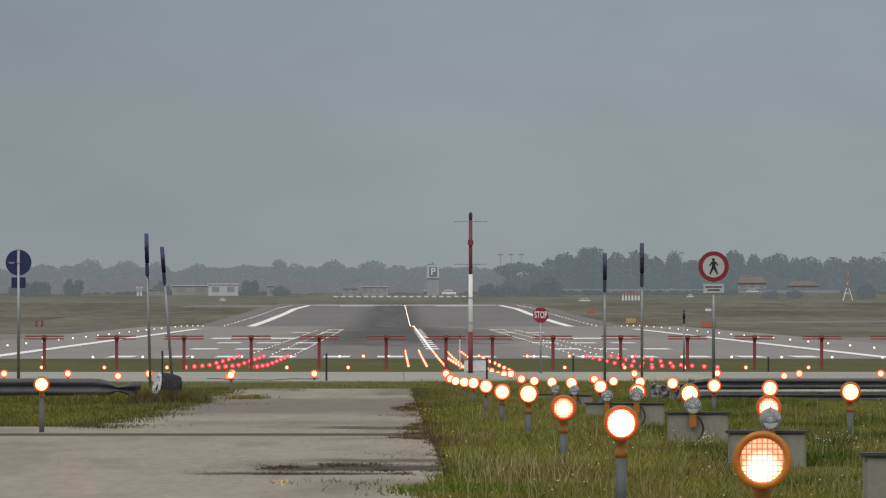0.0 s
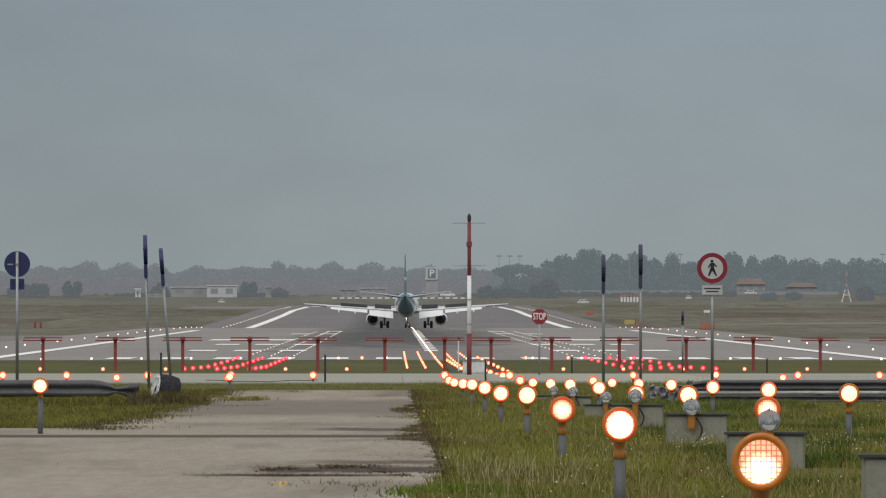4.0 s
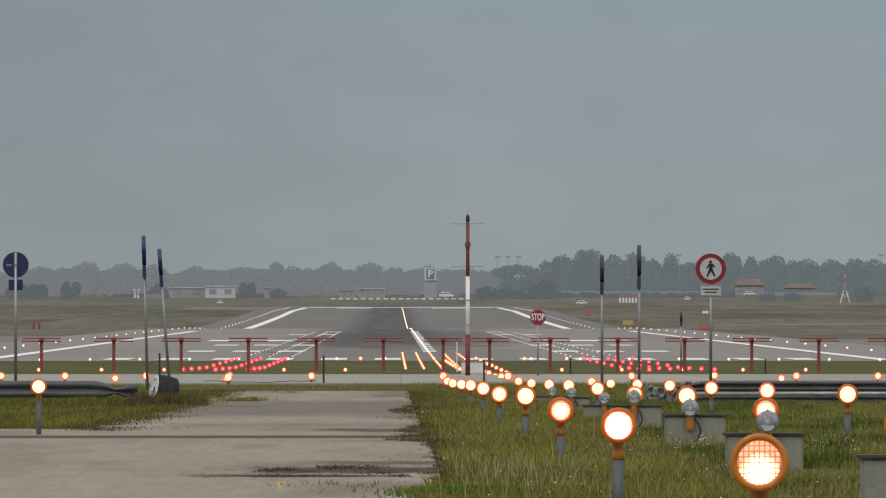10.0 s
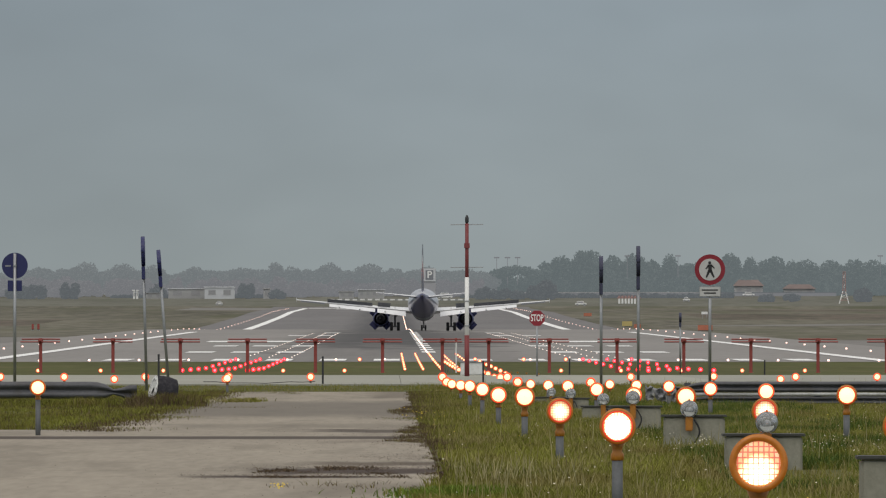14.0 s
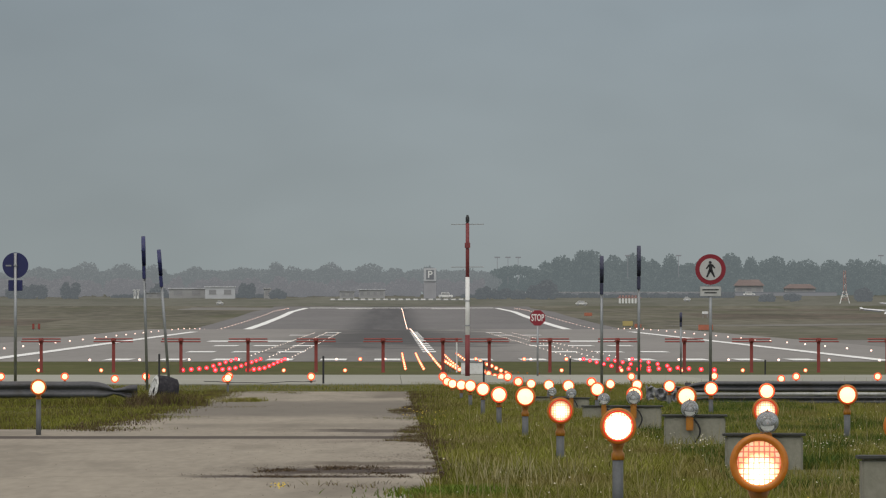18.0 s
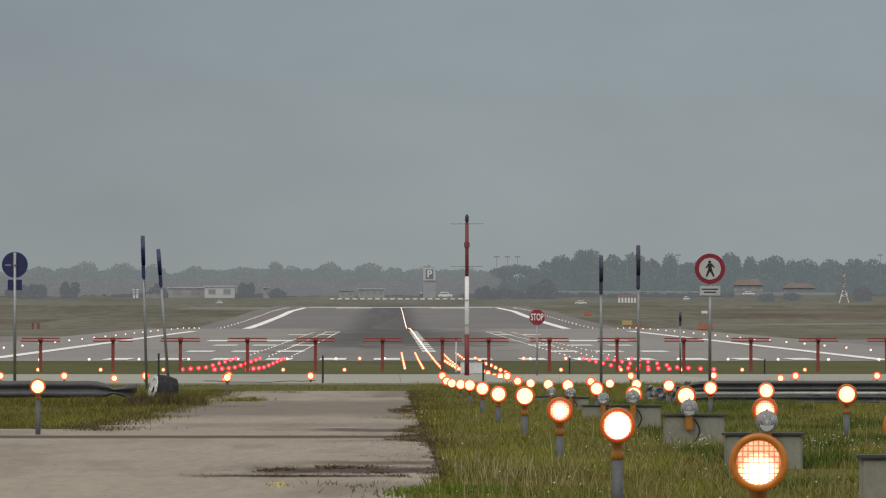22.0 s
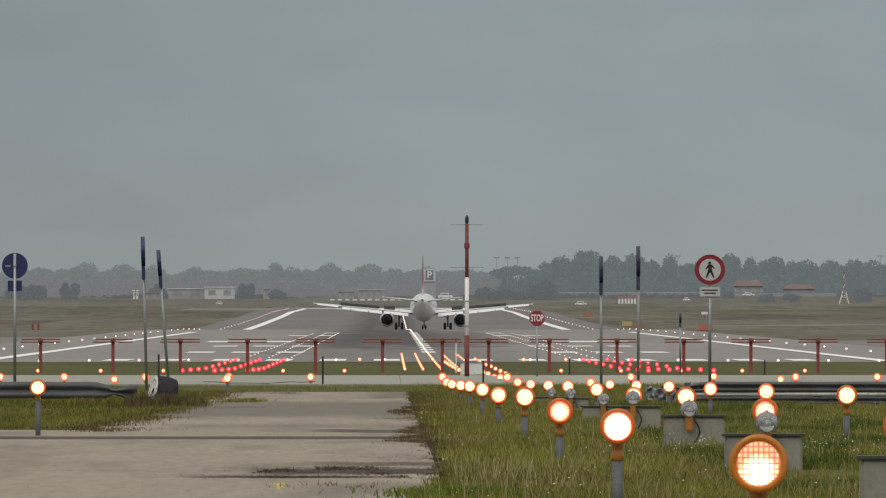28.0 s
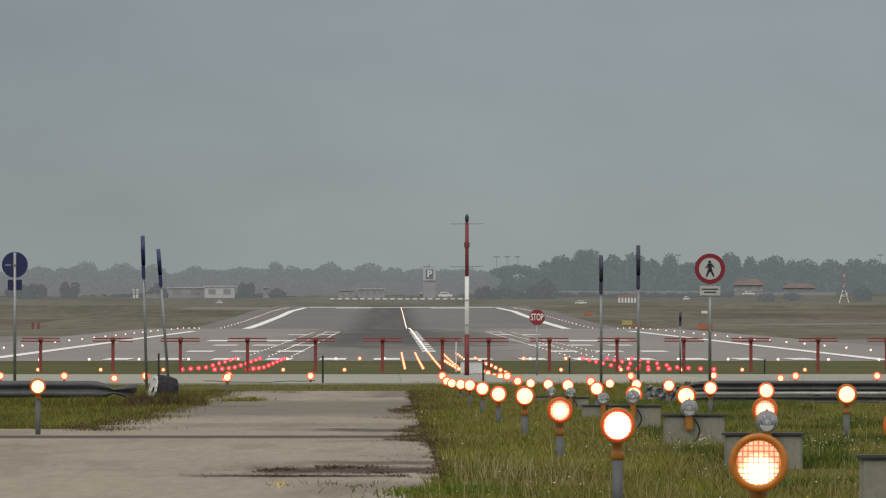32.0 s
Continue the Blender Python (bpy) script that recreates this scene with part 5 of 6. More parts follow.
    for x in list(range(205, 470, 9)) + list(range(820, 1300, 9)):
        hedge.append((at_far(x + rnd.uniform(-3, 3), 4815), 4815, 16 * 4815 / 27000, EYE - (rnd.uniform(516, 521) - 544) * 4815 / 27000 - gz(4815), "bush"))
    leaf_cloud("field_hedge", hedge, M_HAZE_BUSH, "low dark hedge along the far field's edge", 36, 0.9)


woods()


def far_building(x0, x1, ytop, d, depth, roof, label, windows=3, gable=False, wall=None):
    """A low building with a plinth, windows, a door and a roof."""
    X0, X1 = at_far(x0, d), at_far(x1, d)
    w, h = X1 - X0, EYE - (ytop - 544) * d / 27000 - gz(d)
    o = thing("building", pose((X0 + X1) / 2, d, gz(d)), label, "building", "far buildings")
    hw = h * (0.62 if gable else 0.9)
    part("wall", box(-w / 2, w / 2, 0, depth, -0.3, hw), wall or M_FARWALL, o)
    bm = bmesh.new()
    if gable:
        p = [(-w / 2 - 0.5, -0.6, hw), (w / 2 + 0.5, -0.6, hw), (w / 2 + 0.5, depth + 0.6, hw), (-w / 2 - 0.5, depth + 0.6, hw), (-w / 2 + w * 0.15, depth / 2, h), (w / 2 - w * 0.15, depth / 2, h)]
        vs = [bm.verts.new(q) for q in p]
        for f in ((0, 1, 5, 4), (1, 2, 5), (2, 3, 4, 5), (3, 0, 4), (3, 2, 1, 0)):
            bm.faces.new([vs[i] for i in f])
    else:
        box(-w / 2 - 0.3, w / 2 + 0.3, -0.3, depth + 0.3, hw, h, 0.05, bm)
    part("roof", bm, roof, o)
    for k in range(windows):
        xw = -w / 2 + w * (k + 0.5) / windows
        win = part("window", box(xw - w / windows * 0.24, xw + w / windows * 0.24, -0.06, 0.05, hw * 0.4, hw * 0.8), M_HAZED_GLASS, o)
        part("sill", box(xw - w / windows * 0.27, xw + w / windows * 0.27, -0.12, 0.02, hw * 0.36, hw * 0.4), M_FARWALL, win)
    return o


far_building(298, 362, 509, 4800, 9, M_HAZED_WHITE, "long pale flat-roofed shed at the hedge", 2, False, M_FARWALL)
far_building(362, 415, 506, 4790, 8, M_HAZED_WHITE, "white flat-roofed shed with grey windows", 2, False, M_HAZED_WHITE)
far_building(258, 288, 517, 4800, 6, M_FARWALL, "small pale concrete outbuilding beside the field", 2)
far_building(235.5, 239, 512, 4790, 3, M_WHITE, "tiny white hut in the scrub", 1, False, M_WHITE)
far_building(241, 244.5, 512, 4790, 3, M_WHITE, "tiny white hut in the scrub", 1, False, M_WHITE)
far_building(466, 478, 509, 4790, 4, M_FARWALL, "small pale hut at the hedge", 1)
far_building(634, 680, 511, 4800, 8, M_HAZED_WHITE, "pale house with a row of small windows", 4)
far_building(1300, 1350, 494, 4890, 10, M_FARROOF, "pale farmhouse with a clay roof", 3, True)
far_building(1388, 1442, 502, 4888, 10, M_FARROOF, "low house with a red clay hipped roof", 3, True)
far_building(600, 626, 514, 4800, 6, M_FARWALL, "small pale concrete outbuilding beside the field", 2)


def parking_sign():
    d = 4790
    s = d / 27000
    o = thing("parking_sign", pose(at_far(760, d), d, gz(d)), "white square parking sign with a dark letter on a grey tower", "sign")
    z = lambda y: EYE - (y - 544) * s - gz(d)
    part("tower", box(-11 * s, 11 * s, -1, 1, 0, z(497), 0.05), M_TOWER, o, "grey sheet-metal tower")
    part("board", box(-11 * s, 11 * s, -1.3, -1.02, z(497), z(474), 0.05), M_HAZED_WHITE, o)
    # panel grey is lightened, with the haze put into its colour
    part("panel", box(-6.8 * s, 6.8 * s, -1.36, -1.305, z(494), z(477)), mat("haze_greyed_panel", (0.19, 0.2, 0.22), 0.6), o, "dark grey panel")
    tx = text_mesh("P", 17.5 * s, M_WHITE, o, bold=0.06)
    tx.location, tx.rotation_euler = (0, -1.38, z(485.5)), (radians(90), 0, 0)
    return o


parking_sign()


def car(x, y, d, paint, label, length=4.4, height=1.5):
    """A small vehicle seen from far off: body, cabin glass and wheels."""
    o = thing("vehicle", pose(at_far(x, d), d, max(gz(d), EYE - (y - 544) * d / 27000)), label, "vehicle", "far vehicles")
    o.location.z = gz(d)
    part("body", box(-length / 2, length / 2, -0.85, 0.85, 0.35, height * 0.62, 0.15), paint, o)
    part("cabin", box(-length * 0.32, length * 0.25, -0.75, 0.75, height * 0.62, height, 0.15), paint, o)
    part("window", box(-length * 0.28, length * 0.2, -0.77, -0.75, height * 0.66, height * 0.92), M_HAZED_GLASS, o)
    # wheels take the haze-paled window grey instead of tyre black
    for sx in (-0.3, 0.3):
        for sy in (-0.8, 0.8):
            part("wheel", rod((sx * length, sy - 0.1, 0.33), (sx * length, sy + 0.1, 0.33), 0.33, None, 14), M_HAZED_GLASS, o)
    return o


car(788, 527, 4790, M_WHITE, "white van parked at the airfield's edge", 4.6, 1.9)
car(388, 540, 4590, M_WHITE, "small white car on the grass", 2.2, 1.3)
car(1028, 542, 4575, M_WHITE, "white car beside the taxiway", 3.6, 1.4)
car(1215, 533, 4700, M_WHITE, "small pale car on the perimeter track", 2.2, 1.4)
car(1325, 519, 4870, M_WHITE, "white van beside the farmhouse", 3.9, 1.4)


def barrier(x0, x1, y, d, n, label):
    """A row of short white blocks with gaps between."""
    o = thing("barrier", pose(0, d, gz(d)), label, "barrier")
    z = EYE - (y - 544) * d / 27000 - gz(d)
    for k in range(n):
        a = at_far(x0 + (x1 - x0) * (k + 0.15) / n, d)
        b = at_far(x0 + (x1 - x0) * (k + 0.75) / n, d)
        part("block", box(a, b, -0.3, 0.3, max(0.0, z - 0.25), z + 0.28, 0.04), M_WHITE, o)
    part("beam", box(at_far(x0, d), at_far(x1, d), 0.32, 0.45, 0, z + 0.1), M_STEEL, o)
    return o


barrier(582, 822, 529.5, 4740, 18, "row of white blocks beyond the runway end")
o = thing("boundary_wall", pose(0, 4880, gz(4880)), "long pale boundary wall below the trees", "wall")
for a, b in ((818, 1085), (1085, 1240), (1240, 1480)):
    # panels and dark coping borrow the plants' emission as painted haze
    part("wall_panel", box(at_far(a, 4880) + 0.1, at_far(b, 4880), -0.2, 0.2, 0, EYE + 27 * 4880 / 27000 - gz(4880), 0.03), M_HAZE_SCRUB, o)
    part("coping", box(at_far(a, 4880), at_far(b, 4880) + 0.1, -0.3, 0.3, EYE + 27 * 4880 / 27000 - gz(4880), EYE + 27 * 4880 / 27000 - gz(4880) + 0.22, 0.03), M_FARWALL if b < 1300 else M_HAZE_BUSH, o)
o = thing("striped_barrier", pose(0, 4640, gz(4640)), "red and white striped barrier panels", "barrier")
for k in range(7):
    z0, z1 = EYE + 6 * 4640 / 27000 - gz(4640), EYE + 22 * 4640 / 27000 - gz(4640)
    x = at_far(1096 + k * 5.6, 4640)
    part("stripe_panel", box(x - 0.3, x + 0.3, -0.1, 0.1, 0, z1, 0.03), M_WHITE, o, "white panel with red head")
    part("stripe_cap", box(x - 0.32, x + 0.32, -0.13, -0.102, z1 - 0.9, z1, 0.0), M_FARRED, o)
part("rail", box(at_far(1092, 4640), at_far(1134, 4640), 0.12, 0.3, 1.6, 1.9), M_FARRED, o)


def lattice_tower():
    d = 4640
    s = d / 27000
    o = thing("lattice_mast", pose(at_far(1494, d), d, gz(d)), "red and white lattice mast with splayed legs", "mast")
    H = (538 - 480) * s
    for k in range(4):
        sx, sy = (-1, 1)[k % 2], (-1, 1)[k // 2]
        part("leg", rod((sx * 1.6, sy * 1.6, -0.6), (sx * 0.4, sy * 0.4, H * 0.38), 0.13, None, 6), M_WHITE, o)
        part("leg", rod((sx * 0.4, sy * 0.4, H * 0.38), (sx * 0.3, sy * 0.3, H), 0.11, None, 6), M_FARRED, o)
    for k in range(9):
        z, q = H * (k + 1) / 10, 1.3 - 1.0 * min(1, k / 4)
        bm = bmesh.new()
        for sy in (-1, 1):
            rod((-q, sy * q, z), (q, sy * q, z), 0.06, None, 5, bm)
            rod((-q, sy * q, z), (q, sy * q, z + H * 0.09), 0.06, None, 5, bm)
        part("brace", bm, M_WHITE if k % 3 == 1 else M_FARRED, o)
    return o


lattice_tower()
for x in (879, 898, 916, 1110, 1558, 1200):
    d = 4905
    H = EYE - ((455 if x < 1000 else 452) - 544) * d / 27000 - gz(d)
    o = thing("floodlight_mast", pose(at_far(x, d), d, gz(d)), "tall thin floodlight mast above the trees", "street lamp", "floodlight masts")
    # pole and heads share the scrub's glow, which imitates haze
    part("pole", rod((0, 0, 0), (0, 0, H), 0.13, 0.08, 8), M_HAZE_SCRUB, o)
    part("head_frame", box(-0.9, 0.9, -0.25, 0.25, H - 0.1, H + 0.25, 0.05), M_HAZE_SCRUB, o)
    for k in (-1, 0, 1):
        part("lamp_head", box(k * 0.6 - 0.2, k * 0.6 + 0.2, -0.5, -0.26, H - 0.2, H + 0.2, 0.04), M_HAZE_SCRUB, o)


def guidance_sign(x, y, d, w, h, m, label):
    s = d / 27000
    o = thing("guidance_sign", pose(at_far(x, d), d, gz(d)), label, "airfield sign", "guidance signs")
    zb = max(0.15, EYE - (y - 544) * s - gz(d) - h * s / 2)
    part("board", box(-w * s / 2, w * s / 2, -0.12, 0.12, zb, zb + h * s, 0.03), m, o)
    part("panel_edge", box(-w * s / 2, w * s / 2, -0.14, -0.121, zb, zb + 0.05), M_BLACK, o)
    for sx in (-0.35, 0.35):
        part("foot", box(sx * w * s - 0.05, sx * w * s + 0.05, -0.06, 0.06, -0.05, zb), M_STEEL, o)


guidance_sign(1248, 583, 2000, 26, 10, M_ORANGESIGN, "orange taxiway sign board on short feet")
guidance_sign(1110, 572, 2450, 18, 9, M_AMBERSIGN, "yellow taxiway sign board on short feet")
guidance_sign(1128, 576, 2450, 12, 7, M_ORANGESIGN, "orange taxiway sign board on short feet")
guidance_sign(1040, 557, 3500, 14, 6, M_ORANGESIGN, "orange runway sign board on short feet")
guidance_sign(58, 587, 2100, 4, 10, M_RED, "red airfield marker board on short feet")
guidance_sign(68, 587, 2100, 4, 10, M_RED, "red airfield marker board on short feet")
guidance_sign(1247, 553, 3400, 11, 5, M_WHITE, "small pale airfield board on short feet")


# ---- airliners ----
M_AIRWHITE = mat("aircraft_white", (0.92, 0.92, 0.92), 0.3, coat=0.3, var=0.04, scale=0.4, fine=4, dirt=(0.7, 0.7, 0.69), dirt_amount=0.25)
M_AIRGREY = mat("aircraft_grey", (0.42, 0.44, 0.46), 0.4, var=0.06, scale=0.5, fine=5)
M_FLAP = mat("flap_pale_grey", (0.76, 0.77, 0.78), 0.45, var=0.07, scale=0.8, fine=6)
TEAL = (0.032, 0.18, 0.22)
M_TEAL = mat("teal_livery", TEAL, 0.35, coat=0.12, var=0.08, scale=0.5, fine=5)
M_NAVY = mat("navy_livery", (0.06, 0.065, 0.145), 0.28, coat=0.4, var=0.08, scale=0.5, fine=5)
M_REDTAIL = mat("red_livery", (0.36, 0.045, 0.05), 0.35, coat=0.12, var=0.08, scale=0.5, fine=5)
M_PALEGOLD = mat("pale_gold_livery", (0.68, 0.6, 0.36), 0.4, var=0.08, scale=0.5)
M_PALEGREEN = mat("pale_green_livery", (0.56, 0.6, 0.44), 0.4, var=0.08, scale=0.5)
M_WINGLET = mat("slate_winglet", (0.24, 0.26, 0.27), 0.5, var=0.08, scale=0.5)
M_DARKMETAL = mat("dark_exhaust_metal", (0.05, 0.05, 0.055), 0.45, 0.6, var=0.2, scale=3, fine=20)
M_GEAR = mat("gear_grey", (0.2, 0.2, 0.21), 0.5, 0.3, var=0.15, scale=4)
# shade at the tailplane's rear edge is put into this darker grey
M_ELEVATOR_SHADE = mat("elevator_shade_grey", (0.25, 0.255, 0.275), 0.5, var=0.08, scale=0.8, fine=6)
M_BLUENAC = mat("blue_grey_cowling", (0.55, 0.56, 0.63), 0.35, var=0.08, scale=0.8, fine=6)
M_SPOILER = mat("spoiler_underside", (0.075, 0.08, 0.09), 0.6, var=0.15, scale=2)


def two_tone(name, colour, S, rear, slant, front):
    """Pale body paint with the rear, below a slanted line, in the tail's colour."""
    m = mat(name, colour, 0.3, var=0.06, scale=0.5, fine=5, coat=0.35)
    n, l = m.node_tree.nodes, m.node_tree.links
    b = n["Principled BSDF"]
    was = b.inputs["Base Color"].links[0].from_socket
    co, sep = n.new("ShaderNodeTexCoord"), n.new("ShaderNodeSeparateXYZ")
    l.new(co.outputs["Object"], sep.inputs[0])

    def calc(op, a, c):
        q = n.new("ShaderNodeMath")
        q.operation = op
        for k, v in enumerate((a, c)):
            if isinstance(v, (int, float)):
                q.inputs[k].default_value = v
            else:
                l.new(v, q.inputs[k])
        return q.outputs[0]

    high = calc("DIVIDE", calc("SUBTRACT", sep.outputs["Z"], S["zc"]), S["R"])
    aft = calc("DIVIDE", calc("SUBTRACT", S["nose"], sep.outputs["Y"]), S["length"])
    fac = calc("GREATER_THAN", aft, calc("ADD", calc("MULTIPLY", high, slant), rear))
    c = n.new("ShaderNodeMix")
    c.data_type = "RGBA"
    l.new(fac, c.inputs["Factor"])
    c.inputs["A"].default_value = (*front, 1)
    l.new(was, c.inputs["B"])
    l.new(c.outputs["Result"], b.inputs["Base Color"])
    return m


def fin_paint(by, bz, top, slant, stops):
    """A fin painted in slanting bands: slant is how far they drop from the trailing to the leading edge."""
    m = mat("fin_livery", stops[0][1], 0.3, var=0.08, scale=0.5, fine=5, coat=0.3)
    n, l = m.node_tree.nodes, m.node_tree.links
    b = n["Principled BSDF"]
    co, sep = n.new("ShaderNodeTexCoord"), n.new("ShaderNodeSeparateXYZ")
    l.new(co.outputs["Object"], sep.inputs[0])

    def calc(op, a, c):
        q = n.new("ShaderNodeMath")
        q.operation = op
        for k, v in enumerate((a, c)):
            if isinstance(v, (int, float)):
                q.inputs[k].default_value = v
            else:
                l.new(v, q.inputs[k])
        return q.outputs[0]

    high = calc("DIVIDE", calc("SUBTRACT", sep.outputs["Z"], bz), top - bz)
    chord = calc("SUBTRACT", 5.9, calc("MULTIPLY", high, 3.65))
    fore = calc("DIVIDE", calc("ADD", calc("SUBTRACT", sep.outputs["Y"], by - 5.9), calc("MULTIPLY", high, 1.75)), chord)
    ramp = n.new("ShaderNodeValToRGB")
    ramp.color_ramp.interpolation = "CONSTANT"
    for k, (at, colour) in enumerate(stops):
        stop = ramp.color_ramp.elements[k] if k < 2 else ramp.color_ramp.elements.new(at)
        stop.position, stop.color = at, (*colour, 1)
    l.new(calc("ADD", high, calc("MULTIPLY", fore, slant)), ramp.inputs["Fac"])
    l.new(ramp.outputs["Color"], b.inputs["Base Color"])
    return m


def foil(sections, name, material, parent, label=""):
    """A wing, fin or slab lofted through sections of (leading point, trailing point, thickness, up)."""
    bm = bmesh.new()
    rows = []
    for lead, trail, t, up in sections:
        lead, trail, up = Vector(lead), Vector(trail), Vector(up)
        row = []
        for u, h in ((0, 0), (0.04, 0.3), (0.18, 0.5), (0.42, 0.5), (0.75, 0.24), (1, 0.03), (1, -0.03), (0.75, -0.16), (0.42, -0.4), (0.18, -0.42), (0.04, -0.26)):
            row.append(bm.verts.new(lead.lerp(trail, u) + up * (h * t)))
        rows.append(row)
    n = len(rows[0])
    for p, q in zip(rows, rows[1:]):
        for i in range(n):
            bm.faces.new((p[i], p[(i + 1) % n], q[(i + 1) % n], q[i]))
    bm.faces.new(rows[0])
    bm.faces.new(rows[-1])
    bmesh.ops.recalc_face_normals(bm, faces=bm.faces)
    return part(name, bm, material, parent, label)


def fuselage(nose, length, R, zc, rise):
    """The body: rings of vertices along its length, rising towards the tail."""
    L = length
    st = [(0, 0.02, -0.45), (0.35, 0.24, -0.42), (0.9, 0.42, -0.36), (1.7, 0.62, -0.26), (2.8, 0.8, -0.14), (4.2, 0.94, -0.04), (6, 1, 0)]
    st += [(6 + (0.62 * L - 6) * k / 24, 1, 0) for k in range(1, 25)]
    st += [(0.66 * L, 0.985, 0.015), (0.7 * L, 0.95, 0.05), (0.74 * L, 0.9, 0.1), (0.78 * L, 0.82, 0.18), (0.82 * L, 0.73, 0.27), (0.86 * L, 0.62, 0.38), (0.9 * L, 0.5, 0.5),
           (0.94 * L, 0.37, 0.62), (0.975 * L, 0.25, 0.72), (0.995 * L, 0.15, 0.79), (L, 0.06, 0.8)]
    st = [(a, r, z * rise if z > 0 else z) for a, r, z in st]
    fine = []
    for (a, r0, z0), (c, r1, z1) in zip(st, st[1:]):
        m = 3 if a > 0.6 * L else 1
        fine += [(a + (c - a) * k / m, r0 + (r1 - r0) * k / m, z0 + (z1 - z0) * k / m) for k in range(m)]
    st = fine + [st[-1]]
    seg = 48
    verts, faces = [], []
    for s, r, dz in st:
        for i in range(seg):
            a = 2 * math.pi * i / seg
            verts.append((R * r * math.cos(a), nose - s, zc + R * dz + R * r * math.sin(a)))
    for k in range(len(st) - 1):
        for i in range(seg):
            faces.append((k * seg + i, k * seg + (i + 1) % seg, (k + 1) * seg + (i + 1) % seg, (k + 1) * seg + i))
    faces.append(tuple(range(seg)))
    faces.append(tuple((len(st) - 1) * seg + i for i in range(seg)))
    return verts, faces


def airliner(name, label, S, rear, slant, rear_mat, winglet, petals):
    """S: nose, length, radius, axis height, half span, engine (across, fore, aft, radius, height), fin top, tailplane half span, track, wheelbase, tyre."""
    o = thing(name, None, label, "airplane", "landing airliners")
    nose, L, R, zc = S["nose"], S["length"], S["R"], S["zc"]
    gear = []
    GEARS.append(gear)
    wings = []
    WINGS.append(wings)
    v, f = fuselage(nose, L, R, zc, S["rise"])
    paint = M_AIRWHITE
    if rear:
        paint = two_tone("two_tone_livery", TEAL if rear_mat is M_TEAL else (0.06, 0.065, 0.145), S, rear, slant, (0.9, 0.9, 0.9) if rear_mat is M_TEAL else (0.56, 0.56, 0.6))
    body = mesh_part("fuselage", v, f, paint, o, "", True)
    part("tail_cone", lathe([(nose - L - 0.25, 0.1), (nose - L + 0.1, R * 0.1), (nose - L + 0.7, R * 0.2)], 16), M_DARKMETAL, body, "dark exhaust tail cone").location = (0, 0, zc + R * 0.8 * S["rise"])
    part("belly_fairing", lathe([(-5.0, 0.1), (-4.2, R * 0.4), (-2.8, R * 0.68), (0, R * 0.8), (4, R * 0.82), (6.2, R * 0.66), (7.6, R * 0.35), (8.2, 0.1)], 28), M_AIRWHITE if not rear_mat is M_NAVY else M_AIRGREY, o, "", True).location = (0, 0, zc - R * 0.36)
    for sx in (-1, 1):
        for k in range(2):
            part("cockpit_window", box(sx * R * (0.2 + 0.28 * k) - 0.28, sx * R * (0.2 + 0.28 * k) + 0.28, nose - 2.3 - 0.5 * k, nose - 1.85 - 0.5 * k, zc + R * 0.2, zc + R * 0.46, 0.04), M_FARGLASS, body)
    hs, sweep = S["half"], S["sweep"]
    rl, rt, zr = S["lead"], S["trail"], S["root_z"]
    for sx in (-1, 1):
        kx = hs * 0.37
        up = Vector((0, 0, 1))
        def wing_at(x):
            z = zr + (x - R) * S["dih"]
            lead = rl - (x - R) * sweep
            if x <= kx:
                trail = rt
            else:
                trail = rt + (x - kx) / (hs - kx) * ((rl - (hs - R) * sweep - S["tip"]) - rt)
            return lead, trail, z
        secs = []
        for x, t in ((R * 0.4, 0.14), (kx, 0.125), (hs * 0.7, 0.115), (hs, 0.1)):
            a, b, z = wing_at(max(x, R * 0.4))
            secs.append(((sx * x, a, z), (sx * x, b, z), (a - b) * t, up))
        wing = foil(secs, "wing", M_AIRWHITE, o)
        bend = Matrix.Translation((sx * R, 0, zr)) @ Matrix.Rotation(radians(-sx * 2.1), 4, "Y") @ Matrix.Translation((-sx * R, 0, -zr))
        wings.append((wing, bend))
        (a0, b0, z0), (a1, b1, z1) = wing_at(hs * 0.775), wing_at(hs * 0.965)
        foil([((sx * hs * 0.775, b0 + 0.12, z0 - 0.02), (sx * hs * 0.775, b0 - 0.75, z0 - 0.24), 0.1, up), ((sx * hs * 0.965, b1 + 0.12, z1 - 0.02), (sx * hs * 0.965, b1 - 0.62, z1 - 0.19), 0.07, up)],
             "aileron", S["aileron"], wing, "drooped aileron")
        if not winglet:
            a, b, z = wing_at(hs)
            foil([((sx * hs, a - 0.3, z - 0.22), (sx * hs, b - 0.1, z - 0.25), 0.05, (1, 0, 0)), ((sx * hs, a - 0.1, z), (sx * hs, b + 0.1, z), 0.09, (1, 0, 0)), ((sx * hs, a - 0.6, z + 0.28), (sx * hs, b - 0.1, z + 0.25), 0.05, (1, 0, 0))],
                 "tip_fence", M_AIRWHITE, wing)
        if winglet:
            a, b, z = wing_at(hs)
            foil([((sx * hs, a - 0.2, z), (sx * hs, b, z), 0.1, (sx, 0, 0)), ((sx * (hs + 0.3), b + 0.55, z + winglet * 1.9), (sx * (hs + 0.3), b - 0.1, z + winglet * 1.9), 0.05, (sx, 0, 0))], "winglet", M_WINGLET, wing)
        # drooped flaps
        for u0, u1 in ((R * 1.15, kx - 0.15), (kx + 0.15, hs * 0.74)):
            (a0, b0, z0), (a1, b1, z1) = wing_at(u0), wing_at(u1)
            deep = S["inner_flap"] if u1 < kx else 1.0
            c0, c1 = ((a0 - b0) * 0.2 + 0.25) * deep, ((a1 - b1) * 0.23 + 0.2) * deep
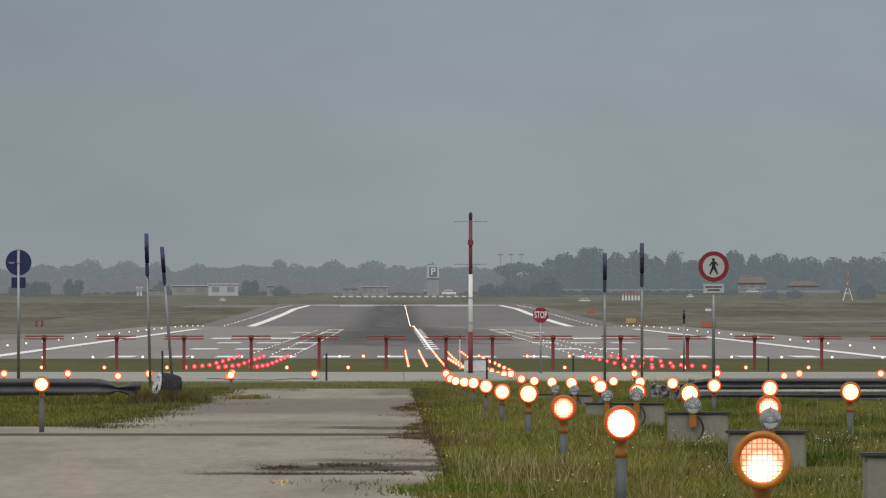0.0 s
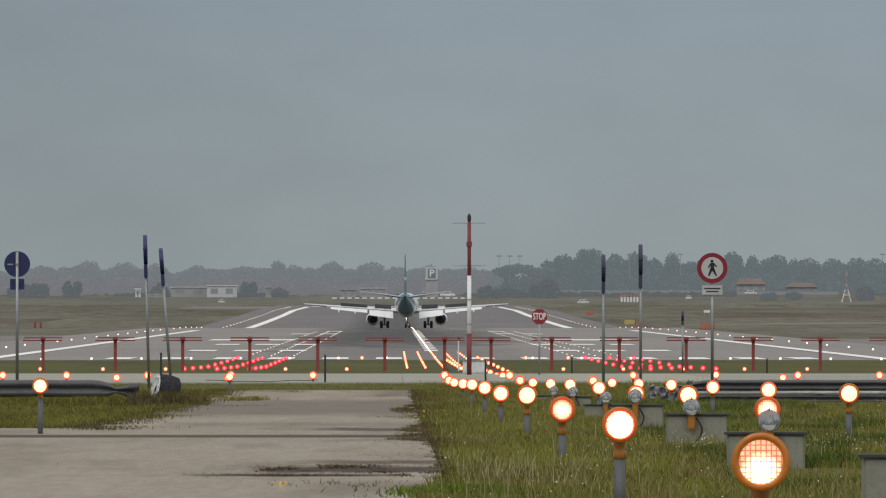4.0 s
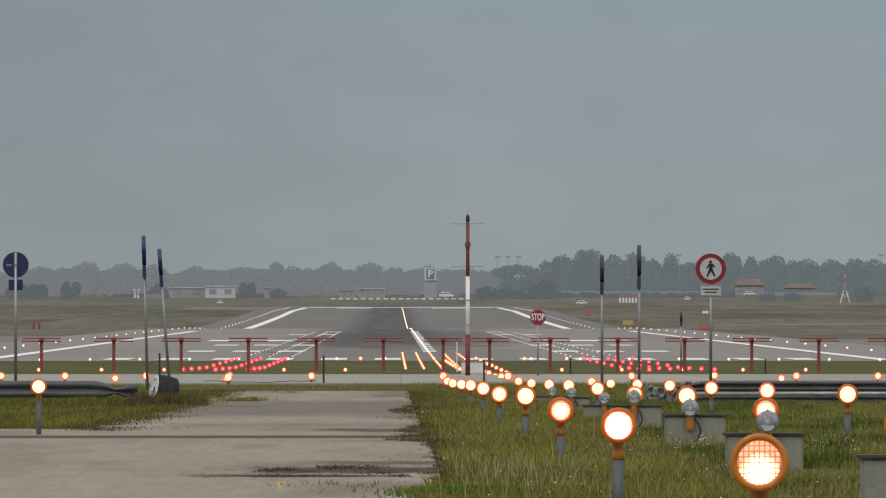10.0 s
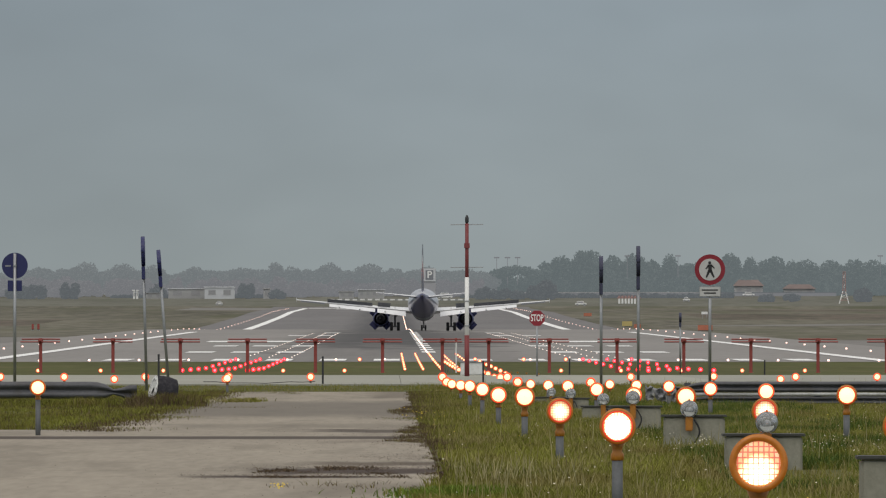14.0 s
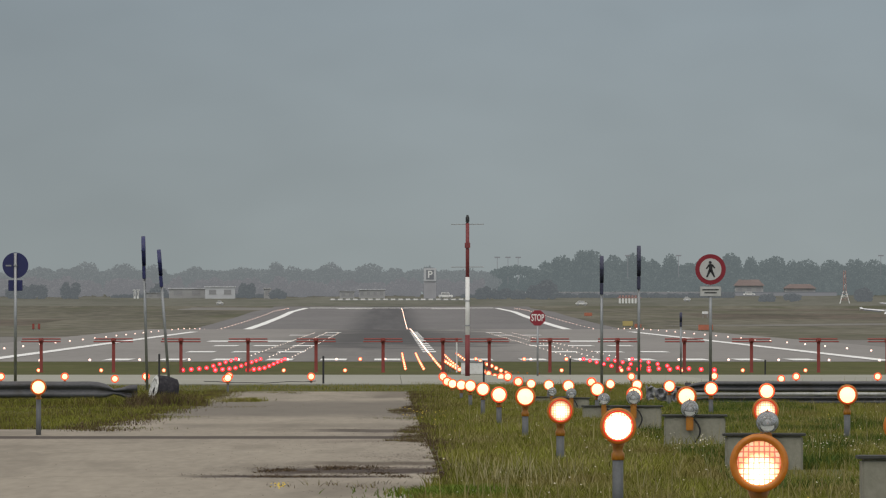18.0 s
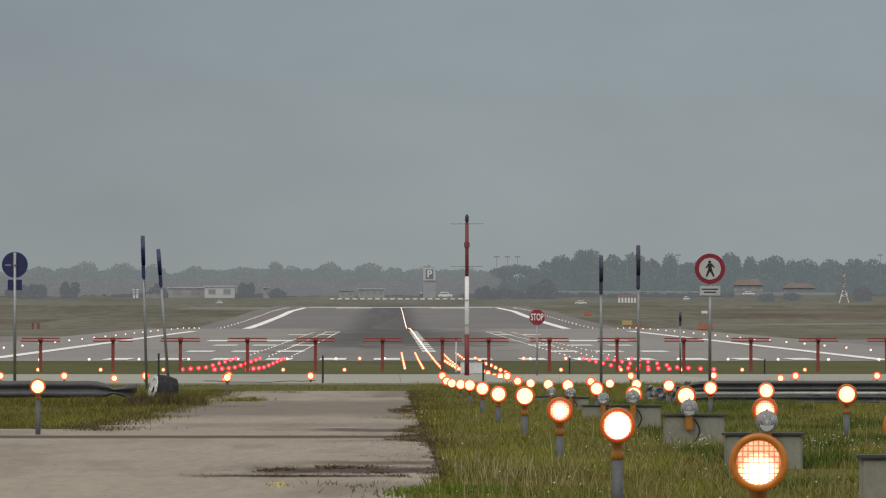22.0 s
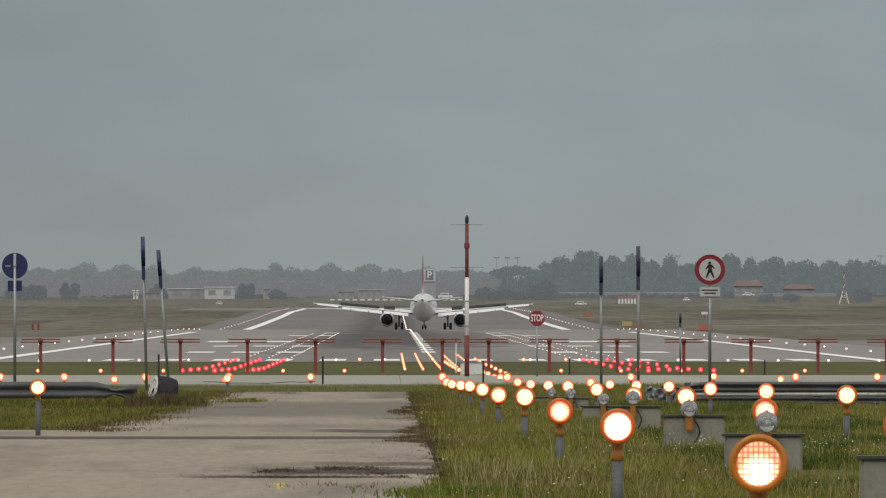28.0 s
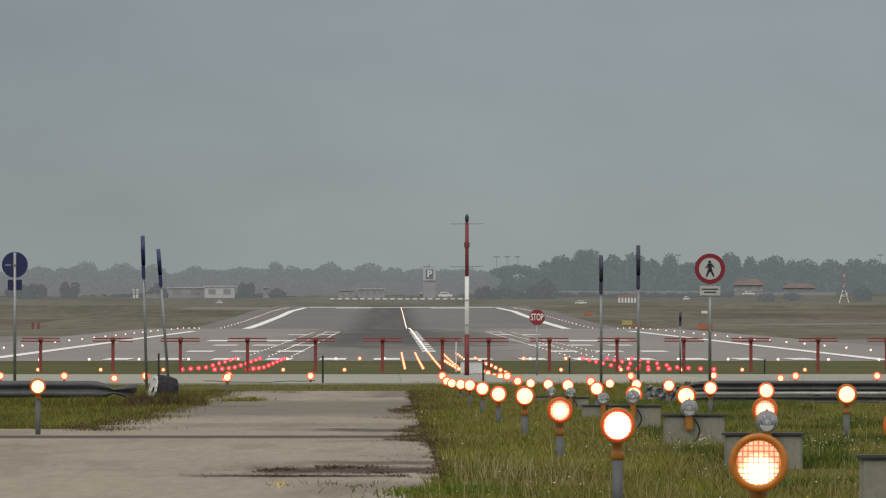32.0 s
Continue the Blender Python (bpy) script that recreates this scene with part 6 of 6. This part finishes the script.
            foil([((sx * u0, b0 + 0.15, z0 - 0.12), (sx * u0, b0 + 0.15 - c0 * 0.8, z0 - 0.12 - c0 * 0.45), 0.14, up), ((sx * u1, b1 + 0.15, z1 - 0.1), (sx * u1, b1 + 0.15 - c1 * 0.8, z1 - 0.1 - c1 * 0.45), 0.1, up)],
                 "flap", M_FLAP, wing, "drooped pale grey flap")
        for q in (0.3, 0.5, 0.66):
            a, b, z = wing_at(hs * q)
            part("flap_fairing", lathe([(b + 1.4, 0.03), (b + 0.8, 0.16), (b - 0.2, 0.17), (b - 1.0, 0.05)], 10), M_FLAP, wing, "", True).matrix_basis = Matrix.Translation((sx * hs * q, b, z - 0.42)) @ Matrix.Rotation(radians(-S["fairing"]), 4, "X") @ Matrix.Translation((0, -b, 0))
        # spoilers, hinged along the wing's rear spar
        for u0, u1 in ((hs * p, hs * q) for p, q in S["spoilers"]):
            (a0, b0, z0), (a1, b1, z1) = wing_at(u0), wing_at(u1)
            h0 = Vector((sx * u0, b0 + (a0 - b0) * 0.2, z0 + (a0 - b0) * 0.035))
            h1 = Vector((sx * u1, b1 + (a1 - b1) * 0.24, z1 + (a1 - b1) * 0.035))
            mid = (h0 + h1) / 2
            c = 0.62 if u0 > kx else 0.8
            bm = bmesh.new()
            vs = []
            for hh in (0.01, 0.035):
                for p, y in ((h0, 0), (h1, 0), (h1, -c), (h0, -c)):
                    vs.append(bm.verts.new((p.x - mid.x, p.y - mid.y + y, p.z - mid.z + hh)))
            for q in ((0, 1, 2, 3), (4, 5, 6, 7), (0, 1, 5, 4), (1, 2, 6, 5), (2, 3, 7, 6), (3, 0, 4, 7)):
                bm.faces.new([vs[i] for i in q])
            bmesh.ops.recalc_face_normals(bm, faces=bm.faces)
            sp = part("spoiler", bm, M_SPOILER, o, "dark-backed spoiler panel")
            sp.location = mid
            SPOILERS.setdefault(name, []).append((sp, (h1 - h0) * sx))
        # engine
        ex, ef, ea, er, ez = S["engine"]
        nac = part("engine", lathe([(ef, er * 0.86), (ef - 0.15, er * 0.97), (ef - 0.8, er * 1.03), (ea + 1.6, er * 1.0), (ea + 0.5, er * 0.86), (ea + 0.5, er * 0.8), (ea + 1.1, er * 0.78), (ea + 2.2, er * 0.1)],
                                   28, closed=False), S["nacelle"], o, "", True)
        nac.location = (sx * ex, 0, ez)
        part("exhaust_cone", lathe([(ea + 1.6, er * 0.62), (ea + 0.2, er * 0.55), (ea - 0.5, er * 0.42), (ea - 0.5, er * 0.36), (ea, er * 0.3), (ea - 0.9, er * 0.04)], 20, closed=False), M_DARKMETAL, nac, "dark metal exhaust", True)
        part("fan", lathe([(ef - 0.7, er * 0.84), (ef - 0.72, er * 0.3), (ef - 0.3, er * 0.02)], 20, closed=False), M_DARKMETAL, nac)
        a, b, z = wing_at(ex)
        foil([((sx * ex, ef - 1.2, ez + er * 0.9), (sx * ex, ea - 0.3, ez + er * 0.6), 0.3, (1, 0, 0)), ((sx * ex, a + 0.1, z), (sx * ex, b + 1.0, z - 0.1), 0.25, (1, 0, 0))], "pylon", M_AIRWHITE, o)
        if petals:
            for k in range(4):
                ang = radians(45 + 90 * k)
                hinge = Vector((sx * ex + math.cos(ang) * er * 0.85, ea + 1.9, ez + math.sin(ang) * er * 0.85))
                bm = box(-er * 0.5, er * 0.5, -1.0, 0, -0.05, 0.03, 0.02)
                pt = part("reverser_door", bm, M_NAVY, o, "dark thrust reverser door")
                pt.matrix_basis = Matrix.Translation(hinge) @ Matrix.Rotation(ang - radians(90), 4, "Y").inverted()
                PETALS.setdefault(name, []).append((pt, hinge, ang))
        # main gear
        tx, tr = S["track"] / 2, S["tyre"]
        leg = part("main_gear_leg", rod((sx * tx, 0, tr), (sx * tx, 0, zr + 0.4), 0.13, 0.17, 10), M_GEAR, o, "", True)
        gear.append((leg, Matrix(), 1.0))
        part("side_stay", rod((sx * tx, 0, zr - 0.9), (sx * (tx - 1.3), 0.1, zr + 0.1), 0.07, None, 8), M_GEAR, leg)
        part("gear_door", box(sx * (tx + 0.24) - 0.025, sx * (tx + 0.24) + 0.025, -0.55, 0.45, tr + 0.5, zr - 0.05, 0.01), M_AIRWHITE if rear_mat is not M_TEAL else M_FLAP, leg)
        part("axle", rod((sx * tx - 0.55, 0, tr), (sx * tx + 0.55, 0, tr), 0.09, None, 8), M_GEAR, leg)
        for q in (-0.46, 0.46):
            wh = part("wheel", lathe([(-0.19, tr * 0.5), (-0.2, tr * 0.85), (-0.13, tr), (0.13, tr), (0.2, tr * 0.85), (0.19, tr * 0.5)], 24), M_TYRE, o, "", True)
            wh.matrix_basis = pose(sx * tx + q, 0, tr, 0, 0, 90)
            gear.append((wh, pose(sx * tx + q, 0, tr, 0, 0, 90), 1.0))
        # tailplane
        ty = nose - L + S["tail_y"]
        th, tz = S["tail_half"], zc + R * S["tail_z"]
        foil([((sx * 0.3, ty, tz), (sx * 0.3, ty - 3.4, tz), 0.36, up), ((sx * th, ty - th * 0.62, tz + th * S["tail_dih"]), (sx * th, ty - th * 0.62 - 1.3, tz + th * S["tail_dih"]), 0.13, up)], "tailplane", M_AIRWHITE if rear_mat is not M_TEAL else M_AIRGREY, o)
        tt = tz + th * S["tail_dih"]
        # the elevator's dark colour paints in the shade below the tailplane
        foil([((sx * 0.9, ty - 2.9, tz + 0.06), (sx * 0.9, ty - 3.55, tz - 0.12), 0.1, up), ((sx * th * 0.97, ty - th * 0.62 - 1.0, tt + 0.01), (sx * th * 0.97, ty - th * 0.62 - 1.42, tt - 0.12), 0.07, up)], "elevator", M_ELEVATOR_SHADE, o, "elevator darkened for the shade under the tailplane")
    # fin in bands of colour
    by, bz, top = nose - L + S["tail_y"] + 2.6, zc + R * 0.75, S["top"]
    secs = [((0, by - u * 5.4, bz + (top - bz) * u), (0, by - 5.9 - u * 1.75, bz + (top - bz) * u), 0.42 - 0.26 * u, (1, 0, 0)) for u in (0, 0.33, 0.67, 1)]
    foil(secs, "fin", fin_paint(by, bz, top, *S["fin"]), o)
    # nose gear
    ny, nr = S["wheelbase"], S["tyre"] * 0.66
    ng = part("nose_gear_leg", rod((0, ny, nr), (0, ny, zc - R * 0.5), 0.09, 0.11, 10), M_GEAR, o, "", True)
    gear.append((ng, Matrix(), S["nose_hang"]))
    part("axle", rod((-0.3, ny, nr), (0.3, ny, nr), 0.06, None, 8), M_GEAR, ng)
    for q in (-0.25, 0.25):
        wh = part("nose_wheel", lathe([(-0.11, nr * 0.5), (-0.12, nr * 0.85), (-0.08, nr), (0.08, nr), (0.12, nr * 0.85), (0.11, nr * 0.5)], 20), M_TYRE, o, "", True)
        wh.matrix_basis = pose(q, ny, nr, 0, 0, 90)
        gear.append((wh, pose(q, ny, nr, 0, 0, 90), S["nose_hang"]))
    for q in (-0.3, 0.3):
        part("nose_gear_door", box(q - 0.02, q + 0.02, ny - 0.7, ny + 0.3, zc - R * 1.3, zc - R * 0.85, 0.005), M_AIRWHITE, ng)
    return o



def livery_patch(parent, S, y0, y1, a0, a1, material, rise=0.0):
    """A painted shape laid on the body's flank, 8 mm proud of it."""
    n, k, verts, faces = 10, 8, [], []
    for i in range(n + 1):
        for j in range(k + 1):
            q = radians(a0 + (a1 - a0) * j / k + rise * i / n)
            r = S["R"] + 0.012
            verts.append((r * math.cos(q), y0 + (y1 - y0) * i / n, S["zc"] + r * math.sin(q)))
    faces = [(i * (k + 1) + j, i * (k + 1) + j + 1, (i + 1) * (k + 1) + j + 1, (i + 1) * (k + 1) + j) for i in range(n) for j in range(k)]
    return mesh_part("livery_mark", verts, faces, material, parent, "", True)


SPOILERS, PETALS, GEARS, WINGS = {}, {}, [], []
JET = dict(nose=17.7, length=37.57, R=2.02, zc=3.68, root_z=2.7, half=17.05, sweep=0.5, lead=4.9, trail=-1.5, dih=0.093, tip=1.6, engine=(5.76, 7.8, 3.4, 1.1, 1.6), top=11.56, rise=0.6, nose_hang=0.55, tail_dih=0.1, spoilers=((0.26, 0.36), (0.4, 0.755)),
           tail_half=6.2, tail_z=0.405, tail_y=6.4, track=7.59, wheelbase=12.64, tyre=0.58, nacelle=M_AIRWHITE, inner_flap=1.0, fairing=0)
REGIONAL = dict(nose=18.9, length=38.65, R=1.62, zc=3.45, root_z=2.5, half=14.6, sweep=0.5, lead=4.6, trail=-1.4, dih=0.076, tip=1.4, engine=(4.91, 6.8, 2.9, 0.9, 1.33), top=10.51, rise=0.82, nose_hang=0.95, tail_dih=0.13, spoilers=((0.15, 0.31), (0.38, 0.64)),
                tail_half=6.3, tail_z=0.605, tail_y=6.0, track=6.24, wheelbase=14.6, tyre=0.52, nacelle=M_AIRWHITE, inner_flap=1.55, fairing=-24)
regional_jet = airliner("regional_jet", "white regional airliner with a teal tail and rear body",
                        dict(REGIONAL, aileron=M_SPOILER, fin=(0.0, ((0.0, TEAL), (0.37, (0.85, 0.85, 0.85)), (0.45, TEAL)))), 0.76, 0.1, M_TEAL, 0.5, False)
navy_jet = airliner("airliner", "white airliner with navy tail, belly and red-striped fin",
                    dict(JET, nacelle=M_NAVY, aileron=M_SPOILER, fin=(0.34, ((0.0, (0.05, 0.055, 0.13)), (0.42, (0.26, 0.05, 0.08)), (0.66, (0.8, 0.8, 0.82)), (0.78, (0.05, 0.06, 0.11))))), 0.72, 0.42, M_NAVY, 0.0, True)
red_jet = airliner("airliner", "white airliner with a red-tipped tail fin",
                   dict(JET, nacelle=M_BLUENAC, inner_flap=0.72, aileron=M_FLAP, fin=(-0.45, ((0.0, (0.85, 0.85, 0.85)), (0.16, (0.33, 0.05, 0.06)), (0.8, (0.35, 0.45, 0.25))))), 0, 0, M_AIRWHITE, 0.0, False)
livery_patch(regional_jet, REGIONAL, -4.5, 6.0, -30, -18, M_TEAL, 14)
livery_patch(red_jet, JET, 8.2, 10.4, -12, 34, M_PALEGOLD, 0)
livery_patch(red_jet, JET, 9.6, 11.4, -22, 20, M_PALEGREEN, 6)
livery_patch(red_jet, JET, 11.2, 11.9, -10, 26, M_REDTAIL, 4)
RED_SPOILERS = SPOILERS["airliner"][4:]
NAVY_SPOILERS = SPOILERS["airliner"][:4]


# ---- tyre smoke at touchdown ----
def smoke_puff(seed, blobs):
    """A puff of rounded wisps, each thinning out towards its rim."""
    rnd = random.Random(seed)
    o = thing("tyre_smoke", None, "thin bluish white puff of tyre smoke", "smoke", "tyre smoke puffs")
    for _ in range(blobs):
        rings = [(math.cos(q * math.pi / 20) * -1.0, math.sin(q * math.pi / 20)) for q in range(11)]
        bm = lathe([(a, max(r, 0.01)) for a, r in rings], 28, "Y", False)
        for v in bm.verts:
            v.co *= 1 + 0.12 * noise.noise(v.co * 1.7 + Vector((seed, 0, 0)))
        w = part("wisp", bm, M_SMOKE, o, "", True)
        w.location = (rnd.uniform(-2.2, 2.2), rnd.uniform(-6, 6), rnd.uniform(-0.6, 1.4))
        w.scale = (rnd.uniform(4.0, 5.0), rnd.uniform(4, 5), rnd.uniform(4.0, 5.0)) if _ == 0 else (rnd.uniform(2.6, 3.6), rnd.uniform(3, 5), rnd.uniform(2.4, 3.4))
    return o


PUFFS = [smoke_puff(3, 2), smoke_puff(8, 2), smoke_puff(15, 2)]
FIRST_PUFFS = [smoke_puff(31, 2), smoke_puff(38, 2)]


# ---- what moves ----
def motions():
    def fly(plane, rows):
        walk(plane, [(t, pose(x, y, z + gz(y, x) - gz(y), pitch, bank, yaw)) for t, x, y, z, pitch, bank, yaw in rows])

    fly(regional_jet, [
        (0, 2.8, 160, 60.0, 2.7, 0, -1), (1.0, 2.8, 685, 31.5, 2.7, 0, -1.3),
        (1.5, 2.6, 982.7, 14.89, 2.7, -0.5, -1.33), (1.6, 2.62, 1044, 11.6, 3.6, -0.5, -1.1), (1.8, 2.65, 1168, 5.2, 5.6, -0.4, -0.6), (2.0, 2.67, 1294, 1.37, 6.27, -0.34, -0.1), (2.2, 2.6, 1410, 0.2, 5.2, 0, 0),
        (2.5, 2.3, 1575, 0.1, 2.3, 0, 0), (3.0, 2.42, 1849, 0.2, 0.05, -0.2, -0.26), (3.5, 1.4, 2055, 0.24, 0, 0, 0), (4.5, 3.8, 2280, 0.1, 0, 0, -4), (5.0, 10.2, 2385, -0.1, 0, 0, -11), (5.5, 21.6, 2480, -0.35, 0, 0, -19),
        (5.7, 30.9, 2520, -0.5, 0, 0, -22), (6.0, 49.2, 2567, -0.62, 0, 0, -25), (6.2, 63, 2595, -0.58, 0, 0, -27), (6.4, 79.2, 2624, -0.55, 0, 0, -27.5), (6.6, 95.5, 2655, -0.5, 0, 0, -28), (7, 126, 2715, -0.42, 0, 0, -28),
        (12, 420, 3280, 0.75, 0, 0, -28), (32, 800, 3980, 2.4, 0, 0, -28)])
    fly(navy_jet, [
        (0, 2.5, -5000, 330, 2, 0, 0), (6, 2.5, -2050, 170, 2, 0, 0), (11.0, 2.5, 315, 41.8, 1.7, 0, -2),
        (11.9, 2.5, 893, 13.5, 1.7, 0.1, -2.6), (12.0, 2.54, 960.6, 10.83, 1.7, 0.17, -2.58), (12.1, 2.6, 1028, 7.85, 2.1, 0.2, -2.6), (12.3, 3.0, 1158, 2.25, 4.4, 0.2, -2.6), (12.4, 3.4, 1222, 1.15, 5.2, 0.2, -2.2),
        (12.5, 3.8, 1285, 0.5, 4.0, 0.2, -1.4), (12.6, 4.6, 1345, 0.3, 3.6, 0.2, -0.6), (12.7, 5.2, 1407, 0.2, 3.2, 0.2, -0.1), (12.8, 5.2, 1468, 0.15, 2.9, 0.2, -0.1), (12.9, 4.6, 1528, 0.17, 2.3, 0.2, -0.5),
        (13, 4.01, 1587, 0.19, 1.77, 0.2, -0.83), (13.3, 4.05, 1745, 0.2, 0.6, 0.2, -0.7), (13.6, 4.1, 1890, 0.22, 0, 0.2, -0.6), (14, 4.17, 2058, 0.26, 0, 0.2, -0.5), (14.5, 4.6, 2205, 0.22, 0, 0, -1), (15.5, 11.0, 2375, -0.09, 0, 0, -8),
        (16, 19.5, 2445, -0.25, 0, 0, -14), (16.5, 34.9, 2510, -0.48, 0, 0, -20), (16.7, 42.9, 2529, -0.55, 0, 0, -23), (17, 54.5, 2557, -0.64, 0, 0, -25.6), (17.2, 63.7, 2575, -0.62, 0, 0, -26.5), (17.4, 71.9, 2594, -0.6, 0, 0, -27),
        (17.6, 80.6, 2613, -0.58, 0, 0, -28), (17.8, 89.4, 2632, -0.55, 0, 0, -28), (18.0, 98.3, 2651, -0.53, 0, 0, -28), (18.4, 116, 2690, -0.47, 0, 0, -28),
        (23, 420, 3330, 0.85, 0, 0, -28), (32, 740, 3930, 2.35, 0, 0, -28)])
    fly(red_jet, [
        (0, 3.2, -11000, 690, 3, 0, 0), (12, 3.2, -5000, 342, 3, 0, 0), (24.0, 3.2, 150, 58, 3, 0, -2),
        (25.2, 3.0, 847, 20.2, 3.4, -0.2, -3.3), (25.5, 2.92, 1029.8, 11.06, 4.1, -0.23, -3.23), (25.8, 3.1, 1228, 3.6, 5.5, 0, -2.8), (26.1, 3.3, 1432, 0.12, 4, 0, -1.4), (26.5, 3.6, 1680, 0.14, 0.5, 0, -0.8),
        (27, 4.3, 1960, 0.22, 0, 0, -0.6), (27.5, 4.8, 2180, 0.22, 0, 0, -0.6), (28, 4.87, 2378, -0.08, 0, 0.2, -0.64), (28.5, 4.1, 2566, -0.6, 0, 0.1, -0.6), (29, 2.75, 2724, -0.41, 0, 0.1, -0.61),
        (29.6, 6.0, 2880, -0.1, 0, 0.1, -3), (30, 12.1, 2974.5, 0.06, 0, 0.2, -6.25), (30.2, 18.0, 3014, 0.14, 0, 0.2, -9.5), (30.4, 25.8, 3053, 0.22, 0, 0.2, -13.5), (30.6, 36.8, 3082, 0.29, 0, 0.2, -18), (30.8, 49.4, 3117, 0.36, 0, 0.2, -23),
        (31, 63.4, 3151, 0.42, 0, 0.2, -27.2), (31.5, 102.5, 3215, 0.55, 0, 0, -27.5), (32, 144, 3285, 0.7, 0, 0, -28)])

    # oleo legs hang extended in flight and close up under the weight
    for gear, t, reach in zip(GEARS, (2.15, 12.5, 26.0), (0.44, 0.49, 0.49)):
        for leg, rest, share in gear:
            hung = Matrix.Translation((0, 0, -reach * share)) @ rest
            walk(leg, [(0, hung), (t, hung), (t + 0.3, rest), (32, rest)])

    # wings flex upwards while they carry the weight
    for wings, t in zip(WINGS, (2.1, 12.45, 25.95)):
        for wing, bend in wings:
            walk(wing, [(0, bend), (t, bend), (t + 0.4, Matrix()), (32, Matrix())])

    def raise_spoilers(panels, t0, t1):
        for sp, hinge in panels:
            flat = Matrix.Translation(sp.location.copy())
            up = flat @ Matrix.Rotation(radians(-45), 4, hinge)
            walk(sp, [(0, flat), (t0, flat), (t0 + 0.25, up), (t1, up), (t1 + 0.5, flat), (32, flat)])

    raise_spoilers(SPOILERS["regional_jet"], 2.2, 4.2)
    raise_spoilers(NAVY_SPOILERS, 12.45, 17.4)
    raise_spoilers(RED_SPOILERS, 26.2, 30.3)
    for pt, hinge, ang in PETALS["airliner"]:
        turn = Matrix.Translation(hinge) @ Matrix.Rotation(ang - radians(90), 4, "Y").inverted()
        shut, wide = turn, turn @ Matrix.Rotation(radians(-44), 4, "X")
        walk(pt, [(0, shut), (12.55, shut), (12.85, wide), (14.8, wide), (15.3, shut), (32, shut)])

    # smoke wells up from the tyres, then the wind carries it off to the side
    def drift(puffs, t, y, xs, lean):
        for k, puff in enumerate(puffs):
            x, s, yy = xs[k], t + 0.03 * k, y + 6 * k
            up = 0.88 + 0.16 * k
            side = 1 + 0.25 * k
            walk(puff, [(0, pose(x, yy, -14)), (s - 0.2, pose(x, yy, -14)), (s - 0.06, pose(x, yy, 0.5)), (s, pose(x - 0.3, yy, 0.9)), (s + 0.2, pose(x - lean * 0.2 * side, yy + 3, 2.3 * up)), (s + 0.35, pose(x - lean * 0.5 * side, yy + 5, 4.6 * up)),
                        (s + 0.5, pose(x - lean * 1.0 * side, yy + 7, 7.6 * up)), (s + 0.62, pose(x - lean * 1.9 * side, yy + 9, 10 * up)), (s + 0.76, pose(x - lean * 6.0, yy + 12, 12.5 * up)), (s + 1.1, pose(x - lean * 14, yy + 15, 18 * up)),
                        (s + 6, pose(x - 330, yy + 60, 34)), (32, pose(x - 1200, yy + 90, 60))])

    drift(PUFFS, 12.47, 1300, (-2.8, -2.0, -1.0), 8)
    drift(FIRST_PUFFS, 2.2, 1400, (-3.0, -1.0), 7.5)


motions()
